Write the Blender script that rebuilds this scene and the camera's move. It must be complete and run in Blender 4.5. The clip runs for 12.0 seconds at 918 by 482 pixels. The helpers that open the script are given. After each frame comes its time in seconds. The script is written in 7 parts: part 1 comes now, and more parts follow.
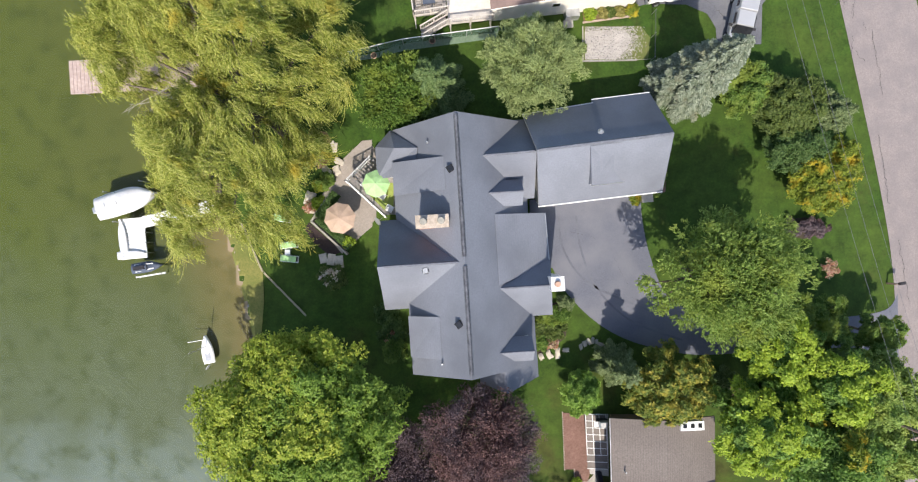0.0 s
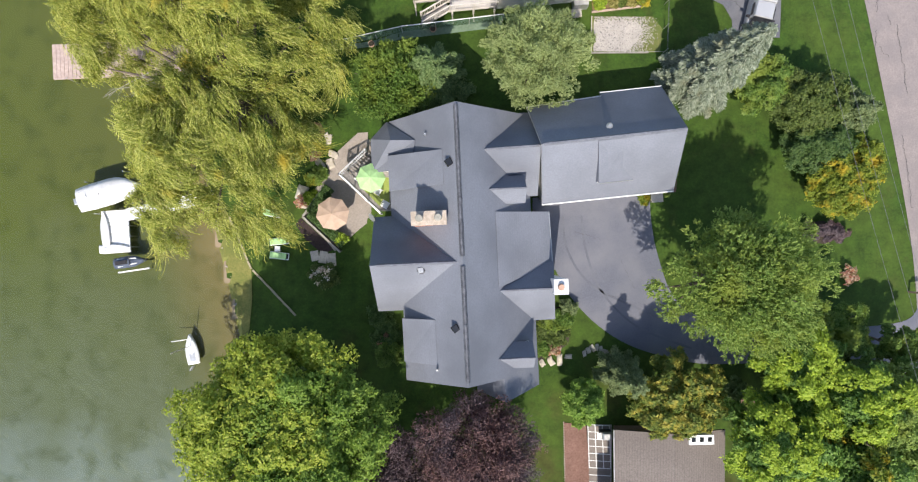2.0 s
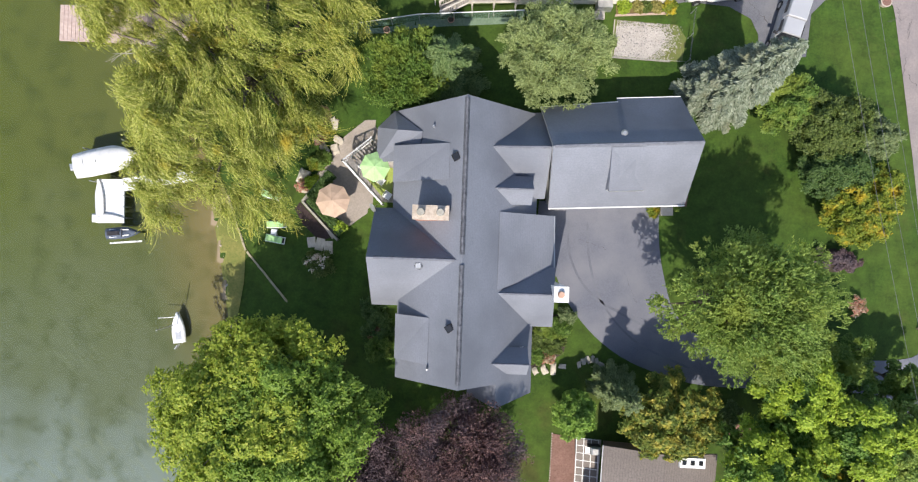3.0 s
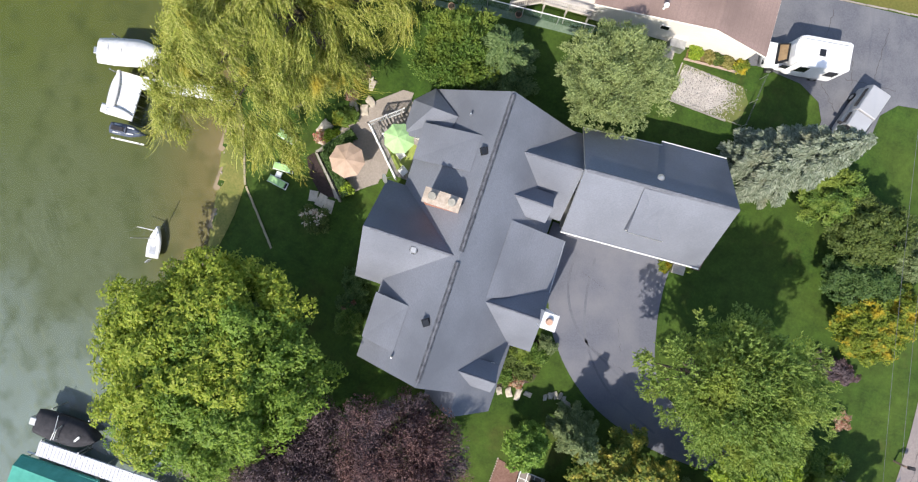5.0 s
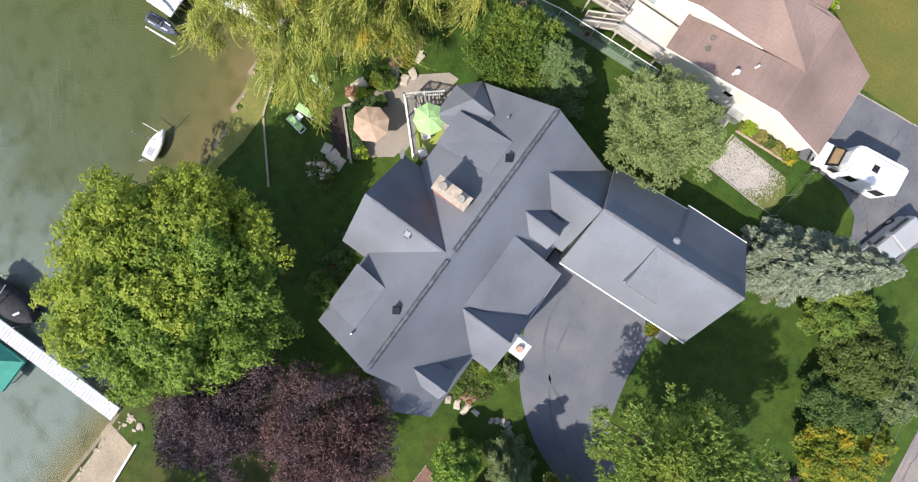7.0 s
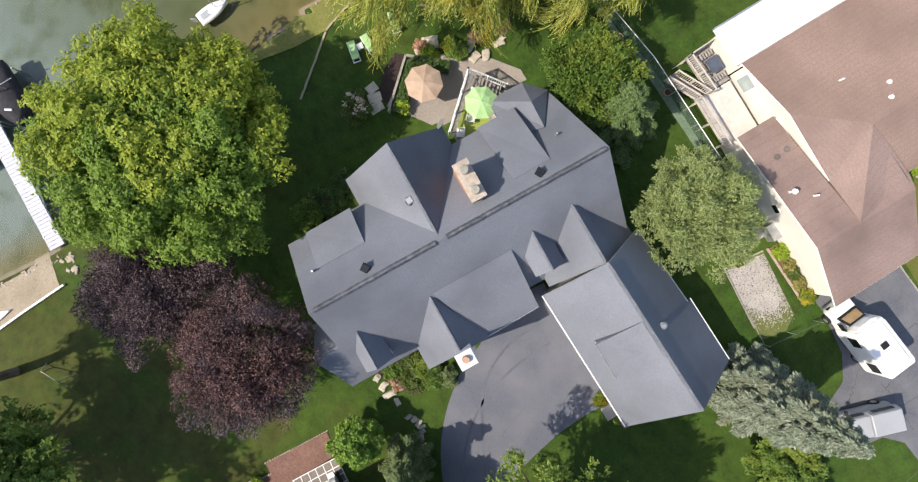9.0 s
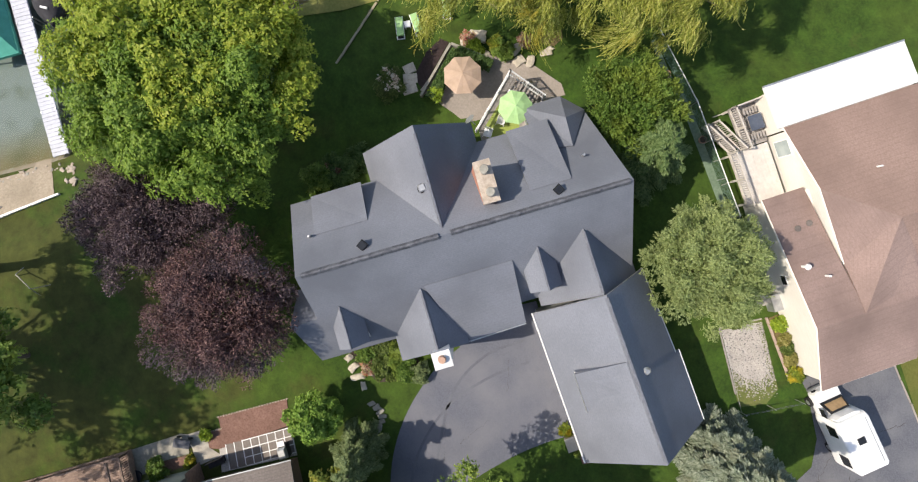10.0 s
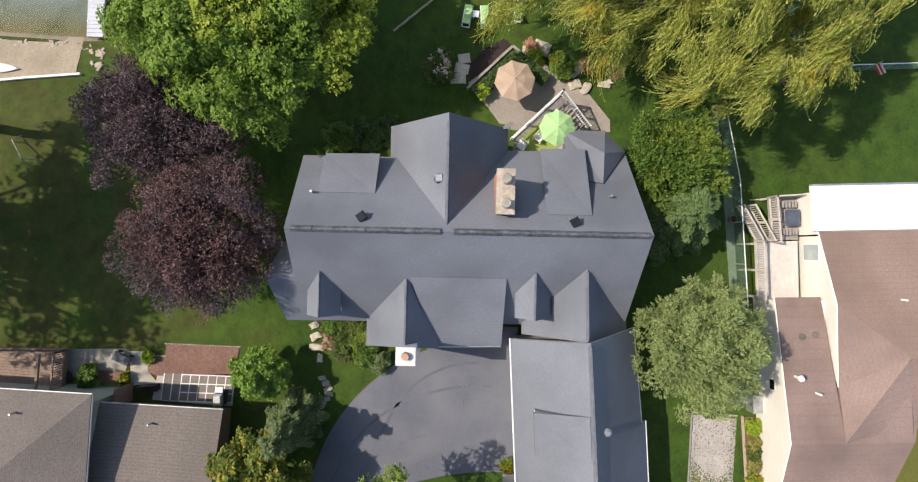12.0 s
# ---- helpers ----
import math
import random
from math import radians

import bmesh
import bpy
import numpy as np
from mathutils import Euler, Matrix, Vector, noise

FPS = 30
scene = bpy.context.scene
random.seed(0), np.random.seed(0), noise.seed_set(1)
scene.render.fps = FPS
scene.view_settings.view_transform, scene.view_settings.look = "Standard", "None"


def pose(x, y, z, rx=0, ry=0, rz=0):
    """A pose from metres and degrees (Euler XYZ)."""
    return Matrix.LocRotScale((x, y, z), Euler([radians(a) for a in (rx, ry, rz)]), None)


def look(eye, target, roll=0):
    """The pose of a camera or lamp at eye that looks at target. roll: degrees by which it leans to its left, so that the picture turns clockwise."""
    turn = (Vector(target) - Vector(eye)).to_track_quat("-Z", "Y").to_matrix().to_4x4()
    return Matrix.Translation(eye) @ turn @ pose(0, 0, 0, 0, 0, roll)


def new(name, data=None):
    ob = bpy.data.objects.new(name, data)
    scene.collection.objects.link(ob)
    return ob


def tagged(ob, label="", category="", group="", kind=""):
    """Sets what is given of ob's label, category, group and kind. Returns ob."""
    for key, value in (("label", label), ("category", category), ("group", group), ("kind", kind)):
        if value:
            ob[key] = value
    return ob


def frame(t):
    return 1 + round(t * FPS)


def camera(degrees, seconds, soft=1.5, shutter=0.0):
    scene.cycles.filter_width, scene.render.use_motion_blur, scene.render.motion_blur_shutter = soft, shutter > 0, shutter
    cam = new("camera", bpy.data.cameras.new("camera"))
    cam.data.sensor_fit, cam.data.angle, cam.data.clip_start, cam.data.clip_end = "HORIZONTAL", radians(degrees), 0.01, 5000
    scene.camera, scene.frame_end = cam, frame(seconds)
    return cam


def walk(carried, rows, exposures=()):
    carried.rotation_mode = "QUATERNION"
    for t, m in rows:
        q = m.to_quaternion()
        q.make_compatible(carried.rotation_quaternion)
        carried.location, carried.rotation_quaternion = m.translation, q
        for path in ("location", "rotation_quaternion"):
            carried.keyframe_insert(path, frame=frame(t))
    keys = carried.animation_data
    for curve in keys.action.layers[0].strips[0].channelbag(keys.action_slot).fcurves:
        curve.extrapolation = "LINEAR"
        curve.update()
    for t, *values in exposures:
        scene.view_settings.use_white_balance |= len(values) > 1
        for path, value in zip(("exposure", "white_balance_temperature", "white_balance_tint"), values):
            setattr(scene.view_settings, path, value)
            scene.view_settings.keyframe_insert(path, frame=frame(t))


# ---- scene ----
cam = camera(82.0, 12.0, soft=1.18)
# seconds, eye x, y, z, turn about the vertical, lean to the right, lean ahead (degrees); the camera looks straight down
ROWS = [
    (0.0, -0.35, 0.17, 44.99, -0.35, 0.40, -0.04),
    (0.5, -0.32, 0.12, 44.39, -0.50, 0.40, -0.01),
    (1.0, -0.25, 0.08, 43.86, -0.49, 0.35, 0.03),
    (1.5, -0.15, 0.04, 43.27, -0.27, 0.28, 0.07),
    (2.0, -0.06, 0.01, 42.74, 0.59, 0.18, 0.05),
    (2.5, 0.02, 0.01, 42.14, 2.51, 0.06, -0.04),
    (3.0, -0.02, -0.09, 41.62, 5.23, 0.03, -0.04),
    (5.0, -0.12, -0.51, 39.87, 21.67, 0.12, 0.15),
    (5.5, -0.13, -0.55, 39.48, 27.45, 0.22, 0.09),
    (6.0, -0.13, -0.49, 39.04, 32.29, 0.30, -0.03),
    (6.5, -0.18, -0.37, 38.72, 35.92, 0.34, -0.26),
    (7.0, -0.05, -0.34, 38.46, 39.48, 0.23, -0.19),
    (9.0, 0.83, -0.42, 36.94, 64.16, -0.07, 0.06),
    (9.5, 0.86, -0.54, 36.57, 70.59, 0.01, 0.09),
    (10.0, 0.90, -0.62, 36.22, 77.04, -0.04, 0.15),
    (10.5, 0.97, -0.71, 35.88, 83.90, 0.00, 0.27),
    (11.0, 1.13, -0.75, 35.52, 88.26, 0.00, 0.59),
    (11.5, 1.17, -0.63, 35.09, 91.73, -0.12, 0.74),
    (12.0, 1.15, -0.54, 34.85, 94.44, -0.18, 0.87),
]
walk(cam, [(t, pose(x, y, z, 0, 0, turn) @ pose(0, 0, 0, ahead, -right, 0)) for t, x, y, z, turn, right, ahead in ROWS], exposures=((0.0, 0.70, 6850, 11), (6.0, 0.69, 6750, 11), (9.0, 0.54, 7100, 11), (12.0, 0.38, 7200, 11)))

# ---- light ----
SUN_UP, SUN_WAY = 48.6, (-0.1, -1.0)
world = bpy.data.worlds.new("sky")
scene.world = world
world.use_nodes = True
sky = world.node_tree.nodes.new("ShaderNodeTexSky")
sky.sky_type, sky.sun_disc = "NISHITA", False
sky.sun_elevation, sky.sun_rotation = radians(SUN_UP), radians(187.0)
world.node_tree.links.new(sky.outputs[0], world.node_tree.nodes["Background"].inputs[0])
world.node_tree.nodes["Background"].inputs[1].default_value = 0.16
sun = new("sun", bpy.data.lights.new("sun", "SUN"))
sun.data.energy, sun.data.angle, sun.data.color = 3.9, radians(0.6), (1.0, 0.95, 0.87)
sx, sy = Vector(SUN_WAY).normalized() * math.cos(radians(SUN_UP))
sun.matrix_world = look((sx * 90, sy * 90, math.sin(radians(SUN_UP)) * 90), (0, 0, 0))


# ---- materials ----
def rgb(c):
    return (*c, 1.0)


def surface(name, dark, light, fine=6.0, wide=0.3, rough=0.85, bump=0.3, wide_mix=0.35, tint=None, metal=0.0, spec=0.3, stretch=None):
    """A material with grain between two colours at a fine scale, and broad stains at a wide one (both per metre)."""
    m = bpy.data.materials.new(name)
    m.use_nodes = True
    nt, nd = m.node_tree, m.node_tree.nodes
    b = nd["Principled BSDF"]
    b.inputs["Roughness"].default_value, b.inputs["Metallic"].default_value = rough, metal
    b.inputs["Specular IOR Level"].default_value = spec
    geo = nd.new("ShaderNodeNewGeometry")
    src = geo.outputs["Position"]
    if stretch:
        mp = nd.new("ShaderNodeMapping")
        mp.inputs["Scale"].default_value = stretch
        nt.links.new(src, mp.inputs["Vector"])
        src = mp.outputs[0]
    n1, n2 = nd.new("ShaderNodeTexNoise"), nd.new("ShaderNodeTexNoise")
    n1.inputs["Scale"].default_value, n1.inputs["Detail"].default_value, n1.inputs["Roughness"].default_value = fine, 6.0, 0.65
    n2.inputs["Scale"].default_value, n2.inputs["Detail"].default_value = wide, 4.0
    nt.links.new(src, n1.inputs["Vector"]), nt.links.new(geo.outputs["Position"], n2.inputs["Vector"])
    r1 = nd.new("ShaderNodeValToRGB")
    r1.color_ramp.elements[0].position, r1.color_ramp.elements[1].position = 0.3, 0.7
    r1.color_ramp.elements[0].color, r1.color_ramp.elements[1].color = rgb(dark), rgb(light)
    nt.links.new(n1.outputs[0], r1.inputs[0])
    r2 = nd.new("ShaderNodeValToRGB")
    r2.color_ramp.elements[0].position, r2.color_ramp.elements[1].position = 0.38, 0.66
    t = tint or tuple(c * 0.7 for c in dark)
    nt.links.new(n2.outputs[0], r2.inputs[0])
    r2.color_ramp.elements[0].color, r2.color_ramp.elements[1].color = (0, 0, 0, 1), (wide_mix,) * 3 + (1,)
    mix = nd.new("ShaderNodeMix")
    mix.data_type = "RGBA"
    mix.inputs["B"].default_value = rgb(t)
    nt.links.new(r2.outputs[0], mix.inputs["Factor"]), nt.links.new(r1.outputs[0], mix.inputs["A"])
    nt.links.new(mix.outputs["Result"], b.inputs["Base Color"])
    if bump:
        bp = nd.new("ShaderNodeBump")
        bp.inputs["Strength"].default_value, bp.inputs["Distance"].default_value = bump, 0.03
        nt.links.new(n1.outputs[0], bp.inputs["Height"]), nt.links.new(bp.outputs[0], b.inputs["Normal"])
    return m


def leafy(name, colours, patch=None, patch_at=0.62, pass_light=0.4, scale=0.5, sprigs=None):
    """Foliage: a colour for each leaf out of a ramp, with broad patches of another colour, and light that comes through."""
    m = bpy.data.materials.new(name)
    m.use_nodes = True
    nt, nd = m.node_tree, m.node_tree.nodes
    b = nd["Principled BSDF"]
    b.inputs["Roughness"].default_value, b.inputs["Specular IOR Level"].default_value = 0.55, 0.25
    geo = nd.new("ShaderNodeNewGeometry")
    ramp = nd.new("ShaderNodeValToRGB")
    e = ramp.color_ramp.elements
    e[0].color, e[1].color = rgb(colours[0]), rgb(colours[-1])
    for i, c in enumerate(colours[1:-1]):
        e.new((i + 1) / (len(colours) - 1)).color = rgb(c)
    nt.links.new(geo.outputs["Random Per Island"], ramp.inputs[0])
    col = ramp.outputs[0]
    if patch:
        n = nd.new("ShaderNodeTexNoise")
        n.inputs["Scale"].default_value, n.inputs["Detail"].default_value = scale, 3.0
        nt.links.new(geo.outputs["Position"], n.inputs["Vector"])
        pr = nd.new("ShaderNodeValToRGB")
        pr.color_ramp.elements[0].position, pr.color_ramp.elements[1].position = patch_at - 0.1, patch_at + 0.08
        nt.links.new(n.outputs[0], pr.inputs[0])
        mix = nd.new("ShaderNodeMix")
        mix.data_type = "RGBA"
        mix.inputs["B"].default_value = rgb(patch)
        nt.links.new(pr.outputs[0], mix.inputs["Factor"]), nt.links.new(col, mix.inputs["A"])
        col = mix.outputs["Result"]
    if sprigs:
        n = nd.new("ShaderNodeTexNoise")
        n.inputs["Scale"].default_value, n.inputs["Detail"].default_value = 3.2, 2.0
        nt.links.new(geo.outputs["Position"], n.inputs["Vector"])
        pr = nd.new("ShaderNodeValToRGB")
        pr.color_ramp.elements[0].position, pr.color_ramp.elements[1].position = 0.52, 0.64
        nt.links.new(n.outputs[0], pr.inputs[0])
        mix = nd.new("ShaderNodeMix")
        mix.data_type = "RGBA"
        mix.inputs["B"].default_value = rgb(sprigs)
        nt.links.new(pr.outputs[0], mix.inputs["Factor"]), nt.links.new(col, mix.inputs["A"])
        col = mix.outputs["Result"]
    nt.links.new(col, b.inputs["Base Color"])
    tr, ms = nd.new("ShaderNodeBsdfTranslucent"), nd.new("ShaderNodeMixShader")
    nt.links.new(col, tr.inputs[0])
    ms.inputs[0].default_value = pass_light
    nt.links.new(b.outputs[0], ms.inputs[1]), nt.links.new(tr.outputs[0], ms.inputs[2])
    nt.links.new(ms.outputs[0], nd["Material Output"].inputs["Surface"])
    return m


def shingled(name, dark, light, course=0.145, streak=0.12, lines=0.5):
    """Asphalt shingles: grain, faint courses up the slope, and weather streaks."""
    m = surface(name, dark, light, fine=9.0, wide=0.22, rough=0.9, bump=0.25, wide_mix=streak, tint=tuple(c * 0.72 for c in dark))
    nt, nd = m.node_tree, m.node_tree.nodes
    b, geo = nd["Principled BSDF"], nd["Geometry"]
    sep = nd.new("ShaderNodeSeparateXYZ")
    nt.links.new(geo.outputs["Position"], sep.inputs[0])
    saw = nd.new("ShaderNodeMath")
    saw.operation = "MODULO"
    saw.inputs[1].default_value = course * 0.7
    nt.links.new(sep.outputs[2], saw.inputs[0])
    line = nd.new("ShaderNodeMath")
    line.operation, line.inputs[1].default_value = "GREATER_THAN", course * 0.7 * 0.82
    nt.links.new(saw.outputs[0], line.inputs[0])
    tab = nd.new("ShaderNodeTexNoise")
    tab.inputs["Scale"].default_value = 3.2
    nt.links.new(geo.outputs["Position"], tab.inputs["Vector"])
    amount = nd.new("ShaderNodeMath")
    amount.operation = "MULTIPLY"
    dim = nd.new("ShaderNodeMath")
    dim.operation, dim.inputs[1].default_value = "MULTIPLY", lines
    nt.links.new(tab.outputs[0], dim.inputs[0])
    nt.links.new(line.outputs[0], amount.inputs[0]), nt.links.new(dim.outputs[0], amount.inputs[1])
    mix = nd.new("ShaderNodeMix")
    mix.data_type, mix.blend_type = "RGBA", "MIX"
    mix.inputs["B"].default_value = rgb(tuple(c * 0.6 for c in dark))
    old = b.inputs["Base Color"].links[0].from_socket
    nt.links.new(old, mix.inputs["A"]), nt.links.new(amount.outputs[0], mix.inputs["Factor"])
    nt.links.new(mix.outputs["Result"], b.inputs["Base Color"])
    return m


def combed(nt, geo, turn, scale, size):
    """Noise drawn out along one direction of the plan."""
    nd = nt.nodes
    m1, m2, n = nd.new("ShaderNodeMapping"), nd.new("ShaderNodeMapping"), nd.new("ShaderNodeTexNoise")
    m1.inputs["Rotation"].default_value = (0, 0, radians(turn))
    m2.inputs["Scale"].default_value = (*scale, 1.0)
    n.inputs["Scale"].default_value, n.inputs["Detail"].default_value, n.inputs["Distortion"].default_value = size, 4.0, 0.4
    nt.links.new(geo.outputs["Position"], m1.inputs["Vector"])
    nt.links.new(m1.outputs[0], m2.inputs["Vector"])
    nt.links.new(m2.outputs[0], n.inputs["Vector"])
    return n.outputs[0]


def ground_material():
    """Lawn with worn, shade-darkened patches; below the water line weed and painted sky sheen."""
    m = surface("lawn", (0.019, 0.050, 0.0062), (0.042, 0.085, 0.0100), fine=5.0, wide=0.16, rough=0.95, bump=0.6, wide_mix=0.5, tint=(0.066, 0.095, 0.014))
    nt, nd = m.node_tree, m.node_tree.nodes
    b, geo = nd["Principled BSDF"], nd["Geometry"]
    sep = nd.new("ShaderNodeSeparateXYZ")
    nt.links.new(geo.outputs["Position"], sep.inputs[0])
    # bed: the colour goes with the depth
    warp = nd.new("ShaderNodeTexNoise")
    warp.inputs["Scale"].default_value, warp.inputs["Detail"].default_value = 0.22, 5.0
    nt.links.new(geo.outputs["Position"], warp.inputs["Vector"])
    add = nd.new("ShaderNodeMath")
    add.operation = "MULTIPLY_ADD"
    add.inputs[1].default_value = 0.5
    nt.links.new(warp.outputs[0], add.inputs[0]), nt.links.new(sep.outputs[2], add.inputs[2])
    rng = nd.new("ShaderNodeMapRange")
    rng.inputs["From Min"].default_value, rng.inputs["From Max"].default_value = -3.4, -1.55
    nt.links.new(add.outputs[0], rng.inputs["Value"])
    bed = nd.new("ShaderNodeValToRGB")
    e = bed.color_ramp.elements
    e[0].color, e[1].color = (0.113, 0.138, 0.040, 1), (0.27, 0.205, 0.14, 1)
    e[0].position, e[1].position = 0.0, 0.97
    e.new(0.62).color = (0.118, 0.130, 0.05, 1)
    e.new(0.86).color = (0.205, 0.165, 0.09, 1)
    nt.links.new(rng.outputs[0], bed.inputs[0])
    # grey towards the south: the sky's sheen put into the bed colour
    south_sheen = nd.new("ShaderNodeMapRange")
    south_sheen.inputs["From Min"].default_value, south_sheen.inputs["From Max"].default_value = -4.0, -28.0
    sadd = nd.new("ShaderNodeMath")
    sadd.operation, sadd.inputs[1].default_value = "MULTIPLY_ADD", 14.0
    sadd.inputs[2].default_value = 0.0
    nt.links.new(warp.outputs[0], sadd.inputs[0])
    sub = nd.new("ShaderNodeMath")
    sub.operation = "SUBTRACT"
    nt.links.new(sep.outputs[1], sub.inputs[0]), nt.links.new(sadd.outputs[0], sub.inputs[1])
    nt.links.new(sub.outputs[0], south_sheen.inputs["Value"])
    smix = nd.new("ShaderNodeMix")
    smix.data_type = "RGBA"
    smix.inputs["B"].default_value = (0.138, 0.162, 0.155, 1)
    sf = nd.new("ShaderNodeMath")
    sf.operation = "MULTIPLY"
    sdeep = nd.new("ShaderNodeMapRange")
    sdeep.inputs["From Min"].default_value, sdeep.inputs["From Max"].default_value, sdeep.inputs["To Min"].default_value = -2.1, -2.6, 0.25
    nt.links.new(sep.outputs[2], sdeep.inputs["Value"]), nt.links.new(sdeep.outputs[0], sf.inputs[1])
    nt.links.new(south_sheen.outputs[0], sf.inputs[0]), nt.links.new(sf.outputs[0], smix.inputs["Factor"])
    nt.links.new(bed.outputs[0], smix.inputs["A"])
    # bluer still further south, the same painted reflection of the sky
    far_sheen = nd.new("ShaderNodeMapRange")
    far_sheen.inputs["From Min"].default_value, far_sheen.inputs["From Max"].default_value = -22.0, -34.0
    nt.links.new(sub.outputs[0], far_sheen.inputs["Value"])
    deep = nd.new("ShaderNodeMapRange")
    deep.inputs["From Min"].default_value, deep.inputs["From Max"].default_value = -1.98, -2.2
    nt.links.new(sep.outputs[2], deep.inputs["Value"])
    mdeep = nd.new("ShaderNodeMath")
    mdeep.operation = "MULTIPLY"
    nt.links.new(deep.outputs[0], mdeep.inputs[0]), nt.links.new(far_sheen.outputs[0], mdeep.inputs[1])
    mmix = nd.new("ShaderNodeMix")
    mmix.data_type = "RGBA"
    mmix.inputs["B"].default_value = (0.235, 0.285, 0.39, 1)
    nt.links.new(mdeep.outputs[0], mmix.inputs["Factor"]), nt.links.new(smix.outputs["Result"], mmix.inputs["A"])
    # weed blotches
    weed = nd.new("ShaderNodeTexNoise")
    weed.inputs["Scale"].default_value, weed.inputs["Detail"].default_value = 0.55, 6.0
    nt.links.new(geo.outputs["Position"], weed.inputs["Vector"])
    wr = nd.new("ShaderNodeValToRGB")
    wr.color_ramp.elements[0].position, wr.color_ramp.elements[1].position = 0.5, 0.75
    wr.color_ramp.elements[1].color = (0.62, 0.62, 0.62, 1)
    nt.links.new(weed.outputs[0], wr.inputs[0])
    wmix = nd.new("ShaderNodeMix")
    wmix.data_type = "RGBA"
    wmix.inputs["B"].default_value = (0.055, 0.075, 0.022, 1)
    nt.links.new(wr.outputs[0], wmix.inputs["Factor"]), nt.links.new(mmix.outputs["Result"], wmix.inputs["A"])
    # pale streaks: ripples catching the sky, painted along the bed
    streak = combed(nt, geo, 40, (0.45, 2.6), 2.3)
    where = nd.new("ShaderNodeTexNoise")
    where.inputs["Scale"].default_value, where.inputs["Detail"].default_value = 0.11, 2.0
    nt.links.new(geo.outputs["Position"], where.inputs["Vector"])
    wh = nd.new("ShaderNodeMapRange")
    wh.inputs["From Min"].default_value, wh.inputs["From Max"].default_value = 0.36, 0.56
    nt.links.new(where.outputs[0], wh.inputs["Value"])
    sr = nd.new("ShaderNodeMapRange")
    sr.inputs["From Min"].default_value, sr.inputs["From Max"].default_value, sr.inputs["To Max"].default_value = 0.5, 0.7, 0.5
    nt.links.new(streak, sr.inputs["Value"])
    both = nd.new("ShaderNodeMath")
    both.operation = "MULTIPLY"
    wsouth = nd.new("ShaderNodeMath")
    wsouth.operation = "MULTIPLY"
    nt.links.new(wh.outputs[0], wsouth.inputs[0]), nt.links.new(south_sheen.outputs[0], wsouth.inputs[1])
    nt.links.new(wsouth.outputs[0], both.inputs[0]), nt.links.new(sr.outputs[0], both.inputs[1])
    lit = nd.new("ShaderNodeMix")
    lit.data_type = "RGBA"
    lit.inputs["B"].default_value = (0.24, 0.265, 0.22, 1)
    nt.links.new(both.outputs[0], lit.inputs["Factor"]), nt.links.new(wmix.outputs["Result"], lit.inputs["A"])
    # bare, brownish ground where the lawn thins; its dark tone also paints tree shade
    thin = nd.new("ShaderNodeTexNoise")
    thin.inputs["Scale"].default_value, thin.inputs["Detail"].default_value, thin.inputs["Roughness"].default_value = 0.3, 7.0, 0.65
    nt.links.new(geo.outputs["Position"], thin.inputs["Vector"])
    south = nd.new("ShaderNodeMapRange")
    south.inputs["From Min"].default_value, south.inputs["From Max"].default_value = -8.0, -23.0
    south.inputs["To Max"].default_value = 0.24
    nt.links.new(sep.outputs[1], south.inputs["Value"])
    tadd = nd.new("ShaderNodeMath")
    tadd.operation = "ADD"
    nt.links.new(thin.outputs[0], tadd.inputs[0]), nt.links.new(south.outputs[0], tadd.inputs[1])
    tr2 = nd.new("ShaderNodeMapRange")
    tr2.inputs["From Min"].default_value, tr2.inputs["From Max"].default_value, tr2.inputs["To Max"].default_value = 0.58, 0.76, 0.75
    nt.links.new(tadd.outputs[0], tr2.inputs["Value"])
    dirt_shade = nd.new("ShaderNodeMix")
    dirt_shade.data_type = "RGBA"
    dirt_shade.inputs["B"].default_value = (0.060, 0.060, 0.015, 1)
    nt.links.new(tr2.outputs[0], dirt_shade.inputs["Factor"]), nt.links.new(b.inputs["Base Color"].links[0].from_socket, dirt_shade.inputs["A"])
    # tufts and mower marks
    tuft = nd.new("ShaderNodeTexNoise")
    tuft.inputs["Scale"].default_value, tuft.inputs["Detail"].default_value, tuft.inputs["Roughness"].default_value = 0.9, 8.0, 0.7
    nt.links.new(geo.outputs["Position"], tuft.inputs["Vector"])
    tv = nd.new("ShaderNodeMapRange")
    tv.inputs["From Min"].default_value, tv.inputs["From Max"].default_value = 0.3, 0.7
    tv.inputs["To Min"].default_value, tv.inputs["To Max"].default_value = 0.6, 1.38
    nt.links.new(tuft.outputs[0], tv.inputs["Value"])
    hs = nd.new("ShaderNodeHueSaturation")
    nt.links.new(tv.outputs[0], hs.inputs["Value"]), nt.links.new(dirt_shade.outputs["Result"], hs.inputs["Color"])
    under = nd.new("ShaderNodeMath")
    under.operation, under.inputs[1].default_value = "LESS_THAN", -1.78
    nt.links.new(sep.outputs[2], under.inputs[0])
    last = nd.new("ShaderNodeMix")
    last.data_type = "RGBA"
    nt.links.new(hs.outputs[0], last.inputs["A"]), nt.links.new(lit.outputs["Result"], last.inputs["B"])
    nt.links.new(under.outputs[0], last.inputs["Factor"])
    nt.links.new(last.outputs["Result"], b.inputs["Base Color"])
    return m


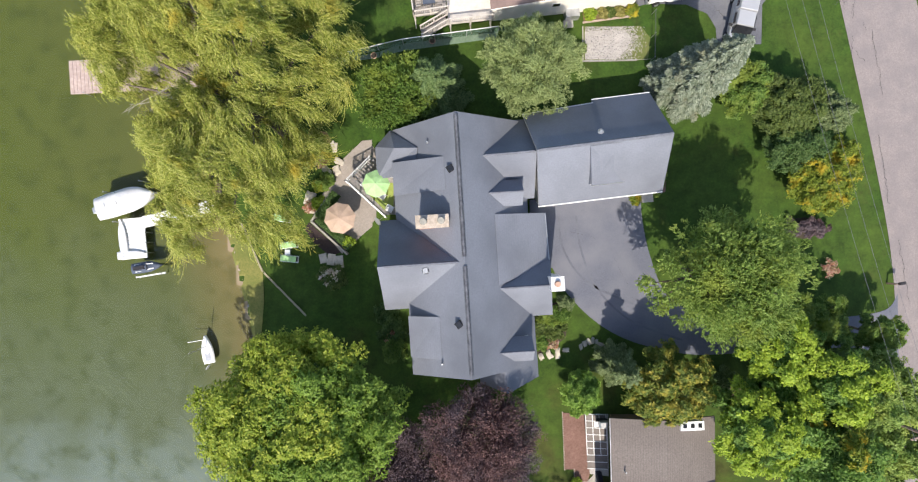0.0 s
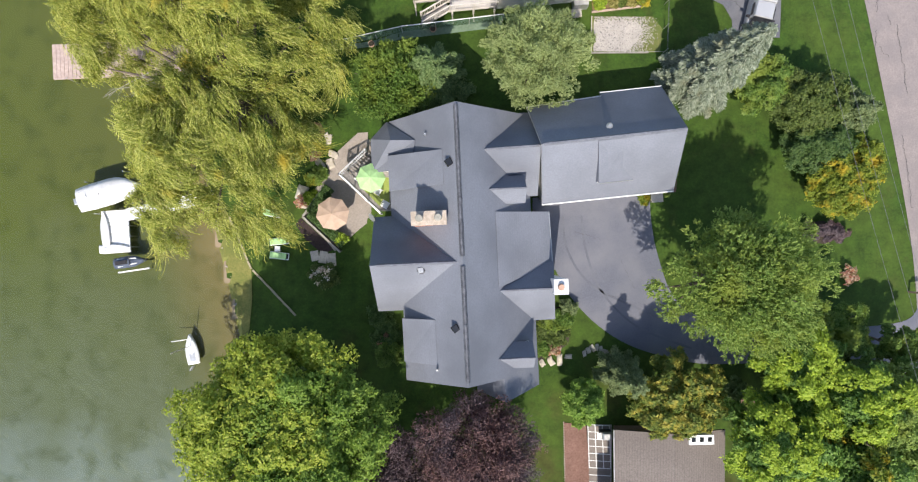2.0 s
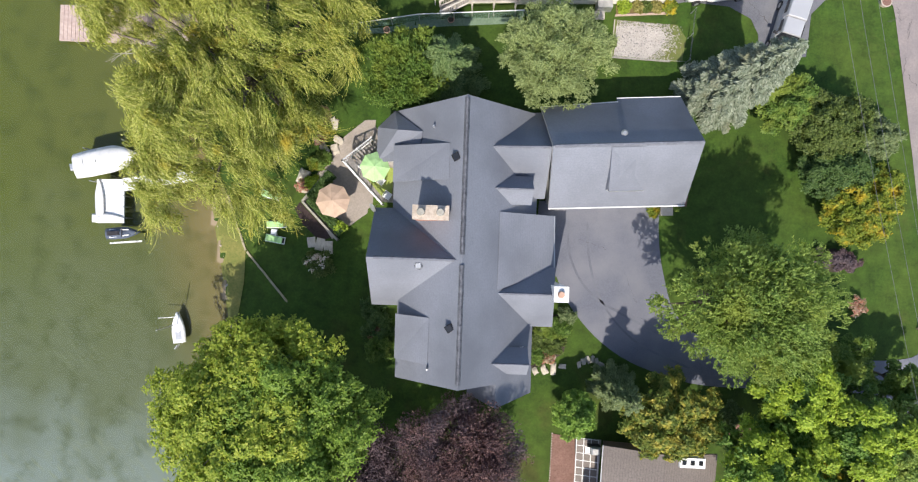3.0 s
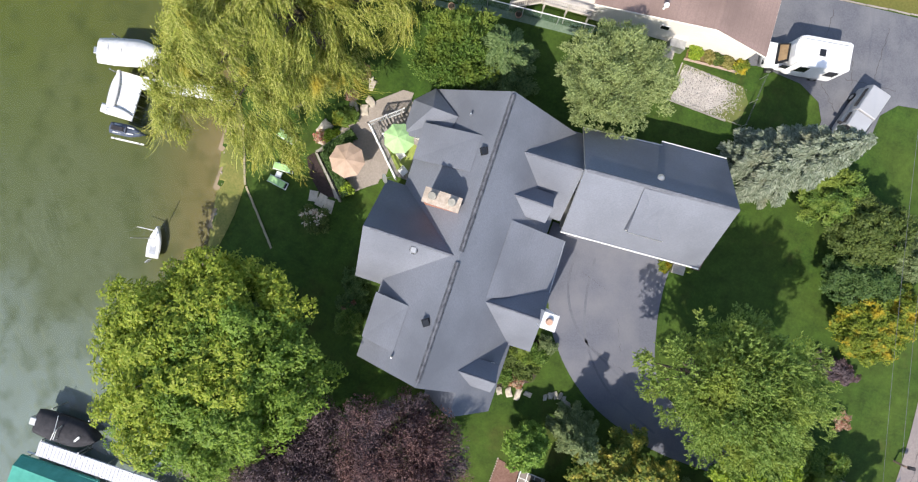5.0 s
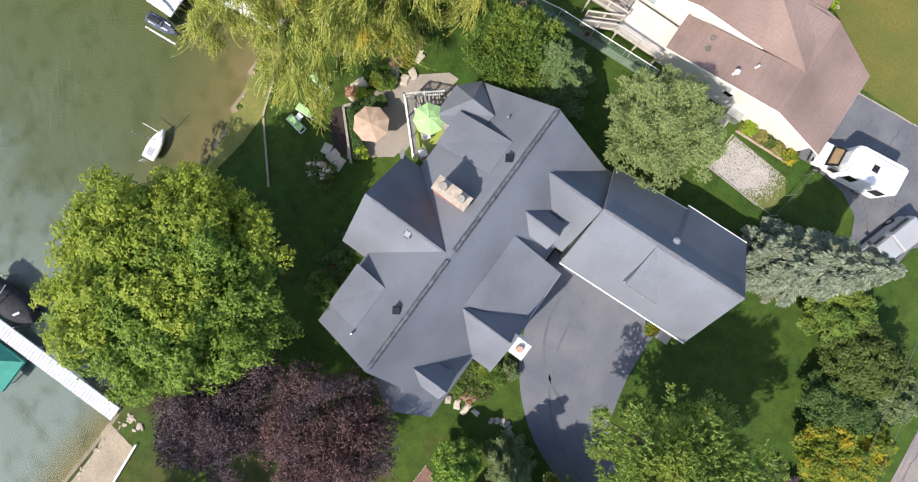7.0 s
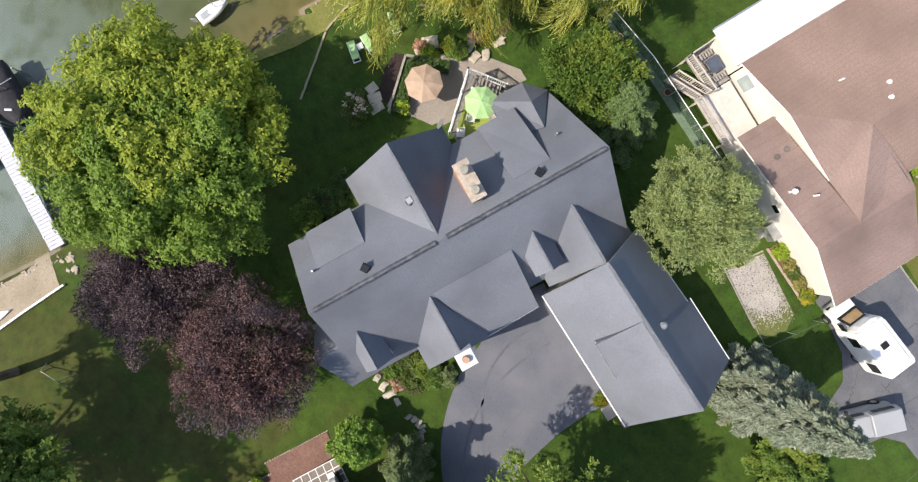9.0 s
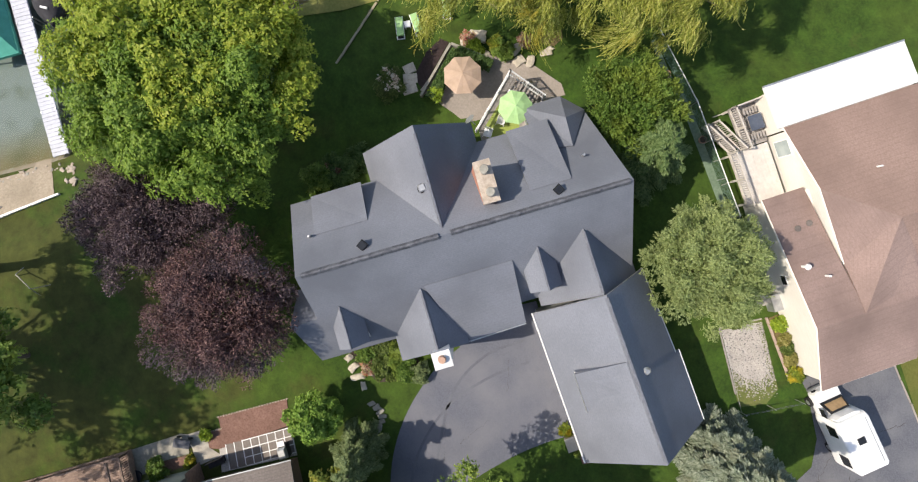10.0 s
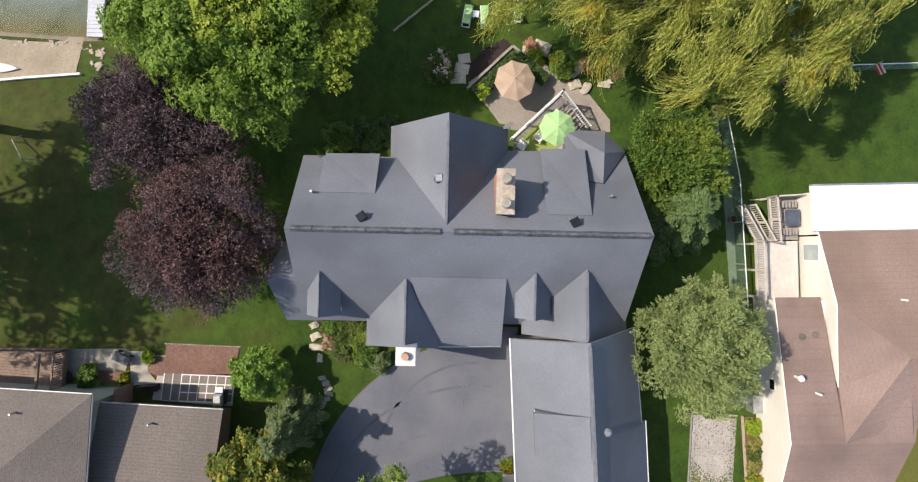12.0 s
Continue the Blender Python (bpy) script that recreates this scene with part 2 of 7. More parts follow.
def water_material():
    """Clear shallow water: the bed shows through, ripples give the gloss."""
    m = bpy.data.materials.new("lake_water")
    m.use_nodes = True
    nt, nd = m.node_tree, m.node_tree.nodes
    nd.remove(nd["Principled BSDF"])
    geo = nd.new("ShaderNodeNewGeometry")
    ripple = combed(nt, geo, 40, (0.6, 2.4), 1.4)
    bp = nd.new("ShaderNodeBump")
    bp.inputs["Strength"].default_value, bp.inputs["Distance"].default_value = 0.26, 0.05
    nt.links.new(ripple, bp.inputs["Height"])
    gl, tr, ms, fr = nd.new("ShaderNodeBsdfGlossy"), nd.new("ShaderNodeBsdfTransparent"), nd.new("ShaderNodeMixShader"), nd.new("ShaderNodeFresnel")
    gl.inputs["Roughness"].default_value = 0.08
    fr.inputs["IOR"].default_value = 1.4
    tr.inputs[0].default_value = (0.86, 0.89, 0.74, 1)
    nt.links.new(bp.outputs[0], gl.inputs["Normal"]), nt.links.new(bp.outputs[0], fr.inputs["Normal"])
    nt.links.new(fr.outputs[0], ms.inputs[0]), nt.links.new(tr.outputs[0], ms.inputs[1]), nt.links.new(gl.outputs[0], ms.inputs[2])
    nt.links.new(ms.outputs[0], nd["Material Output"].inputs["Surface"])
    return m


LAWN, WATER = ground_material(), water_material()
SLATE = shingled("slate_grey_shingles", (0.156, 0.168, 0.199), (0.198, 0.212, 0.248), streak=0.75, lines=0.25)
RIDGE = surface("ridge_vent_shingles", (0.05, 0.053, 0.065), (0.16, 0.165, 0.187), fine=3.0, wide=1.0)
RIDGE_SOFT = surface("ridge_cap_shingles", (0.105, 0.112, 0.135), (0.19, 0.201, 0.236), fine=4.0, wide=1.0)
BROWN = shingled("brown_shingles", (0.235, 0.160, 0.132), (0.325, 0.228, 0.193), streak=0.6, lines=0.3)
# copy of BROWN with the sun's pinker tone put into its colour
BROWN_LIT = shingled("pinkish_sunlit_shingles", (0.23, 0.162, 0.142), (0.315, 0.226, 0.20), streak=0.9, lines=0.3)
TAUPE = shingled("taupe_shingles", (0.128, 0.108, 0.098), (0.222, 0.192, 0.175), course=0.05, streak=0.4, lines=0.6)
ASPHALT = surface("driveway_asphalt", (0.094, 0.100, 0.126), (0.138, 0.145, 0.175), fine=14.0, wide=0.3, wide_mix=0.7, tint=(0.175, 0.175, 0.195))
OLD_ASPHALT = surface("old_asphalt", (0.085, 0.088, 0.105), (0.135, 0.138, 0.155), fine=10.0, wide=0.5, wide_mix=0.5, tint=(0.19, 0.19, 0.20))
ROAD = surface("bleached_road", (0.20, 0.172, 0.162), (0.285, 0.245, 0.235), fine=8.0, wide=0.6, wide_mix=0.5, tint=(0.17, 0.15, 0.155))
WHITE = surface("white_paint", (0.74, 0.74, 0.74), (0.82, 0.82, 0.81), fine=3.0, wide=0.8, rough=0.5, bump=0.05, wide_mix=0.15)
CREAM = surface("cream_siding", (0.71, 0.67, 0.61), (0.79, 0.755, 0.70), fine=2.0, wide=0.5, rough=0.7, bump=0.1, wide_mix=0.2, stretch=(1, 1, 9))
BROWN_SIDING = surface("brown_siding", (0.15, 0.105, 0.075), (0.21, 0.15, 0.11), fine=2.0, wide=0.5, rough=0.7, bump=0.1, stretch=(1, 1, 9))
SAGE_SIDING = surface("grey_green_siding", (0.30, 0.33, 0.29), (0.38, 0.41, 0.36), fine=2.0, wide=0.5, rough=0.7, bump=0.1, stretch=(1, 1, 9))
SIDING = surface("pale_siding", (0.60, 0.60, 0.60), (0.68, 0.68, 0.67), fine=2.0, wide=0.5, rough=0.7, bump=0.1, stretch=(1, 1, 9))
BRICK = surface("red_brick", (0.36, 0.15, 0.10), (0.52, 0.27, 0.20), fine=7.0, wide=1.5)
BOULDER = surface("cream_limestone", (0.40, 0.35, 0.285), (0.62, 0.56, 0.47), fine=4.0, wide=1.2, bump=0.7)
STONE = surface("pale_stone", (0.32, 0.265, 0.215), (0.54, 0.46, 0.385), fine=4.0, wide=1.2, bump=0.7)
FLAG = surface("flagstone", (0.25, 0.235, 0.20), (0.38, 0.36, 0.31), fine=5.0, wide=0.9, wide_mix=0.4)
PAVER = surface("patio_paving", (0.27, 0.235, 0.205), (0.37, 0.325, 0.29), fine=7.0, wide=0.7, wide_mix=0.4)
CONCRETE = surface("concrete", (0.36, 0.33, 0.285), (0.48, 0.44, 0.385), fine=8.0, wide=0.5)
GREYWOOD = surface("weathered_wood", (0.24, 0.22, 0.205), (0.40, 0.37, 0.345), fine=5.0, wide=1.0)
BROWNWOOD = surface("brown_stained_wood", (0.20, 0.138, 0.112), (0.34, 0.248, 0.205), fine=5.0, wide=1.0)
MULCH = surface("red_brown_mulch", (0.14, 0.075, 0.055), (0.27, 0.155, 0.125), fine=9.0, wide=0.8, bump=0.9)
SOIL = surface("dark_soil", (0.035, 0.028, 0.02), (0.08, 0.062, 0.045), fine=6.0, wide=0.8, bump=0.8)
SAND = surface("beach_sand", (0.28, 0.225, 0.165), (0.41, 0.345, 0.265), fine=6.0, wide=0.5, wide_mix=0.6, tint=(0.22, 0.18, 0.13))
EARTH = surface("worn_earth", (0.14, 0.105, 0.045), (0.24, 0.175, 0.08), fine=6.0, wide=0.8)
GRAVEL = surface("pale_gravel", (0.36, 0.33, 0.31), (0.57, 0.54, 0.51), fine=12.0, wide=0.9, bump=0.8)
TAN = surface("tan_canvas", (0.41, 0.295, 0.222), (0.48, 0.355, 0.275), fine=3.0, wide=1.0, bump=0.05)
LIME = surface("lime_canvas", (0.33, 0.55, 0.235), (0.41, 0.63, 0.30), fine=3.0, wide=1.0, bump=0.05)
LIMEMAT = surface("lime_rug", (0.25, 0.31, 0.07), (0.33, 0.39, 0.11), fine=8.0, wide=1.0)
TEAL = surface("teal_canvas", (0.05, 0.27, 0.215), (0.075, 0.34, 0.275), fine=2.0, wide=0.7, bump=0.05)
BLACK = surface("black_canvas", (0.02, 0.02, 0.024), (0.045, 0.043, 0.05), fine=3.0, wide=1.0, bump=0.2)
NAVY = surface("navy_cover", (0.05, 0.065, 0.10), (0.10, 0.12, 0.16), fine=3.0, wide=1.0, bump=0.2)
METAL = surface("dull_metal", (0.42, 0.43, 0.44), (0.60, 0.61, 0.62), fine=5.0, wide=1.0, rough=0.4, metal=0.7, bump=0.05)
DARK = surface("dark_glass", (0.012, 0.013, 0.016), (0.03, 0.032, 0.036), fine=2.0, wide=1.0, rough=0.12, bump=0.0, spec=0.5)
TERRACOTTA = surface("clay_flue", (0.40, 0.24, 0.17), (0.52, 0.34, 0.25), fine=5.0, wide=1.0)
SILVER = surface("silver_car_paint", (0.46, 0.46, 0.47), (0.54, 0.54, 0.55), fine=1.0, wide=0.5, rough=0.3, metal=0.3, bump=0.0)
RUBBER = surface("rubber", (0.02, 0.02, 0.02), (0.04, 0.04, 0.04), fine=4.0, wide=1.0)
PALE_BARK = surface("pale_bark", (0.26, 0.24, 0.20), (0.42, 0.40, 0.35), fine=6.0, wide=1.0, bump=0.5)
BARK = surface("bark", (0.09, 0.07, 0.055), (0.19, 0.155, 0.125), fine=6.0, wide=1.0, stretch=(1, 1, 0.25), bump=0.8)
CHAINLINK = surface("green_coated_mesh", (0.12, 0.22, 0.17), (0.20, 0.30, 0.25), fine=6.0, wide=1.0)

MAPLE_LEAF = leafy("maple_leaves", [(0.10, 0.18, 0.026), (0.18, 0.285, 0.044), (0.275, 0.385, 0.068)], pass_light=0.42)
MAPLE_TIP = leafy("yellower_maple_leaves", [(0.175, 0.255, 0.03), (0.295, 0.37, 0.048), (0.42, 0.455, 0.074)], pass_light=0.42)
WILLOW_LEAF = leafy("willow_leaves", [(0.115, 0.155, 0.024), (0.26, 0.305, 0.05), (0.40, 0.425, 0.085), (0.60, 0.58, 0.20)], (0.54, 0.42, 0.06), 0.7, pass_light=0.42)
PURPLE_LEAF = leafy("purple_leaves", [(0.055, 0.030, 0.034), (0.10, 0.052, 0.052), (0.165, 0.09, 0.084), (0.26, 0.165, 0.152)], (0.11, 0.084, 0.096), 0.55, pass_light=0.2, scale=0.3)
# darker, bluer copy of the purple leaves, with the tree's shade painted in
SHADED_PURPLE_LEAF = leafy("shaded_purple_leaves", [(0.043, 0.028, 0.034), (0.078, 0.05, 0.057), (0.128, 0.088, 0.095), (0.21, 0.16, 0.168)], pass_light=0.15)
PINE_LEAF = leafy("grey_green_needles", [(0.19, 0.25, 0.09), (0.30, 0.365, 0.145), (0.42, 0.48, 0.205)], pass_light=0.38)
SPRUCE_LEAF = leafy("blue_grey_needles", [(0.125, 0.16, 0.105), (0.22, 0.262, 0.185), (0.37, 0.405, 0.315)], (0.25, 0.24, 0.15), 0.68, scale=0.4, pass_light=0.35)
DEEP_LEAF = leafy("deep_green_leaves", [(0.045, 0.095, 0.024), (0.08, 0.142, 0.04), (0.13, 0.205, 0.062)])
OLIVE_LEAF = leafy("olive_green_leaves", [(0.062, 0.098, 0.022), (0.105, 0.15, 0.036), (0.165, 0.215, 0.056)])
GREEN_LEAF = leafy("green_leaves", [(0.065, 0.13, 0.022), (0.12, 0.205, 0.038), (0.185, 0.28, 0.06)], (0.22, 0.285, 0.05), 0.56)
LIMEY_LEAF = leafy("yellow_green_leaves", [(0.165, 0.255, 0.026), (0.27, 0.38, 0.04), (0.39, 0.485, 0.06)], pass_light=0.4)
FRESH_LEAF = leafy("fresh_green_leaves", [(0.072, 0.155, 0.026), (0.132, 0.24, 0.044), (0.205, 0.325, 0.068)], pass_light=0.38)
FEATHER_LEAF = leafy("feathery_green_leaves", [(0.115, 0.19, 0.036), (0.205, 0.30, 0.064), (0.31, 0.41, 0.105)], (0.29, 0.355, 0.07), 0.6, pass_light=0.38)
OCHRE_LEAF = leafy("yellowing_leaves", [(0.10, 0.15, 0.018), (0.18, 0.24, 0.03), (0.27, 0.32, 0.045)], (0.50, 0.38, 0.035), 0.61, scale=1.3)
AUTUMN_LEAF = leafy("olive_yellowing_leaves", [(0.075, 0.115, 0.02), (0.135, 0.185, 0.034), (0.21, 0.26, 0.055)], (0.46, 0.40, 0.075), 0.57, scale=1.9)
FIR_LEAF = leafy("green_needles", [(0.08, 0.138, 0.046), (0.135, 0.205, 0.072), (0.21, 0.29, 0.11)])
JADE_LEAF = leafy("jade_leaves", [(0.105, 0.21, 0.028), (0.19, 0.32, 0.055), (0.29, 0.42, 0.085)])
SAGE_LEAF = leafy("sage_needles", [(0.105, 0.15, 0.058), (0.165, 0.22, 0.092), (0.25, 0.305, 0.14)])
DRY_LEAF = leafy("dry_yellowish_leaves", [(0.16, 0.16, 0.04), (0.27, 0.25, 0.075), (0.40, 0.36, 0.14)])
ROSE_PETAL = leafy("cream_rose_petals", [(0.50, 0.34, 0.26), (0.74, 0.66, 0.52), (0.80, 0.76, 0.66)])
FLOWER = leafy("flower_petals", [(0.45, 0.22, 0.17), (0.62, 0.50, 0.38), (0.30, 0.26, 0.08), (0.50, 0.15, 0.13), (0.60, 0.46, 0.36)])


# ---- helpers for building ----
def thing(name, label, category, m=None, group="", kind=""):
    ob = new(name)
    ob.empty_display_size = 0.2
    ob.matrix_world = m if m is not None else Matrix()
    return tagged(ob, label, category, group, kind)


def finish(name, bm, material):
    me = bpy.data.meshes.new(name)
    bmesh.ops.recalc_face_normals(bm, faces=bm.faces)
    bm.to_mesh(me)
    bm.free()
    me.materials.append(material)
    return me


def part(name, bm, material, parent, label=""):
    ob = new(name, finish(name, bm, material))
    ob.parent = parent
    return tagged(ob, label)


def alone(name, bm, material, label, category, m=None, group="", kind=""):
    ob = new(name, finish(name, bm, material))
    if m is not None:
        ob.matrix_world = m
    return tagged(ob, label, category, group, kind)


def hexa(bm, bottom, top):
    """A closed solid between two rings of the same length."""
    a, b = [bm.verts.new(p) for p in bottom], [bm.verts.new(p) for p in top]
    n = len(a)
    bm.faces.new(a[::-1]), bm.faces.new(b)
    for i in range(n):
        bm.faces.new((a[i], a[(i + 1) % n], b[(i + 1) % n], b[i]))
    return bm


def box(cx, cy, z0, sx, sy, sz, turn=0.0, bm=None, taper=0.0, bevel=0.0):
    made = bmesh.new() if bm is None else bm
    c, s = math.cos(radians(turn)), math.sin(radians(turn))

    def ring(z, k):
        return [(cx + c * x * k - s * y * k, cy + s * x * k + c * y * k, z) for x, y in ((-sx / 2, -sy / 2), (sx / 2, -sy / 2), (sx / 2, sy / 2), (-sx / 2, sy / 2))]

    if bevel:
        hexa(made, ring(z0, 1.0), ring(z0 + sz - bevel, 1.0 - taper))
        k = 1.0 - taper - 2 * bevel / max(sx, sy)
        f = [x for x in made.faces if x.is_valid][-5:]
        hexa(made, ring(z0 + sz - bevel, 1.0 - taper), ring(z0 + sz, k))
    else:
        hexa(made, ring(z0, 1.0), ring(z0 + sz, 1.0 - taper))
    return made


def prism(poly, z0, z1, bm=None):
    made = bmesh.new() if bm is None else bm
    return hexa(made, [(x, y, z0) for x, y in poly], [(x, y, z1) for x, y in poly])


def slab(points, thick=0.18, bm=None):
    """A roof plane: the polygon on top, its thickness straight down."""
    made = bmesh.new() if bm is None else bm
    return hexa(made, [(x, y, z - thick) for x, y, z in points], points)


def rod(a, b, r, r2=None, n=8, bm=None):
    made = bmesh.new() if bm is None else bm
    a, b = Vector(a), Vector(b)
    q = (b - a).to_track_quat("Z", "Y")
    ring = [Vector((math.cos(i * math.tau / n), math.sin(i * math.tau / n), 0)) for i in range(n)]
    r2 = r if r2 is None else r2
    return hexa(made, [a + q @ v * r for v in ring], [b + q @ v * r2 for v in ring])


def tube(path, r, bm=None, n=6, r2=None):
    made = bmesh.new() if bm is None else bm
    k = len(path) - 1
    for i in range(k):
        ra = r + ((r2 if r2 is not None else r) - r) * i / k
        rb = r + ((r2 if r2 is not None else r) - r) * (i + 1) / k
        rod(path[i], path[i + 1], ra, rb, n, made)
    return made


def smooth(u):
    u = min(max(u, 0.0), 1.0)
    return u * u * (3 - 2 * u)


# ---- ground and lake ----
SHORE = ((-400, 40), (-60, -3.0), (-40, -10.2), (-34, -11.2), (-27.5, -11.4), (-20, -14.4), (-8.5, -18.0), (-4, -19.0), (1, -20.3), (8, -21.8), (14, -22.8), (25, -24.0), (60, -30), (400, -90))


def shore_x(y):
    return float(np.interp(y, [a for a, _ in SHORE], [b for _, b in SHORE]))


def land(x, y):
    s = x - shore_x(y)
    if s < 0:
        return max(-1.93 + 0.085 * s, -3.6)
    return -1.7 + 0.7 * smooth(s / max(-9.0 - shore_x(y), 3.0)) + 1.0 * smooth((x + 7.6) / 3.2)


def ground_sheet():
    xs = [-900, -500, -250, -120, -80, -60] + [-50 + 0.75 * i for i in range(74)] + [6, 8, 12, 20, 30, 45, 70, 120, 250, 500, 900]
    ys = [-900, -500, -250, -120, -80, -60] + [-50 + 1.0 * i for i in range(86)] + [40, 50, 70, 120, 250, 500, 900]
    verts = [(x, y, land(x, y)) for y in ys for x in xs]
    n = len(xs)
    faces = [(j * n + i, j * n + i + 1, (j + 1) * n + i + 1, (j + 1) * n + i) for j in range(len(ys) - 1) for i in range(n - 1)]
    me = bpy.data.meshes.new("ground")
    me.from_pydata(verts, [], faces)
    me.polygons.foreach_set("use_smooth", [True] * len(faces))
    me.materials.append(LAWN)
    tagged(new("ground", me), "mown green lawn running down to a sandy lake bed", "ground", kind="structure")


ground_sheet()
wb = bmesh.new()
wv = [wb.verts.new(p) for p in ((-900, -900, -1.9), (6, -900, -1.9), (6, 900, -1.9), (-900, 900, -1.9))]
wb.faces.new(wv)
alone("water", wb, WATER, "shallow green lake water with light ripples", "lake", kind="structure")


def drape(name, poly, material, label, category, lift=0.03, step=0.8, kind="structure"):
    """A thin sheet that follows the ground."""
    bm = bmesh.new()
    bm.faces.new([bm.verts.new((x, y, 0)) for x, y in poly])
    for axis in (0, 1):
        lo, hi = min(p[axis] for p in poly), max(p[axis] for p in poly)
        k = lo + step
        while k < hi:
            co, no = [0, 0, 0], [0, 0, 0]
            co[axis], no[axis] = k, 1
            bmesh.ops.bisect_plane(bm, geom=bm.verts[:] + bm.edges[:] + bm.faces[:], plane_co=co, plane_no=no)
            k += step
    for v in bm.verts:
        v.co.z = land(v.co.x, v.co.y) + lift
    if sum(f.normal.z for f in bm.faces) < 0:
        bmesh.ops.reverse_faces(bm, faces=bm.faces)
    me = bpy.data.meshes.new(name)
    bm.to_mesh(me)
    bm.free()
    me.materials.append(material)
    return tagged(new(name, me), label, category, kind=kind)


def curve(points, n=6):
    """A smooth line through the points."""
    out = []
    for i in range(len(points) - 1):
        p = [Vector(points[min(max(i + k, 0), len(points) - 1)]) for k in (-1, 0, 1, 2)]
        for j in range(n):
            t = j / n
            out.append(0.5 * (2 * p[1] + (p[2] - p[0]) * t + (2 * p[0] - 5 * p[1] + 4 * p[2] - p[3]) * t * t + (3 * p[1] - p[0] - 3 * p[2] + p[3]) * t ** 3))
    return out + [Vector(points[-1])]


# ---- road and driveways ----
road_edge = curve([(28.5, 60), (31.2, 27), (32.6, 20.7), (33.7, 15.7), (35.6, 6.7), (36.9, -0.8), (37.4, -8), (37.6, -20), (37, -60)])
rb = bmesh.new()
for a, b in zip(road_edge, road_edge[1:]):
    rb.faces.new([rb.verts.new(p) for p in ((a.x, a.y, 0.03), (b.x, b.y, 0.03), (b.x + 6.6, b.y, 0.05), (a.x + 6.6, a.y, 0.05))])
bmesh.ops.remove_doubles(rb, verts=rb.verts, dist=0.001)
alone("road", rb, ROAD, "sun-bleached patched asphalt lane beside the lawns", "road", kind="structure")

south_edge = curve([(7.9, -2.2), (9.0, -4.2), (11.3, -6.6), (14.1, -8.3), (17.5, -9.3), (20.5, -9.7), (26, -9.5), (32.6, -9.2), (35.4, -9.6), (37.6, -11.5)])
north_edge = curve([(37.5, -4.6), (36.4, -6.0), (32.6, -6.6), (26, -6.9), (20.5, -6.2), (17.6, -4.4), (16.2, -1.0), (15.6, 2.0), (15.5, 4.2)])
drape("driveway", [(p.x, p.y) for p in south_edge + north_edge] + [(6.0, 3.6), (6.0, -2.2)], ASPHALT, "smooth blue-grey asphalt driveway with faint tyre marks", "driveway", lift=0.035, step=3.0)


# ---- the house ----
HOUSE = pose(0.24, -0.19, 0, 0, 0, 3.2)
house = thing("house", "large house with a steep slate-grey shingled roof, gables and dormers", "house", HOUSE)
RIDGE_Z, WEST, EAST = 7.8, 1.0, 0.96


def west_z(x):
    return RIDGE_Z + WEST * x


def east_z(x):
    return RIDGE_Z - EAST * x


def roof(points, label="", name="roof_slope", mat=None):
    return part(name, slab(points), mat or SLATE, house, label)


def cap(a, b, wide=0.34, mat=None, name="ridge_cap", parent=None, piece=0.3):
    """A ridge covered with overlapping bent caps, each lapping over the next."""
    a, b = Vector(a), Vector(b)
    d = (b - a).normalized()
    n = max(2, round((b - a).length / piece))
    step = (b - a).length / n
    side = Vector((0, wide / 2, 0))
    up, low = Vector((0, 0, 0.085)), Vector((0, 0, -0.13))
    p, q, lift = Vector((-0.02, 0, 0)), Vector((step, 0, 0)), Vector((0, 0, 0.018))
    bm = bmesh.new()
    hexa(bm, [p - side + low, p + low, p + side + low, p + side * 0.3 + up, p - side * 0.3 + up], [q - side + low + lift, q + low + lift, q + side + low + lift, q + side * 0.3 + up + lift, q - side * 0.3 + up + lift])
    mesh = finish(name, bm, mat or RIDGE)
    turn = math.degrees(math.atan2(d.y, d.x))
    tilt = -math.degrees(math.asin(d.z))
    for i in range(n):
        at = a + d * step * i
        wob = 0.012 * math.sin(i * 2.4 + a.x)
        ob = new(name, mesh)
        ob.parent = parent or house
        ob.matrix_basis = pose(at.x, at.y, at.z + wob, 0, 0, turn + 1.2 * math.sin(i * 1.7)) @ pose(0, 0, 0, 0, tilt, 0)


# main roof
roof([(0, -9.5, RIDGE_Z), (0, 9.5, RIDGE_Z), (-5.2, 9.5, west_z(-5.2)), (-5.2, 1.0, west_z(-5.2)), (-4.55, 1.0, west_z(-4.55)), (-4.55, -9.95, west_z(-4.55))][::-1])
roof([(0, -9.5, RIDGE_Z), (5.4, -9.9, east_z(5.4)), (5.4, 9.6, east_z(5.4)), (0, 9.5, RIDGE_Z)])
cap((0, -9.15, RIDGE_Z + 0.02), (0, -1.45, RIDGE_Z + 0.02), piece=0.55)
cap((0, -0.75, RIDGE_Z + 0.02), (0, 9.3, RIDGE_Z + 0.02), piece=0.55)
# west gable
GW = 7.35
roof([(-0.3, -1.15, GW), (-6.25, -1.15, GW), (-6.5, -4.8, 2.7), (-0.3, -4.8, 2.7)])
roof([(-0.3, -1.15, GW), (-0.3, 2.35, 2.7), (-6.5, 2.35, 2.7), (-6.25, -1.15, GW)])
cap((-5.75, -1.15, GW), (-0.35, -1.15, GW), 0.24, RIDGE_SOFT)
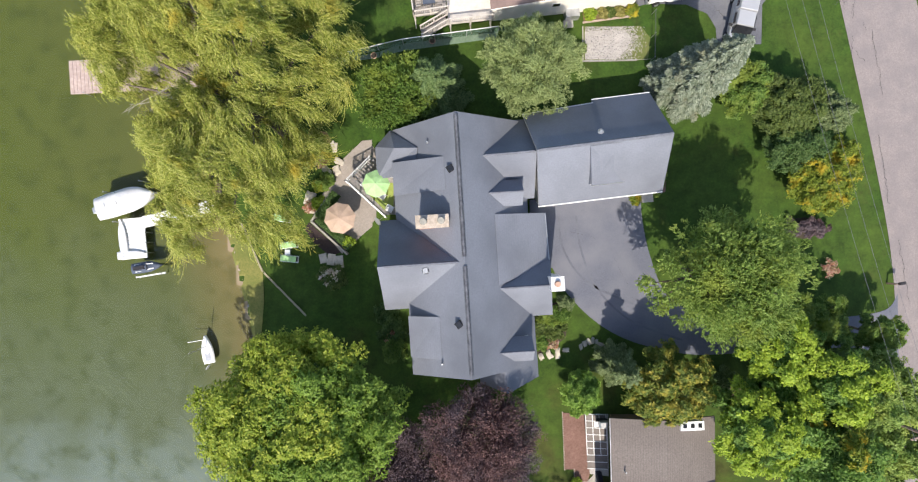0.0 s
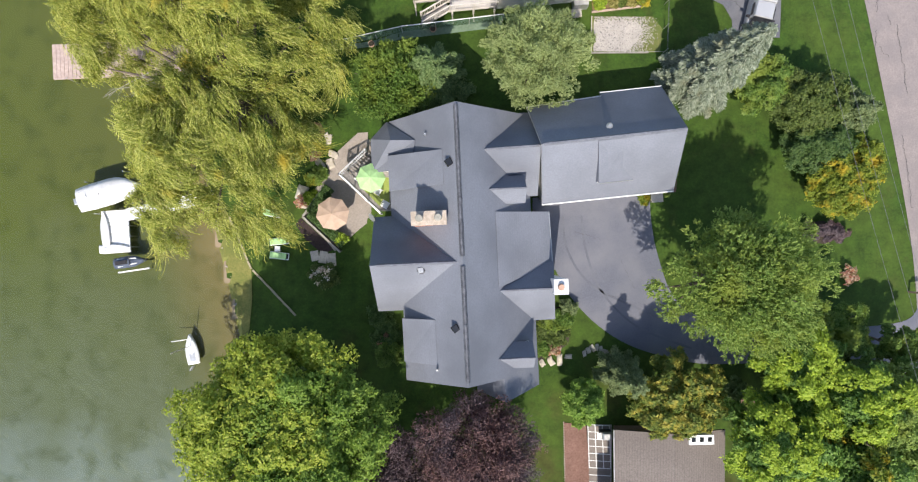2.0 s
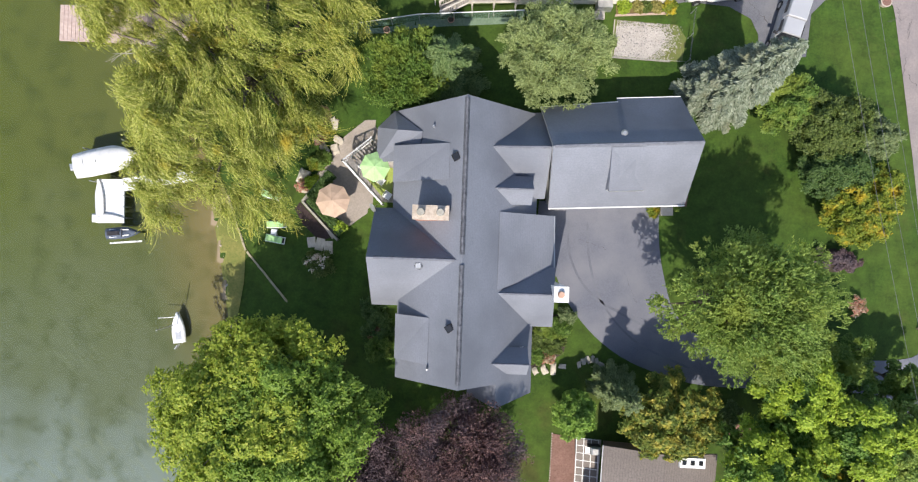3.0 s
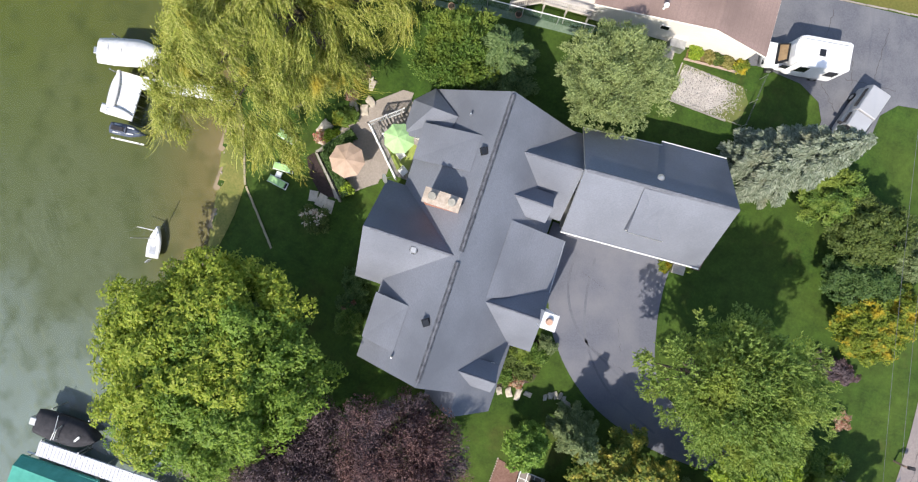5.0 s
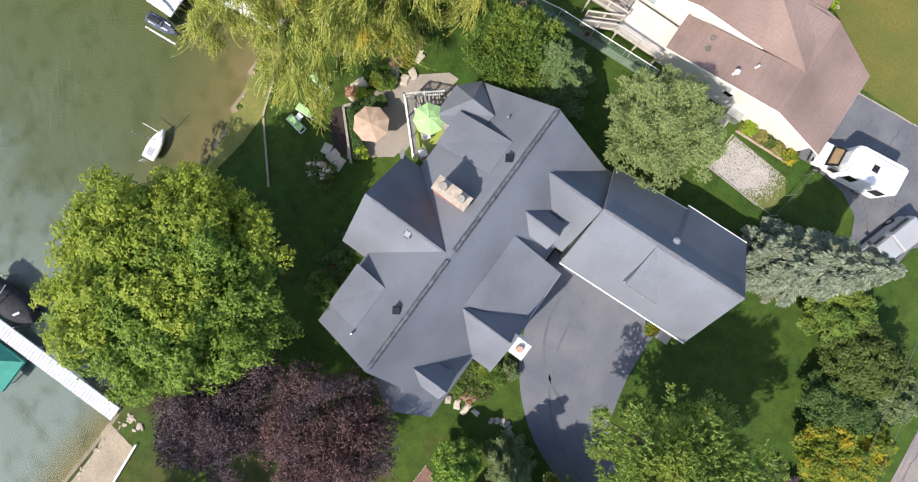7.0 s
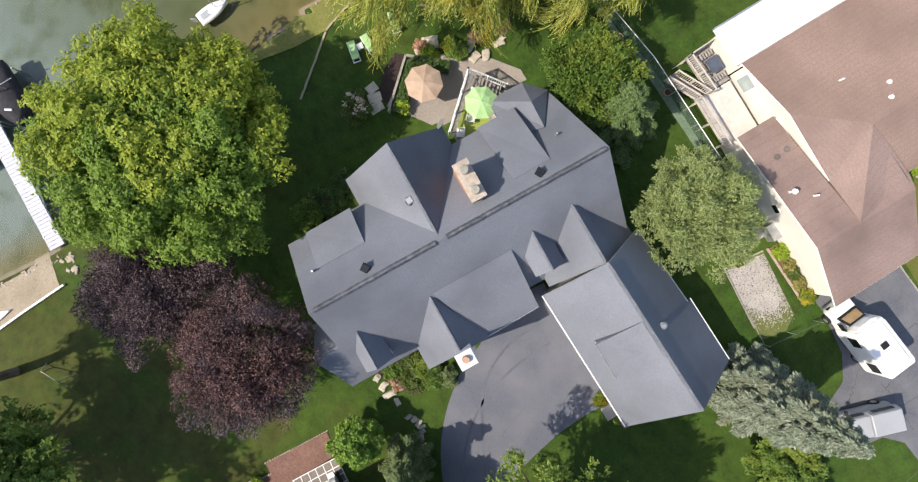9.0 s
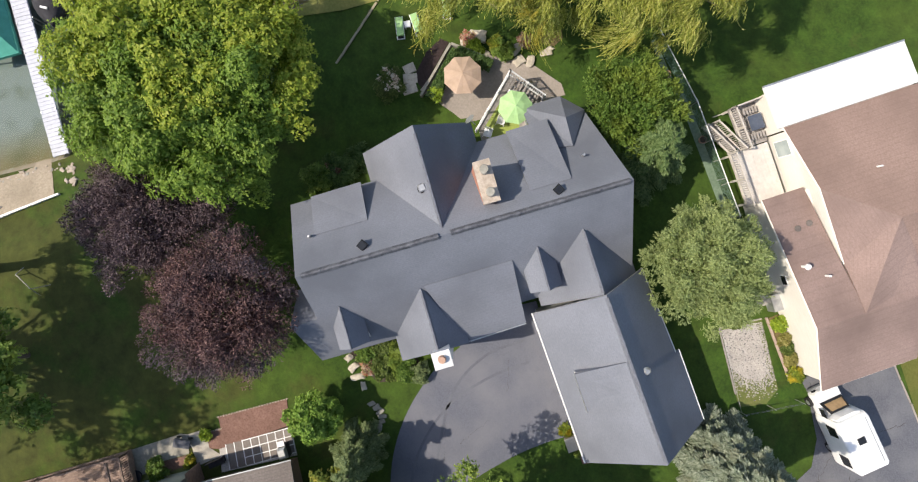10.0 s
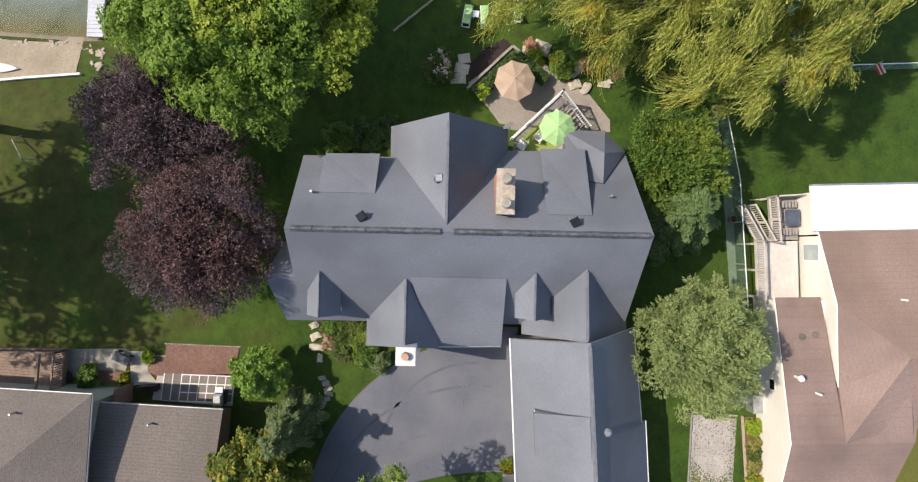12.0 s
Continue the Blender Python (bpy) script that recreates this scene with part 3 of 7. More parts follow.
# west shed dormers
roof([(-1.05, 4.15, 6.8), (-1.05, 6.55, 6.8), (-5.1, 6.7, 4.15), (-5.1, 4.15, 3.9)][::-1])
part("dormer_cheek", prism([(-1.1, 6.35), (-5.0, 6.45), (-5.0, 6.2), (-1.1, 6.2)], 2.2, 3.4), SLATE, house)
part("dormer_cheek", hexa(bmesh.new(), [(-4.95, 6.25, 2.4), (-4.95, 6.5, 2.4), (-4.95, 6.5, 4.05), (-4.95, 6.25, 4.05)], [(-1.2, 6.25, 6.4), (-1.2, 6.5, 6.4), (-1.2, 6.5, 6.6), (-1.2, 6.25, 6.6)]), SLATE, house)
roof([(-2.1, -8.4, 5.75), (-2.1, -5.2, 5.75), (-4.55, -5.2, 4.3), (-4.55, -8.4, 4.05)][::-1])
part("dormer_cheek", hexa(bmesh.new(), [(-4.45, -5.5, 2.9), (-4.45, -5.3, 2.9), (-4.45, -5.3, 4.2), (-4.45, -5.5, 4.2)], [(-2.2, -5.5, 5.4), (-2.2, -5.3, 5.4), (-2.2, -5.3, 5.6), (-2.2, -5.5, 5.6)]), SLATE, house)
# clipped corner roof over the north-west bay
B, C, A, N1, N0 = (-3.0, 7.6, 4.95), (-4.8, 7.75, 4.55), (-5.25, 9.5, 2.75), (-6.5, 8.25, 2.7), (-6.5, 5.7, 2.7)
roof([N1, C, A]), roof([A, C, B]), roof([N1, N0, (-3.4, 5.7, 4.5), B, C])
# south-east wing
roof([(2.65, -9.0, 5.2), (2.65, -11.4, 5.2), (5.45, -10.95, 2.5), (5.45, -9.0, 2.5)]), roof([(2.65, -9.0, 5.2), (0.7, -9.0, 4.0), (0.7, -10.75, 4.0), (2.65, -11.4, 5.2)])
# east cross gable towards the garage
GE = 6.05
roof([(1.7, 6.55, GE), (5.85, 6.65, GE), (5.85, 9.75, 2.75), (1.7, 9.65, 2.75)]), roof([(1.7, 6.55, GE), (1.7, 3.4, 2.75), (5.95, 3.4, 2.75), (5.85, 6.65, GE)])
cap((2.0, 6.55, GE), (5.7, 6.65, GE), 0.22, RIDGE_SOFT)
# east gable with the white chimney
GS = 5.35
roof([(2.5, -3.4, GS), (2.5, -6.0, 2.75), (6.85, -6.0, 2.75), (6.45, -3.4, GS)]), roof([(2.5, -3.4, GS), (6.45, -3.4, GS), (6.85, -1.6, 3.2), (2.5, -1.6, 3.2)])
cap((2.85, -3.4, GS), (6.35, -3.4, GS), 0.22, RIDGE_SOFT)
# wide east shed dormer
roof([(2.5, -3.2, 5.46), (6.75, -1.75, 3.05), (6.65, 2.15, 3.05), (2.5, 2.2, 5.46)])
part("dormer_cheek", hexa(bmesh.new(), [(2.6, 1.9, 5.1), (2.6, 2.1, 5.1), (2.6, 2.1, 5.3), (2.6, 1.9, 5.3)], [(6.4, 1.9, 0.0), (6.4, 2.1, 0.0), (6.4, 2.1, 3.1), (6.4, 1.9, 3.1)]), SIDING, house)
part("gutter", rod((6.8, -1.75, 2.98), (6.7, 2.15, 2.98), 0.045), METAL, house, "white gutter")


def gable_dormer(y, end, half, top, eave):
    """A small gabled dormer on the east slope."""
    root = (RIDGE_Z - top) / EAST - 0.1
    low = (RIDGE_Z - eave) / EAST - 0.1
    roof([(root, y, top), (low, y - half, eave), (end, y - half, eave), (end, y, top)])
    roof([(root, y, top), (end, y, top), (end, y + half, eave), (low, y + half, eave)])
    k = half - 0.14
    front = end - 0.15
    part("dormer_wall", hexa(bmesh.new(), [(front - 1.6, y - k, 2.9), (front, y - k, 2.9), (front, y + k, 2.9), (front - 1.6, y + k, 2.9)], [(front - 1.6, y - k, eave), (front, y - k, eave), (front, y + k, eave), (front - 1.6, y + k, eave)]), SIDING, house)
    cap((root + 0.1, y, top), (end, y, top), 0.16, RIDGE_SOFT)


gable_dormer(3.78, 4.75, 1.0, 5.75, 4.6)
gable_dormer(-8.2, 4.85, 0.95, 5.6, 4.5)

# walls under the eaves
part("wall", prism([(-4.2, -9.5), (5.0, -9.5), (5.0, 9.1), (-4.8, 9.1), (-4.8, 2.0), (-4.2, 2.0)], -1.6, 2.95), SIDING, house, "pale siding wall")
for y0, y1, x0, x1 in ((-9.5, -9.25, -4.2, 5.0), (8.9, 9.12, -4.8, 5.0)):
    part("gable_wall", hexa(bmesh.new(), [(x0, y0, 2.9), (x1, y0, 2.9), (0, y0, 7.55)], [(x0, y1, 2.9), (x1, y1, 2.9), (0, y1, 7.55)]), SIDING, house)
part("wall", prism([(-6.2, -4.4), (-4.2, -4.4), (-4.2, 2.0), (-6.2, 2.0)], -1.6, 2.8), SIDING, house)
part("gable_wall", hexa(bmesh.new(), [(-6.2, -4.4, 2.8), (-6.2, 2.0, 2.8), (-6.2, -1.15, 7.1)], [(-6.0, -4.4, 2.8), (-6.0, 2.0, 2.8), (-6.0, -1.15, 7.1)]), SIDING, house)
part("wall", prism([(-6.1, 6.0), (-4.7, 6.0), (-4.7, 9.1), (-5.2, 9.1), (-6.1, 8.1)], -1.6, 2.6), SIDING, house)
part("wall", prism([(4.9, -5.6), (6.4, -5.6), (6.4, 2.0), (4.9, 2.0)], -0.1, 2.85), SIDING, house)
part("gable_wall", hexa(bmesh.new(), [(6.2, -5.6, 2.8), (6.2, -1.7, 2.8), (6.2, -3.4, 5.1)], [(6.4, -5.6, 2.8), (6.4, -1.7, 2.8), (6.4, -3.4, 5.1)]), SIDING, house)
part("wall", prism([(1.1, -10.4), (5.0, -10.6), (5.0, -9.4), (1.1, -9.4)], -0.1, 2.6), SIDING, house)

# stone and brick chimney with two clay flues
stack = part("chimney", box(-2.11, 1.85, 4.3, 2.26, 0.88, 3.4), BRICK, house, "red brick chimney")
part("chimney_cap", box(-2.11, 1.85, 7.7, 2.4, 0.96, 0.2, taper=0.02), STONE, stack, "pale stone slab with pebbles")
for x in (-2.72, -1.48):
    part("flue", rod((x, 1.86, 7.9), (x, 1.86, 8.4), 0.27, 0.22, 14), STONE, stack)
    part("flue_top", rod((x, 1.86, 8.4), (x, 1.86, 8.47), 0.26, 0.22, 14), FLAG, stack)
whitestack = part("chimney", box(6.75, -3.25, 0.0, 0.9, 0.98, 6.2), WHITE, house, "white-painted chimney")
part("chimney_cap", box(6.75, -3.25, 6.2, 1.0, 1.08, 0.12), SIDING, whitestack)
part("flue", rod((6.72, -3.25, 6.32), (6.72, -3.25, 6.6), 0.24, 0.2, 14), TERRACOTTA, whitestack)


def vent(x, y, z, s=0.42, mat=None, turn=20):
    ob = part("roof_vent", box(x, y, z - 0.15, s, s, 0.42, turn), mat or METAL, house, "metal roof vent")
    part("vent_hood", box(x, y, z + 0.27, s * 1.25, s * 1.25, 0.1, turn, taper=0.25), mat or METAL, ob)


vent(-2.85, -1.62, 6.7, 0.34, METAL, 8)
part("vent_collar", rod((-2.85, -1.62, 6.3), (-2.85, -1.62, 6.78), 0.3, 0.27, 14), BLACK, house)
vent(-0.62, 5.55, 7.15, 0.4, DARK, 30)
vent(-0.68, -5.6, 7.1, 0.4, DARK, 35)
for x, y in ((-2.1, -8.65), (-2.2, 7.8)):
    part("vent_pipe", rod((x, y, west_z(x) - 0.1), (x, y, west_z(x) + 0.42), 0.07), METAL, house, "bare metal vent pipe")

# ---- garage wing ----
GARAGE = HOUSE @ pose(5.78, 6.68, 0, 0, 0, 3.6)
garage = thing("garage", "garage wing with steep slate-grey shingled roof and white gutters", "garage", GARAGE)
GR, GX, GY = 6.95, 10.1, -0.12


def groof(points, mat=None):
    return part("roof_slope", slab(points), mat or SLATE, garage)


groof([(-0.05, GY, GR), (0.25, -3.95, 2.75), (GX + 0.15, -4.0, 2.75), (GX - 0.15, GY, GR)])
groof([(-0.05, GY, GR), (GX - 0.15, GY, GR), (GX + 0.1, 3.95, 2.75), (5.5, 3.95, 2.75), (5.5, 3.6, 3.11), (-0.2, 3.3, 3.42)])
cap((0.1, GY, GR), (GX - 0.25, GY, GR), 0.26, RIDGE_SOFT, parent=garage)
# shed dormer on the south slope
groof([(3.85, -0.3, 6.84), (4.15, -3.0, 4.7), (6.85, -2.95, 4.0), (6.15, -0.3, 6.8)])
part("dormer_wall", hexa(bmesh.new(), [(4.1, -2.85, 3.3), (4.3, -2.85, 3.3), (4.3, -2.85, 4.62), (4.1, -2.85, 4.62)], [(3.95, -0.4, 6.3), (4.15, -0.4, 6.3), (4.15, -0.4, 6.62), (3.95, -0.4, 6.62)]), SLATE, garage)
part("dormer_wall", box(5.45, -2.8, 3.2, 2.5, 0.15, 0.85), SIDING, garage)
part("dormer_trim", rod((4.12, -3.02, 4.67), (6.86, -2.97, 3.97), 0.035, n=4), METAL, garage)
part("gutter", rod((0.2, -4.0, 2.72), (GX + 0.15, -4.05, 2.72), 0.05), WHITE, garage, "white gutter")
part("gutter", rod((-0.2, 3.36, 3.26), (5.5, 3.66, 2.98), 0.04), WHITE, garage, "white gutter")
part("gutter", rod((5.5, 4.0, 2.7), (GX + 0.1, 4.0, 2.7), 0.04), WHITE, garage, "white gutter")
part("rake_board", rod((0.24, -3.95, 2.66), (-0.06, GY, 6.85), 0.03, n=4), METAL, garage)
part("rake_board", rod((-0.21, 3.3, 3.25), (-0.06, GY, 6.85), 0.03, n=4), METAL, garage)
part("wall", prism([(0.5, -3.5), (GX - 0.3, -3.55), (GX - 0.35, 3.5), (0.3, 3.1)], -0.1, 2.9), SIDING, garage, "pale siding wall")
part("gable_wall", hexa(bmesh.new(), [(GX - 0.5, -3.55, 2.8), (GX - 0.5, 3.5, 2.8), (GX - 0.5, GY, 6.55)], [(GX - 0.32, -3.55, 2.8), (GX - 0.32, 3.5, 2.8), (GX - 0.32, GY, 6.55)]), SIDING, garage)
gv = part("roof_vent", rod((4.9, 0.75, 5.7), (4.9, 0.75, 6.2), 0.15, n=14), METAL, garage, "metal roof vent")
part("vent_hood", rod((4.9, 0.75, 6.2), (4.9, 0.75, 6.34), 0.24, 0.12, 14), METAL, gv)


# ---- trees and shrubs ----
def leaf_mesh(name, centre, along, across, length, width, material):
    """Many leaves in one mesh, each a pointed blade."""
    n = len(centre)
    a, b = along * length[:, None], across * width[:, None]
    v = np.stack([centre - a, centre + b - 0.1 * a, centre + a, centre - b - 0.1 * a], 1).reshape(-1, 3)
    me = bpy.data.meshes.new(name)
    me.vertices.add(4 * n), me.loops.add(4 * n), me.polygons.add(n)
    me.vertices.foreach_set("co", v.astype(np.float32).ravel())
    me.loops.foreach_set("vertex_index", np.arange(4 * n, dtype=np.int32))
    me.polygons.foreach_set("loop_start", np.arange(0, 4 * n, 4, dtype=np.int32))
    me.polygons.foreach_set("loop_total", np.full(n, 4, dtype=np.int32))
    me.update()
    me.materials.append(material)
    return me


def unit(v):
    return v / np.maximum(np.linalg.norm(v, axis=-1, keepdims=True), 1e-9)


def spread(rng, n):
    return unit(rng.normal(size=(n, 3)))


def limbs(parent, base, tips, r, material=None):
    """A tapered trunk that parts into limbs towards the given places."""
    base = Vector(base)
    top = Vector(np.mean(tips, axis=0))
    fork = base + (top - base) * 0.45
    part("trunk", tube([base, base + (fork - base) * 0.5 + Vector((0.1, 0.05, 0)), fork], r, r2=r * 0.7, n=9), material or BARK, parent)
    for tip in tips:
        tip = Vector(tip)
        mid = fork + (tip - fork) * 0.55 + Vector((0, 0, 0.08 * (tip - fork).length))
        part("limb", tube([fork - Vector((0, 0, 0.3)), mid, tip], r * 0.5, r2=r * 0.08, n=6), material or BARK, parent)


def broadleaf(name, label, x, y, top, rx, ry, leaf, count, size=0.2, lobes=16, seed=1, trunk=0.3, low=0.25, z0=None, group="", lobe=0.36, flat=0.85, rosette=6, per=12, uneven=0.14, lift=1.0, slim=0.55, spray=0.0, tips=None):
    """A crown of lobes, each lobe a heap of clumps, each clump set with rosettes of leaves or, with spray, with leafy twigs of that length.
    tips: a second foliage, a direction and a share; the lobes that lie furthest that way bear it."""
    rng = np.random.default_rng(seed)
    z0 = land(x, y) if z0 is None else z0
    tree = thing(name, label, "tree" if top > 3.5 else "shrub", pose(x, y, z0), group)
    h = top - z0
    zc, rz = h * (0.5 + low / 2), h * (0.5 - low / 2)
    r = min(rx, ry)
    k = np.arange(lobes) + 0.5
    up = 1 - 1.4 * k / lobes
    turn = k * 2.39996 + rng.uniform(0, 6.28)
    flatr = np.sqrt(np.clip(1 - up ** 2, 0, 1))
    d = np.stack([np.cos(turn) * flatr, np.sin(turn) * flatr, up], 1)
    d = d * (1 + rng.normal(size=(lobes, 1)) * uneven) + rng.normal(size=(lobes, 3)) * uneven * 0.6
    lr = r * lobe * rng.uniform(0.7, 1.25, lobes)
    centre = d * (np.array([rx, ry, rz]) - np.stack([lr, lr, lr * 0.8], 1) * 0.85) + np.array([0, 0, zc])
    sub = np.repeat(np.arange(lobes), per)
    cd = spread(rng, len(sub))
    cd[:, 2] = np.abs(cd[:, 2]) * 1.05 - 0.3
    cr = lr[sub] * rng.uniform(0.26, 0.46, len(sub))
    cc = centre[sub] + cd * (lr[sub] * rng.uniform(0.55, 0.95, len(sub)))[:, None] * np.array([1, 1, flat])
    fill = spread(rng, 2 * lobes)
    fill[:, 2] = np.abs(fill[:, 2])
    cc = np.concatenate([cc, fill * np.array([rx, ry, rz]) * rng.uniform(0.4, 0.62, len(fill))[:, None] + np.array([0, 0, zc])])
    cr = np.concatenate([cr, np.full(len(fill), r * 0.2)])
    of_lobe = np.concatenate([sub, np.full(len(fill), -1)])
    heads = count // rosette
    pick = rng.choice(len(cc), heads, p=(cr ** 2) / (cr ** 2).sum())
    ld = spread(rng, heads)
    ld[:, 2] = np.where(ld[:, 2] < -0.1, -ld[:, 2], ld[:, 2])
    rp = cc[pick] + ld * (cr[pick] * rng.uniform(0.78, 1.1, heads))[:, None]
    bulge = np.where((of_lobe[pick] >= 0)[:, None], unit(rp - centre[of_lobe[pick]]), ld)
    rn = unit(ld * 0.45 + bulge * 0.8 + np.array([0.0, -0.2, 0.5 * lift]) + rng.normal(size=(heads, 3)) * 0.22)
    side = unit(np.cross(rn, spread(rng, heads)))
    other = np.cross(rn, side)
    n = heads * rosette
    ln = size * rng.uniform(0.6, 1.25, n)
    if spray:
        axis = unit(unit(rp - np.array([0, 0, zc * 0.7])) * 0.8 + ld * 0.5 + np.array([0, 0, 0.35]) + rng.normal(size=(heads, 3)) * 0.35)
        wing = unit(np.cross(axis, unit(rn + rng.normal(size=(heads, 3)) * 0.4)))
        step = np.tile(np.arange(rosette), heads)
        sign = np.where(step % 2 == 0, 1.0, -1.0)[:, None]
        rp, rn, axis, wing = (np.repeat(q, rosette, axis=0) for q in (rp, rn, axis, wing))
        reach = np.repeat(rng.uniform(0.6, 1.3, heads), rosette) * spray
        along = unit(axis * 0.75 + wing * sign * 0.75 + rng.normal(size=(n, 3)) * 0.25)
        p = rp + axis * (reach * ((step + 0.5) / rosette - 0.35))[:, None] + along * (ln * 0.8)[:, None]
    else:
        spin = (np.arange(rosette)[None, :] * math.tau / rosette + rng.uniform(-0.5, 0.5, (heads, rosette))).reshape(-1, 1)
        rp, rn, side, other = (np.repeat(q, rosette, axis=0) for q in (rp, rn, side, other))
        along = unit(side * np.cos(spin) + other * np.sin(spin) + rn * rng.uniform(-0.3, 0.45, (n, 1)))
        p = rp + along * (ln * 0.95)[:, None] + rng.normal(size=(n, 3)) * size * 0.45
    across = unit(np.cross(unit(rn + rng.normal(size=(n, 3)) * 0.3), along))
    other_leaf = np.zeros(n, bool)
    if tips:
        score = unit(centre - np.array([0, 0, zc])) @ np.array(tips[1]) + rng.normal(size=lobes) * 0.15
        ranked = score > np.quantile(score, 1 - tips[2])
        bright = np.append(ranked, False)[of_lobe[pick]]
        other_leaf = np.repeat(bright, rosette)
    for where, mat in ((~other_leaf, leaf), (other_leaf, tips[0] if tips else leaf)):
        if where.any():
            crown = new("crown", leaf_mesh("crown", p[where], along[where], across[where], ln[where], ln[where] * slim, mat))
            crown.parent = tree
    some = rng.choice(lobes, min(lobes, 9), replace=False)
    limbs(tree, (0, 0, -0.1), [tuple(centre[i]) for i in some], trunk)
    return tree


def conifer(name, label, x, y, top, r, leaf, count, seed=1, size=0.2, whorls=13, arms=11, round_top=0.8, group="", ragged=0.2):
    """Whorls of sloping branches set with sprays of needles."""
    rng = np.random.default_rng(seed)
    z0 = land(x, y)
    tree = thing(name, label, "tree", pose(x, y, z0), group)
    h = top - z0
    rows = []
    for w in range(whorls):
        f = (w + 0.5) / whorls
        reach = r * (1 - f) ** round_top
        for a in range(max(4, int(arms * (0.45 + 0.55 * (1 - f))))):
            ang = a * math.tau / max(4, int(arms * (0.45 + 0.55 * (1 - f)))) + w * 0.9 + rng.uniform(-0.25, 0.25)
            ln = reach * rng.uniform(1 - ragged, 1 + ragged * 0.6)
            rows.append((ang, ln, h * (0.1 + 0.86 * f) + rng.uniform(-0.1, 0.1)))
    rows = np.array(rows)
    weight = rows[:, 1] ** 1.3
    pick = rng.choice(len(rows), count, p=weight / weight.sum())
    ang, ln, z = rows[pick].T
    u = rng.uniform(0.12, 1.0, count) ** 0.75
    side = rng.normal(size=count) * 0.22 * ln * (1.15 - u)
    drop = 0.10 * ln * u - 0.24 * ln * u * u * 1.1
    dx, dy = np.cos(ang), np.sin(ang)
    p = np.stack([dx * ln * u - dy * side, dy * ln * u + dx * side, z + drop - 0.25 * np.abs(side) + rng.normal(size=count) * 0.07], 1)
    along = unit(np.stack([dx - dy * np.sign(side) * 0.75, dy + dx * np.sign(side) * 0.75, 0.15 - 0.4 * u], 1) + rng.normal(size=(count, 3)) * 0.28)
    normal = unit(np.array([0, -0.3, 1.0]) + rng.normal(size=(count, 3)) * 0.35)
    across = unit(np.cross(normal, along))
    s = size * rng.uniform(0.6, 1.3, count)
    crown = new("crown", leaf_mesh("crown", p, along, across, s, s * 0.36, leaf))
    crown.parent = tree
    part("trunk", rod((0, 0, -0.1), (0, 0, h * 0.95), 0.028 * h, 0.02, 9), BARK, tree)
    return tree


def inside(x, y, poly):
    hit = False
    for (x0, y0), (x1, y1) in zip(poly, poly[1:] + poly[:1]):
        if (y0 > y) != (y1 > y) and x < (x1 - x0) * (y - y0) / (y1 - y0) + x0:
            hit = not hit
    return hit


def ribbon_mesh(name, pts, normal, width, material):
    """Many narrow strips in one mesh, each along its own row of points and tapered at both ends."""
    m, k, _ = pts.shape
    tang = unit(np.gradient(pts, axis=1))
    side = unit(np.cross(tang, normal[:, None, :]))
    taper = np.sin(np.linspace(0.35, 2.95, k))[None, :, None] * width[:, None, None]
    v = np.stack([pts - side * taper, pts + side * taper], 2).reshape(-1, 3)
    i = (np.arange(m)[:, None] * 2 * k + np.arange(k - 1)[None, :] * 2).ravel()
    loops = np.stack([i, i + 1, i + 3, i + 2], 1).ravel()
    n = len(i)
    me = bpy.data.meshes.new(name)
    me.vertices.add(len(v)), me.loops.add(4 * n), me.polygons.add(n)
    me.vertices.foreach_set("co", v.astype(np.float32).ravel())
    me.loops.foreach_set("vertex_index", loops.astype(np.int32))
    me.polygons.foreach_set("loop_start", np.arange(0, 4 * n, 4, dtype=np.int32))
    me.polygons.foreach_set("loop_total", np.full(n, 4, dtype=np.int32))
    me.update()
    me.materials.append(material)
    return me


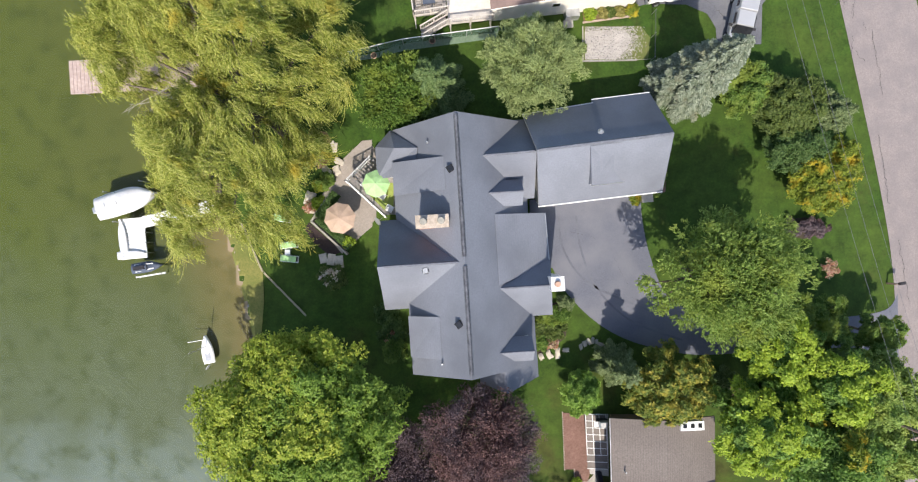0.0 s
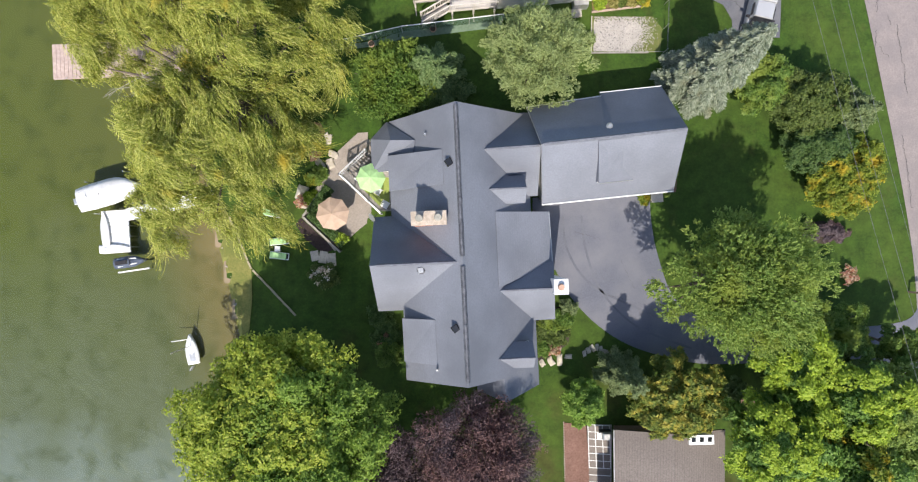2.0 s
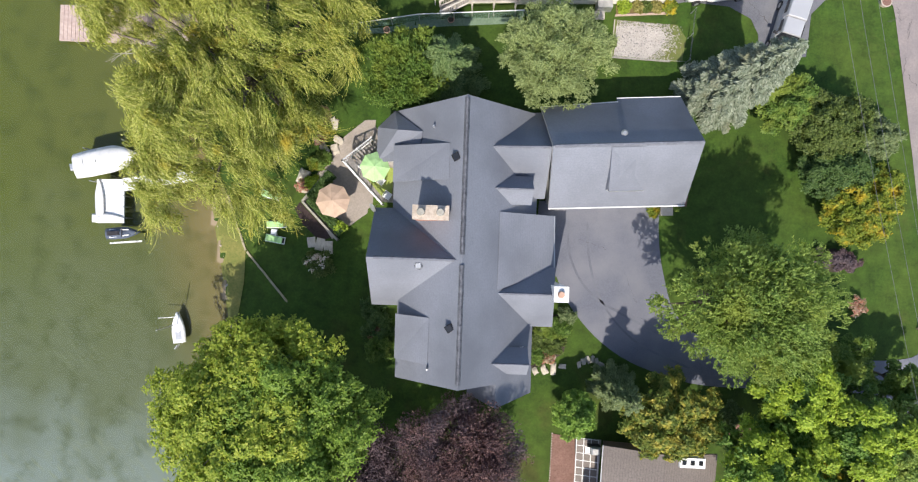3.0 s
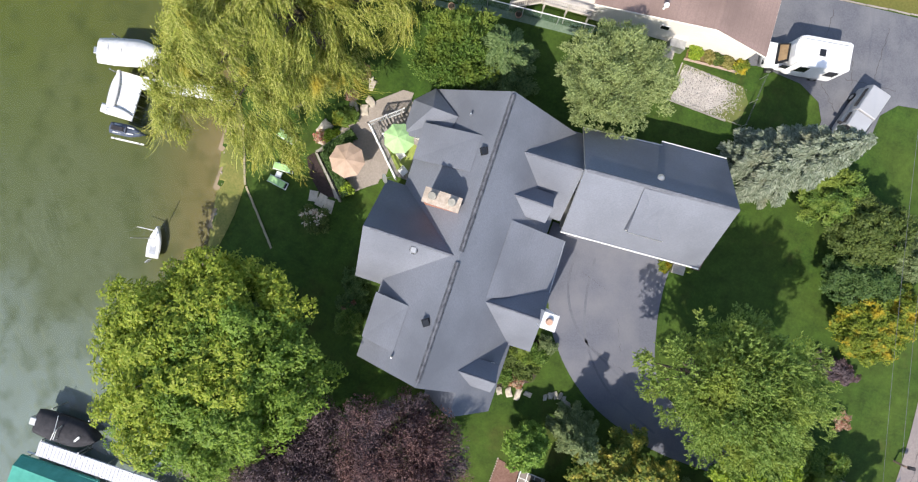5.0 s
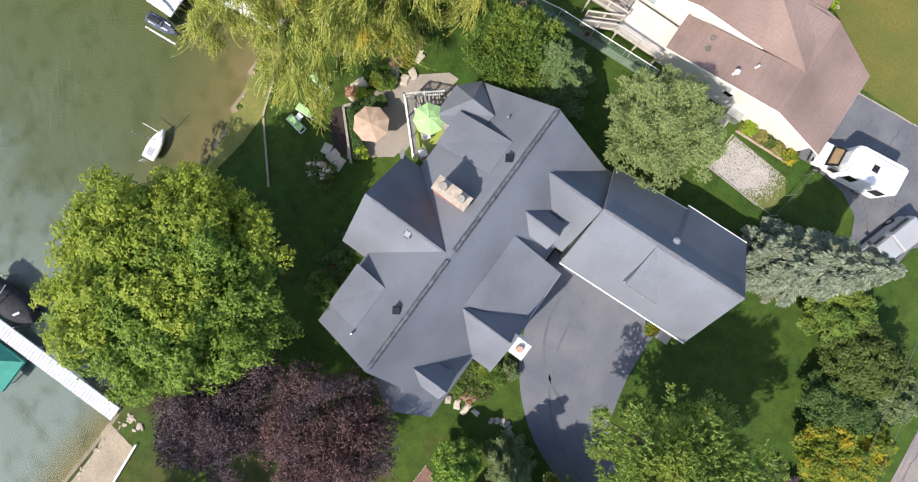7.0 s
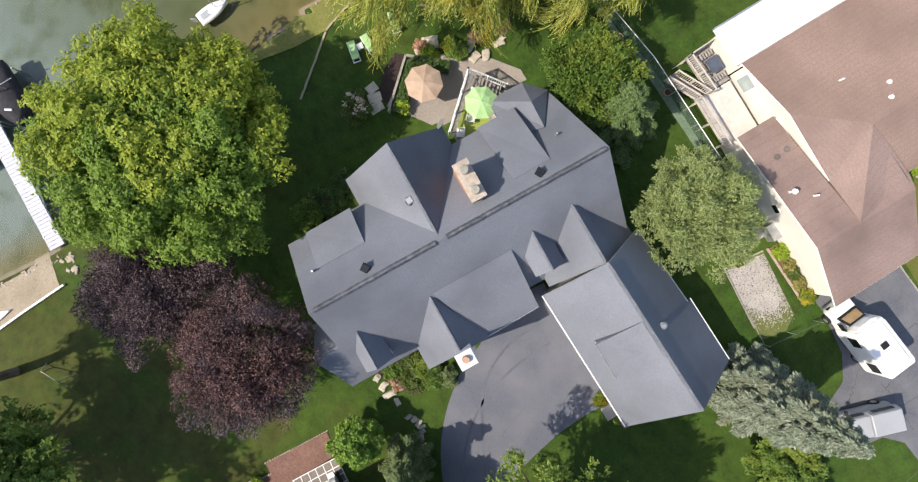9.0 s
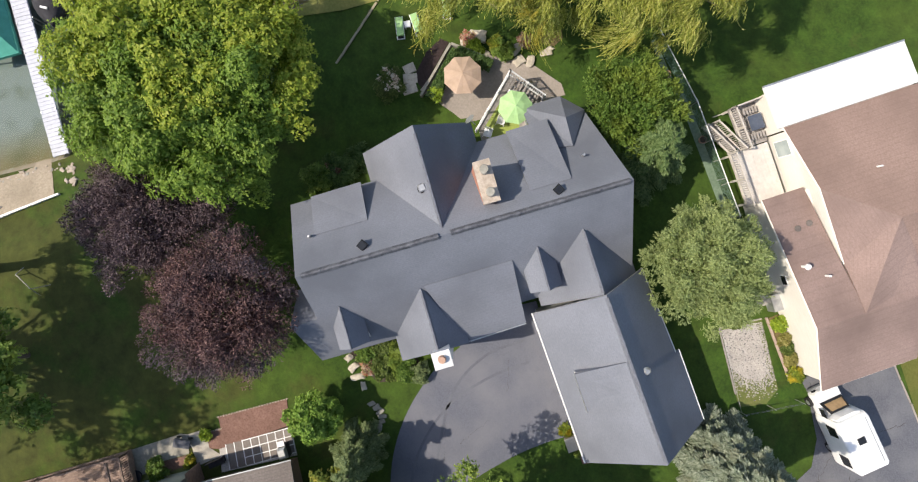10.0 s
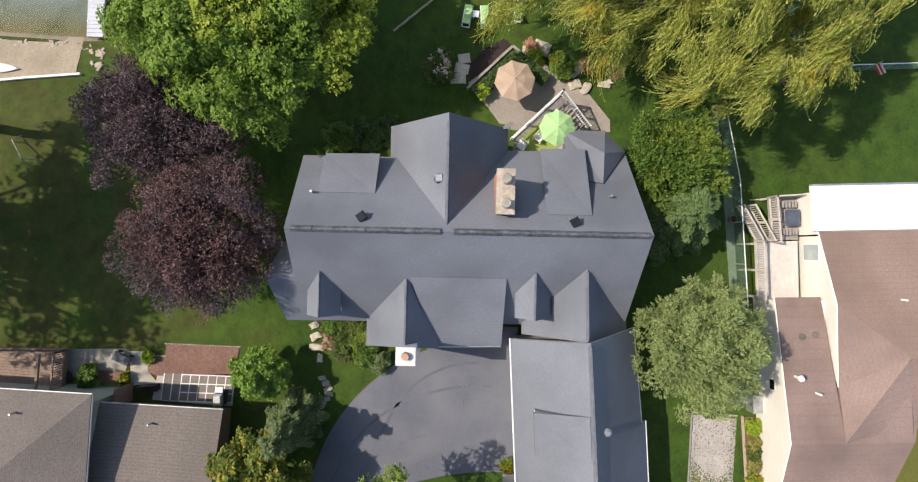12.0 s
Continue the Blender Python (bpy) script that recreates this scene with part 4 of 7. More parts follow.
def willow(x, y, top, outline, seed=5, gap=0.95, strands=108):
    """Boughs over an uneven ground plan; each ends in plumes of long strands that arch over, hang, and are swept one way by the wind."""
    rng = np.random.default_rng(seed)
    z0 = land(x, y)
    tree = thing("willow_tree", "large weeping willow with yellow-green hanging strands at the shore", "tree", pose(x, y, z0))
    h = top - z0
    edge = np.array(outline)
    heads = []
    lo, hi = edge.min(0), edge.max(0)
    for i in range(int((hi[0] - lo[0]) / gap) + 1):
        for j in range(int((hi[1] - lo[1]) / (gap * 0.87)) + 1):
            px, py = lo[0] + gap * (i + 0.5 * (j % 2)) + rng.normal() * gap * 0.3, lo[1] + gap * 0.87 * j + rng.normal() * gap * 0.3
            if inside(px + 0.4, py - 0.4, outline):
                heads.append((px, py))
    heads = np.array(heads)
    seg = np.concatenate([edge[i] + (np.roll(edge, -1, 0)[i] - edge[i]) * np.linspace(0, 1, 12)[:, None] for i in range(len(edge))])
    deep = np.linalg.norm(heads[:, None] - seg[None], axis=2).min(1)
    m = len(heads)
    wave = np.array([noise.noise(Vector((a * 0.33, b * 0.33, 3.0))) + 0.6 * noise.noise(Vector((a * 0.8, b * 0.8, 9.0))) for a, b in heads])
    crest = h * (0.54 + 0.38 * np.clip(deep / 4.5, 0, 1) ** 0.7) + 2.0 * wave + rng.normal(size=m) * 0.7 - 3.6 * np.clip((-21.0 - heads[:, 0]) / 4, 0, 1)
    keep = (wave > -0.62) | (deep < 1.0) | (heads[:, 0] < -23.0)
    heads, crest, deep, wave = heads[keep] - np.array([x, y]), crest[keep], deep[keep], wave[keep]
    m = len(heads)
    # a dimmer lower tier that shows between the plumes
    lower = rng.choice(m, m // 2, replace=False)
    heads = np.concatenate([heads, heads[lower] + rng.normal(size=(len(lower), 2)) * 0.4])
    crest = np.concatenate([crest, crest[lower] * 0.62])
    outward = unit(np.concatenate([heads, np.zeros((len(heads), 1))], 1))
    sweep = np.array([0.46, -0.55, 0.0]) + outward * 0.28 + rng.normal(size=(len(heads), 3)) * np.array([0.34, 0.34, 0.05])
    pick = np.repeat(np.arange(len(heads)), strands)
    n = len(pick)
    # the strands of a plume start along its bough and fan out from it
    u = rng.uniform(-0.8, 0.35, n)
    flow = sweep[pick] + rng.normal(size=(n, 3)) * np.array([0.27, 0.27, 0.12]) + np.array([0, 0, 0.1])
    start = np.concatenate([heads, crest[:, None]], 1)[pick] + sweep[pick] * u[:, None] + rng.normal(size=(n, 3)) * np.array([0.24, 0.24, 0.18])
    start[:, 2] -= 0.5 * u ** 2
    length = rng.uniform(0.4, 1.0, n) * rng.uniform(0.75, 1.2, len(heads))[pick]
    t = np.linspace(0, 1, 7)[None, :, None]
    ln = length[:, None, None]
    curl = np.cross(flow, np.array([0, 0, 1.0])) * (rng.normal(size=(n, 1)) * 0.22 + rng.normal(size=(len(heads), 1))[pick] * 0.35)
    pts = start[:, None, :] + flow[:, None, :] * t * ln * (1 - 0.3 * t) + curl[:, None, :] * ln * t ** 2 + np.array([0, 0, -1.0]) * (t ** 1.7) * ln * 0.95
    facing = unit(np.array([0.0, -0.35, 1.0]) + rng.normal(size=(n, 3)) * 0.45)
    crown = new("crown", ribbon_mesh("crown", pts, facing, rng.uniform(0.008, 0.017, n), WILLOW_LEAF))
    crown.parent = tree
    # slender leaves standing off the strands
    each = 6
    f = rng.uniform(0.1, 1.0, (n, each))
    i0 = np.minimum((f * 6).astype(int), 5)
    w = (f * 6 - i0)[..., None]
    rows = np.arange(n)[:, None]
    p = (pts[rows, i0] * (1 - w) + pts[rows, i0 + 1] * w).reshape(-1, 3)
    tang = unit(pts[rows, i0 + 1] - pts[rows, i0]).reshape(-1, 3)
    k = len(p)
    along = unit(tang + rng.normal(size=(k, 3)) * 0.42)
    across = unit(np.cross(along, unit(np.array([0, -0.3, 1.0]) + rng.normal(size=(k, 3)) * 0.4)))
    s = 0.085 * rng.uniform(0.6, 1.3, k)
    crown = new("crown", leaf_mesh("crown", p + along * 0.05, along, across, s, s * 0.27, WILLOW_LEAF))
    crown.parent = tree
    tips = [(a, b, c - 0.9) for (a, b), c in zip(heads[:m:16], crest[:m:16])]
    limbs(tree, (0, 0, -0.1), tips, 0.4)
    # bare grey twigs with a few yellow leaves on the lake side
    for i in range(9):
        a = Vector((-20.0 - x + rng.uniform(-0.6, 0.6), 10.2 - y + rng.uniform(-1.0, 1.4), 8.6 + rng.uniform(-0.6, 0.6)))
        turn = 1.9 + 0.27 * i + rng.uniform(-0.15, 0.15)
        far = rng.uniform(1.6, 4.0)
        b = a + Vector((math.cos(turn) * far, math.sin(turn) * far, rng.uniform(-0.7, 0.5)))
        mid = a.lerp(b, 0.5) + Vector((rng.uniform(-0.4, 0.4), rng.uniform(-0.4, 0.4), 0.25))
        part("twig", tube([a, mid, b], 0.03, r2=0.008, n=5), PALE_BARK, tree, "bare grey twig")
        for q in range(3):
            c = mid.lerp(b, rng.uniform(0.1, 0.9))
            e = c + Vector((rng.uniform(-0.8, 0.5), rng.uniform(-0.7, 0.6), rng.uniform(-0.2, 0.2)))
            part("twig", rod(c, e, 0.016, 0.006, 4), PALE_BARK, tree, "bare grey twig")
    return tree


WILLOW_PLAN = [(-30.2, 15.4), (-28.9, 14.0), (-27.4, 11.6), (-25.0, 10.6), (-23.6, 11.8), (-23.3, 13.0), (-20.6, 13.3), (-19.0, 12.2), (-20.2, 10.0), (-23.0, 9.4), (-23.0, 7.9), (-22.7, 5.2), (-22.2, 2.4), (-20.9, -0.6), (-18.6, -0.6), (-17.4, 1.0), (-15.2, -0.1), (-13.2, -1.0), (-11.6, 0.4), (-11.6, 4.0), (-10.2, 5.6), (-9.9, 7.1), (-10.8, 8.4), (-10.4, 9.0), (-8.4, 9.5), (-8.0, 12.6), (-6.7, 13.0), (-7.0, 15.3), (-8.7, 18.5), (-11.4, 19.3), (-14.0, 21.5), (-21.0, 22.5), (-28.5, 20.0)]
willow(-14.5, 9.0, 12.4, WILLOW_PLAN)
broadleaf("maple_tree", "broad green maple with yellower upper and western lobes by the lake", -12.1, -13.8, 10.0, 7.25, 7.3, MAPLE_LEAF, 210000, 0.113, 76, 2, 0.4, low=0.18, lobe=0.205, uneven=0.07, lift=1.3, per=12, tips=(MAPLE_TIP, (-0.6, 0.25, 0.7), 0.5))
broadleaf("purple_tree", "round purple-leaved tree beside the house", 1.5, -15.0, 8.6, 4.5, 4.4, PURPLE_LEAF, 130000, 0.062, 60, 3, 0.28, low=0.12, lobe=0.28, rosette=3, per=9, uneven=0.08, spray=0.25)
broadleaf("purple_tree", "purple-leaved tree by the maple, shade put into its dark leaves", -4.9, -18.7, 6.4, 3.9, 5.0, SHADED_PURPLE_LEAF, 100000, 0.062, 54, 4, 0.25, low=0.15, lobe=0.28, rosette=3, per=9, uneven=0.15, spray=0.25)
broadleaf("pine_tree", "grey-green pine with an open rounded crown", 5.5, 13.4, 7.7, 3.6, 3.5, PINE_LEAF, 130000, 0.075, 54, 6, 0.3, low=0.1, lobe=0.25, rosette=6, per=8, uneven=0.12, spray=0.26, slim=0.34)
conifer("spruce_tree", "tall blue-grey spruce with layered branches", 18.4, 12.75, 12.4, 2.95, SPRUCE_LEAF, 80000, 7, 0.15, 16, 14, 0.62)
conifer("spruce_tree", "small sage-green spruce beside the house", -2.15, 12.6, 6.6, 3.2, FIR_LEAF, 34000, 8, 0.12, 12, 11, 0.6)
broadleaf("shrub", "rounded green shrub in the side lawn", -5.2, 12.0, 5.2, 2.9, 2.8, GREEN_LEAF, 42000, 0.085, 34, 9, 0.12, low=0.1, lobe=0.27, rosette=6, spray=0.4)
broadleaf("shade_tree", "large bright green shade tree beside the driveway", 19.3, -2.5, 11.6, 5.0, 5.0, FEATHER_LEAF, 140000, 0.08, 44, 10, 0.35, low=0.15, lobe=0.26, rosette=7, uneven=0.15, spray=0.34, slim=0.45, per=8)
LANE_TREES = "trees at the driveway end"
# LIMEY_LEAF on the upper lobes: yellower foliage, with their top light painted in
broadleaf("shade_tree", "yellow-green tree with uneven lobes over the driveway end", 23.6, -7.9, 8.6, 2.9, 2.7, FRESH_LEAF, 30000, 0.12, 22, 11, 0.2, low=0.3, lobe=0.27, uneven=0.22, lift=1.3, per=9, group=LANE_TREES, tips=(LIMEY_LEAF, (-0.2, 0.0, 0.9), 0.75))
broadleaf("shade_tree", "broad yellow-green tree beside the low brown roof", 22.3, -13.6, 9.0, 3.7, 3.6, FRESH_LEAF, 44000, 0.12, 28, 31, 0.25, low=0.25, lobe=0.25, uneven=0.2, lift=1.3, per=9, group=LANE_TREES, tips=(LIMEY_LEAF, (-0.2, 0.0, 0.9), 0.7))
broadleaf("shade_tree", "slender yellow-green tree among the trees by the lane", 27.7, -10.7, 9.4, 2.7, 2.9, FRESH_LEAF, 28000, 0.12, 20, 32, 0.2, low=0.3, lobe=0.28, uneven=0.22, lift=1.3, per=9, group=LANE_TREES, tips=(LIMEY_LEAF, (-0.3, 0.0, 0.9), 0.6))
broadleaf("shade_tree", "low dark green tree shading the driveway end", 27.6, -6.9, 5.2, 3.0, 2.7, GREEN_LEAF, 26000, 0.11, 22, 33, 0.15, low=0.2, lobe=0.28, uneven=0.2, per=9, group=LANE_TREES)
broadleaf("shade_tree", "pale green tree standing beside the lane", 31.6, -11.4, 8.2, 3.3, 3.5, FEATHER_LEAF, 34000, 0.11, 24, 34, 0.22, low=0.25, lobe=0.27, uneven=0.18, per=9, group=LANE_TREES)
broadleaf("shade_tree", "green tree with a few orange sprigs", 27.3, -16.4, 8.4, 3.9, 3.8, FRESH_LEAF, 44000, 0.12, 28, 35, 0.25, low=0.2, lobe=0.26, uneven=0.2, lift=1.3, per=9, group=LANE_TREES, tips=(OCHRE_LEAF, (0.2, 0.6, 0.6), 0.1))
broadleaf("shade_tree", "deep green tree between the yellow-green ones", 25.0, -10.9, 6.0, 3.0, 3.0, GREEN_LEAF, 26000, 0.11, 20, 36, 0.18, low=0.2, lobe=0.28, uneven=0.15, per=9, group=LANE_TREES)
broadleaf("shade_tree", "small green tree at the mouth of the driveway", 33.0, -7.4, 5.0, 2.1, 2.0, GREEN_LEAF, 14000, 0.11, 14, 37, 0.12, low=0.2, lobe=0.3, uneven=0.2, per=9, group=LANE_TREES)
broadleaf("shade_tree", "rounded pale green tree beside the road", 33.4, -16.0, 7.0, 3.0, 3.3, FEATHER_LEAF, 30000, 0.11, 22, 38, 0.2, low=0.2, lobe=0.28, uneven=0.18, per=9, group=LANE_TREES)
broadleaf("ornamental_tree", "small tree with yellowing leaves by the brown roof", 16.2, -11.4, 6.0, 3.15, 2.95, AUTUMN_LEAF, 45000, 0.11, 26, 13, 0.14, low=0.15, lobe=0.28)
conifer("juniper_tree", "sage-coloured upright juniper at the drive edge", 12.8, -10.1, 7.0, 1.9, SAGE_LEAF, 22000, 14, 0.12, 12, 9, 0.55, ragged=0.3)
broadleaf("shrub", "bright jade green shrub beside the lawn", 9.6, -12.1, 4.0, 1.55, 1.65, JADE_LEAF, 20000, 0.1, 16, 15, 0.1, low=0.1, lobe=0.3)
broadleaf("shrub", "dense green shrub in the roadside row", 26.7, 11.0, 4.2, 3.0, 2.5, OLIVE_LEAF, 32000, 0.1, 30, 16, 0.12, low=0.05, lobe=0.33)
broadleaf("shrub", "dark green round shrub in the roadside row", 27.7, 7.7, 3.4, 2.9, 2.1, DEEP_LEAF, 28000, 0.09, 28, 17, 0.12, low=0.05, lobe=0.33)
broadleaf("shrub", "yellow-orange turning shrub in the roadside row", 29.7, 4.6, 3.2, 2.6, 2.4, OCHRE_LEAF, 26000, 0.1, 26, 18, 0.12, low=0.05, lobe=0.33)
broadleaf("shrub", "small green shrub beside the overhead wires", 30.8, 10.6, 3.2, 1.7, 1.8, SAGE_LEAF, 14000, 0.1, 14, 19, 0.1, low=0.05, lobe=0.3)
broadleaf("shrub", "yellowing green shrub near the lane", 31.8, 6.8, 2.8, 1.6, 2.0, OCHRE_LEAF, 14000, 0.1, 14, 20, 0.1, low=0.05, lobe=0.3)
broadleaf("shrub", "light green shrub under the blue spruce", 23.0, 12.7, 4.2, 2.2, 2.4, GREEN_LEAF, 24000, 0.1, 18, 21, 0.12, low=0.1, lobe=0.3)
broadleaf("shade_tree", "green tree standing in the far lawn shade", 1.8, -31.2, 8.0, 4.4, 4.4, GREEN_LEAF, 30000, 0.13, 26, 22, 0.22, low=0.25, lobe=0.28)
for sx, sy, sr, top, sd in ((4.5, -39.0, 6.0, 20.0, 23), (-4.5, -32.4, 5.4, 15.5, 24), (0.5, -41.0, 5.6, 19.0, 26)):
    broadleaf("shade_tree", "tall green tree shading the south lawn", sx, sy, top, sr, sr, GREEN_LEAF, 5500, 0.2, 18, sd, 0.35, low=0.45, lobe=0.3, rosette=4, uneven=0.2)


# ---- patio, deck and lawn furniture on the lake side ----
def at_land(x, y, lift=0.0, turn=0.0):
    return pose(x, y, land(x, y) + lift, 0, 0, turn)


PZ = -0.95
patio_poly = [(-10.2, -0.9), (-8.1, 1.0), (-6.6, 2.2), (-5.4, 2.4), (-5.4, 8.2), (-7.4, 9.0), (-8.4, 8.9), (-10.0, 7.4), (-10.9, 5.6), (-11.6, 4.2), (-12.6, 2.0)]
patio = thing("patio", "tan paved patio between the hedge and the deck", "patio", kind="structure")
part("paving_bed", prism(patio_poly, -1.35, PZ - 0.03), PAVER, patio)


slab_mesh = finish("paving_slab", box(0, 0, -0.05, 0.577, 0.577, 0.05), PAVER)
for i in range(16):
    for j in range(18):
        c, s = math.cos(radians(42)), math.sin(radians(42))
        u, v = (i - 8) * 0.58, (j - 9) * 0.58
        x, y = -9.2 + c * u - s * v, 3.8 + s * u + c * v
        if inside(x, y, patio_poly) and inside(x + 0.3, y, patio_poly) and inside(x - 0.3, y, patio_poly) and inside(x, y - 0.3, patio_poly) and inside(x, y + 0.3, patio_poly):
            ob = new("paving_slab", slab_mesh)
            ob.parent = patio
            ob.matrix_basis = pose(x, y, PZ + 0.004 * ((i * 7 + j * 3) % 3) / 3, 0, 0, 42)

# low retaining wall round the hedge, in an L
wall_line = [(-9.65, -0.95), (-12.75, 1.9), (-10.95, 4.5)]
garden_wall = thing("garden_wall", "low pale stone garden wall in an L round the hedge", "garden wall")
for a, b in zip(wall_line, wall_line[1:]):
    a, b = Vector(a), Vector(b)
    n = int((b - a).length / 0.55)
    ang = math.degrees(math.atan2(b.y - a.y, b.x - a.x))
    for i in range(n):
        p = a + (b - a) * ((i + 0.5) / n)
        part("coping_stone", box(p.x, p.y, -1.4, (b - a).length / n - 0.02, 0.17, 0.95 + 0.015 * (i % 3), ang), FLAG, garden_wall)


def hedge(line, wide, z0, high, leaf, count, name, label, seed):
    rng = np.random.default_rng(seed)
    pts = []
    for a, b in zip(line, line[1:]):
        a, b = np.array(a), np.array(b)
        m = int(count * np.linalg.norm(b - a))
        t = rng.uniform(0, 1, m)
        d = (b - a) / np.linalg.norm(b - a)
        side = rng.uniform(-1, 1, m) * wide / 2
        p = a + (b - a) * t[:, None] + np.stack([-d[1] * side, d[0] * side], 1)
        z = z0 + high * (0.35 + 0.65 * np.sqrt(np.clip(1 - (np.abs(side) * 2 / wide) ** 3, 0, 1))) * rng.uniform(0.55, 1.08, m)
        pts.append(np.concatenate([p, z[:, None]], 1))
    p = np.concatenate(pts)
    n = len(p)
    normal = unit(np.array([0, 0, 0.9]) + rng.normal(size=(n, 3)) * 0.5)
    along = unit(np.cross(normal, spread(rng, n)))
    s = 0.1 * rng.uniform(0.6, 1.3, n)
    tagged(new(name, leaf_mesh(name, p, along, np.cross(normal, along), s, s * 0.55, leaf)), label, "hedge")


hedge([(-9.3, -0.3), (-12.1, 2.2), (-10.6, 4.3)], 0.85, -1.0, 0.85, DEEP_LEAF, 900, "hedge", "clipped dark green hedge behind a low stone wall", 31)
drape("mulch_bed", [(-13.5, 1.3), (-13.1, 1.85), (-10.2, -0.75), (-11.0, -1.05), (-11.5, -0.9), (-12.75, 0.1)], surface("dark_bark_mulch", (0.022, 0.014, 0.014), (0.055, 0.036, 0.034), fine=7.0, wide=0.8, bump=0.9), "dark mulch bed along the garden wall", "flower bed", 0.04)
for i, (x, y, sx, sy, turn) in enumerate(((-11.85, -1.3, 0.6, 0.75, 12), (-11.15, -1.4, 0.6, 0.9, -8), (-10.45, -1.6, 0.65, 0.95, 5))):
    alone("stepping_stone", box(0, 0, -0.1, sx * 1.1, sy * 1.1, 0.2, bevel=0.02), BOULDER, "flat grey flagstone step beside the lawn", "stepping stone", at_land(x, y, 0.02, turn), "garden steps")


def rock(x, y, s, seed, label="pale boulder at the bed edge", mat=None, group="", lift=0.0):
    rng = random.Random(seed)
    bm = bmesh.new()
    bmesh.ops.create_icosphere(bm, subdivisions=2, radius=0.5)
    k = (rng.uniform(0.95, 1.45), rng.uniform(0.6, 0.9), rng.uniform(0.32, 0.5))
    shift = Vector((seed * 3.1, 0, 0))
    for v in bm.verts:
        # flat faces and blunt corners
        q = v.co.normalized()
        blunt = 0.62 / max(0.62, max(abs(q.x + 0.15 * q.y), abs(q.y - 0.2 * q.x), abs(q.z)))
        d = blunt * (1 + 0.35 * noise.noise(q * 1.6 + shift) + 0.12 * noise.noise(q * 4.0 + shift))
        v.co = Vector((v.co.x * k[0], v.co.y * k[1], v.co.z * k[2])) * d * s * 1.1
    return alone("boulder", bm, mat or STONE, label, "boulder", at_land(x, y, 0.1 * s + lift, rng.uniform(0, 360)), group)


for i, (x, y, s) in enumerate(((-10.6, 6.3, 1.0), (-10.4, 7.1, 1.1), (-10.75, 8.3, 0.9), (-12.75, 3.0, 1.4), (-13.0, 3.9, 1.5), (-11.6, 4.15, 0.8), (-11.5, 6.35, 1.0), (-12.2, 6.9, 0.7), (-10.9, 8.5, 0.8), (-12.2, 9.4, 0.6))):
    rock(x, y, s, 40 + i, "pale angular boulder beside the patio", BOULDER, group="patio boulders")
for i, (x, y, s) in enumerate(((6.9, -9.75, 0.75), (7.6, -9.6, 0.85), (8.3, -9.45, 0.9), (9.0, -9.2, 0.7), (8.2, -8.5, 0.55))):
    rock(x, y, s, 60 + i, "pale flat boulder at the perennial bed", BOULDER, group="bed boulders")
for i in range(7):
    rock(10.3 + 0.42 * i * 0.8, -8.95 + 0.5 * math.sin(i * 0.55), 0.6, 75 + i, "grey boulder in an arc on the shaded lawn", FLAG, "boulder arc")


def clump(x, y, r, h, leaf, count, label, seed, size=0.1, name="shrub"):
    return broadleaf(name, label, x, y, land(x, y) + h, r, r * 0.95, leaf, count, size, 7, seed, 0.04, low=0.05)


clump(-11.0, -2.8, 1.15, 1.0, OLIVE_LEAF, 4500, "rose bush with pale flowers on the lawn", 81, 0.09, "rose_bush")
clump(-11.0, -2.8, 1.1, 1.1, ROSE_PETAL, 420, "cream blossoms of the rose bush", 82, 0.11, "blossom")
clump(-9.55, 0.1, 0.45, 0.9, LIMEY_LEAF, 1800, "bright green ornamental grass tuft on the patio", 83, 0.12, "grass_tuft")
clump(-12.1, 5.0, 0.55, 0.8, OCHRE_LEAF, 2400, "yellow-green perennials among boulders", 84)
clump(-12.2, 3.5, 0.6, 0.7, LIMEY_LEAF, 2000, "yellow flowering perennials among boulders", 85)
clump(-13.0, 3.2, 0.5, 0.7, FLOWER, 900, "pink flowers over the stone edge", 88)
clump(-11.9, 7.0, 0.5, 0.7, FLOWER, 800, "reddish flowers among boulders", 89)
clump(-11.4, 5.4, 0.8, 0.9, GREEN_LEAF, 2600, "leafy green perennials by the hedge", 86)
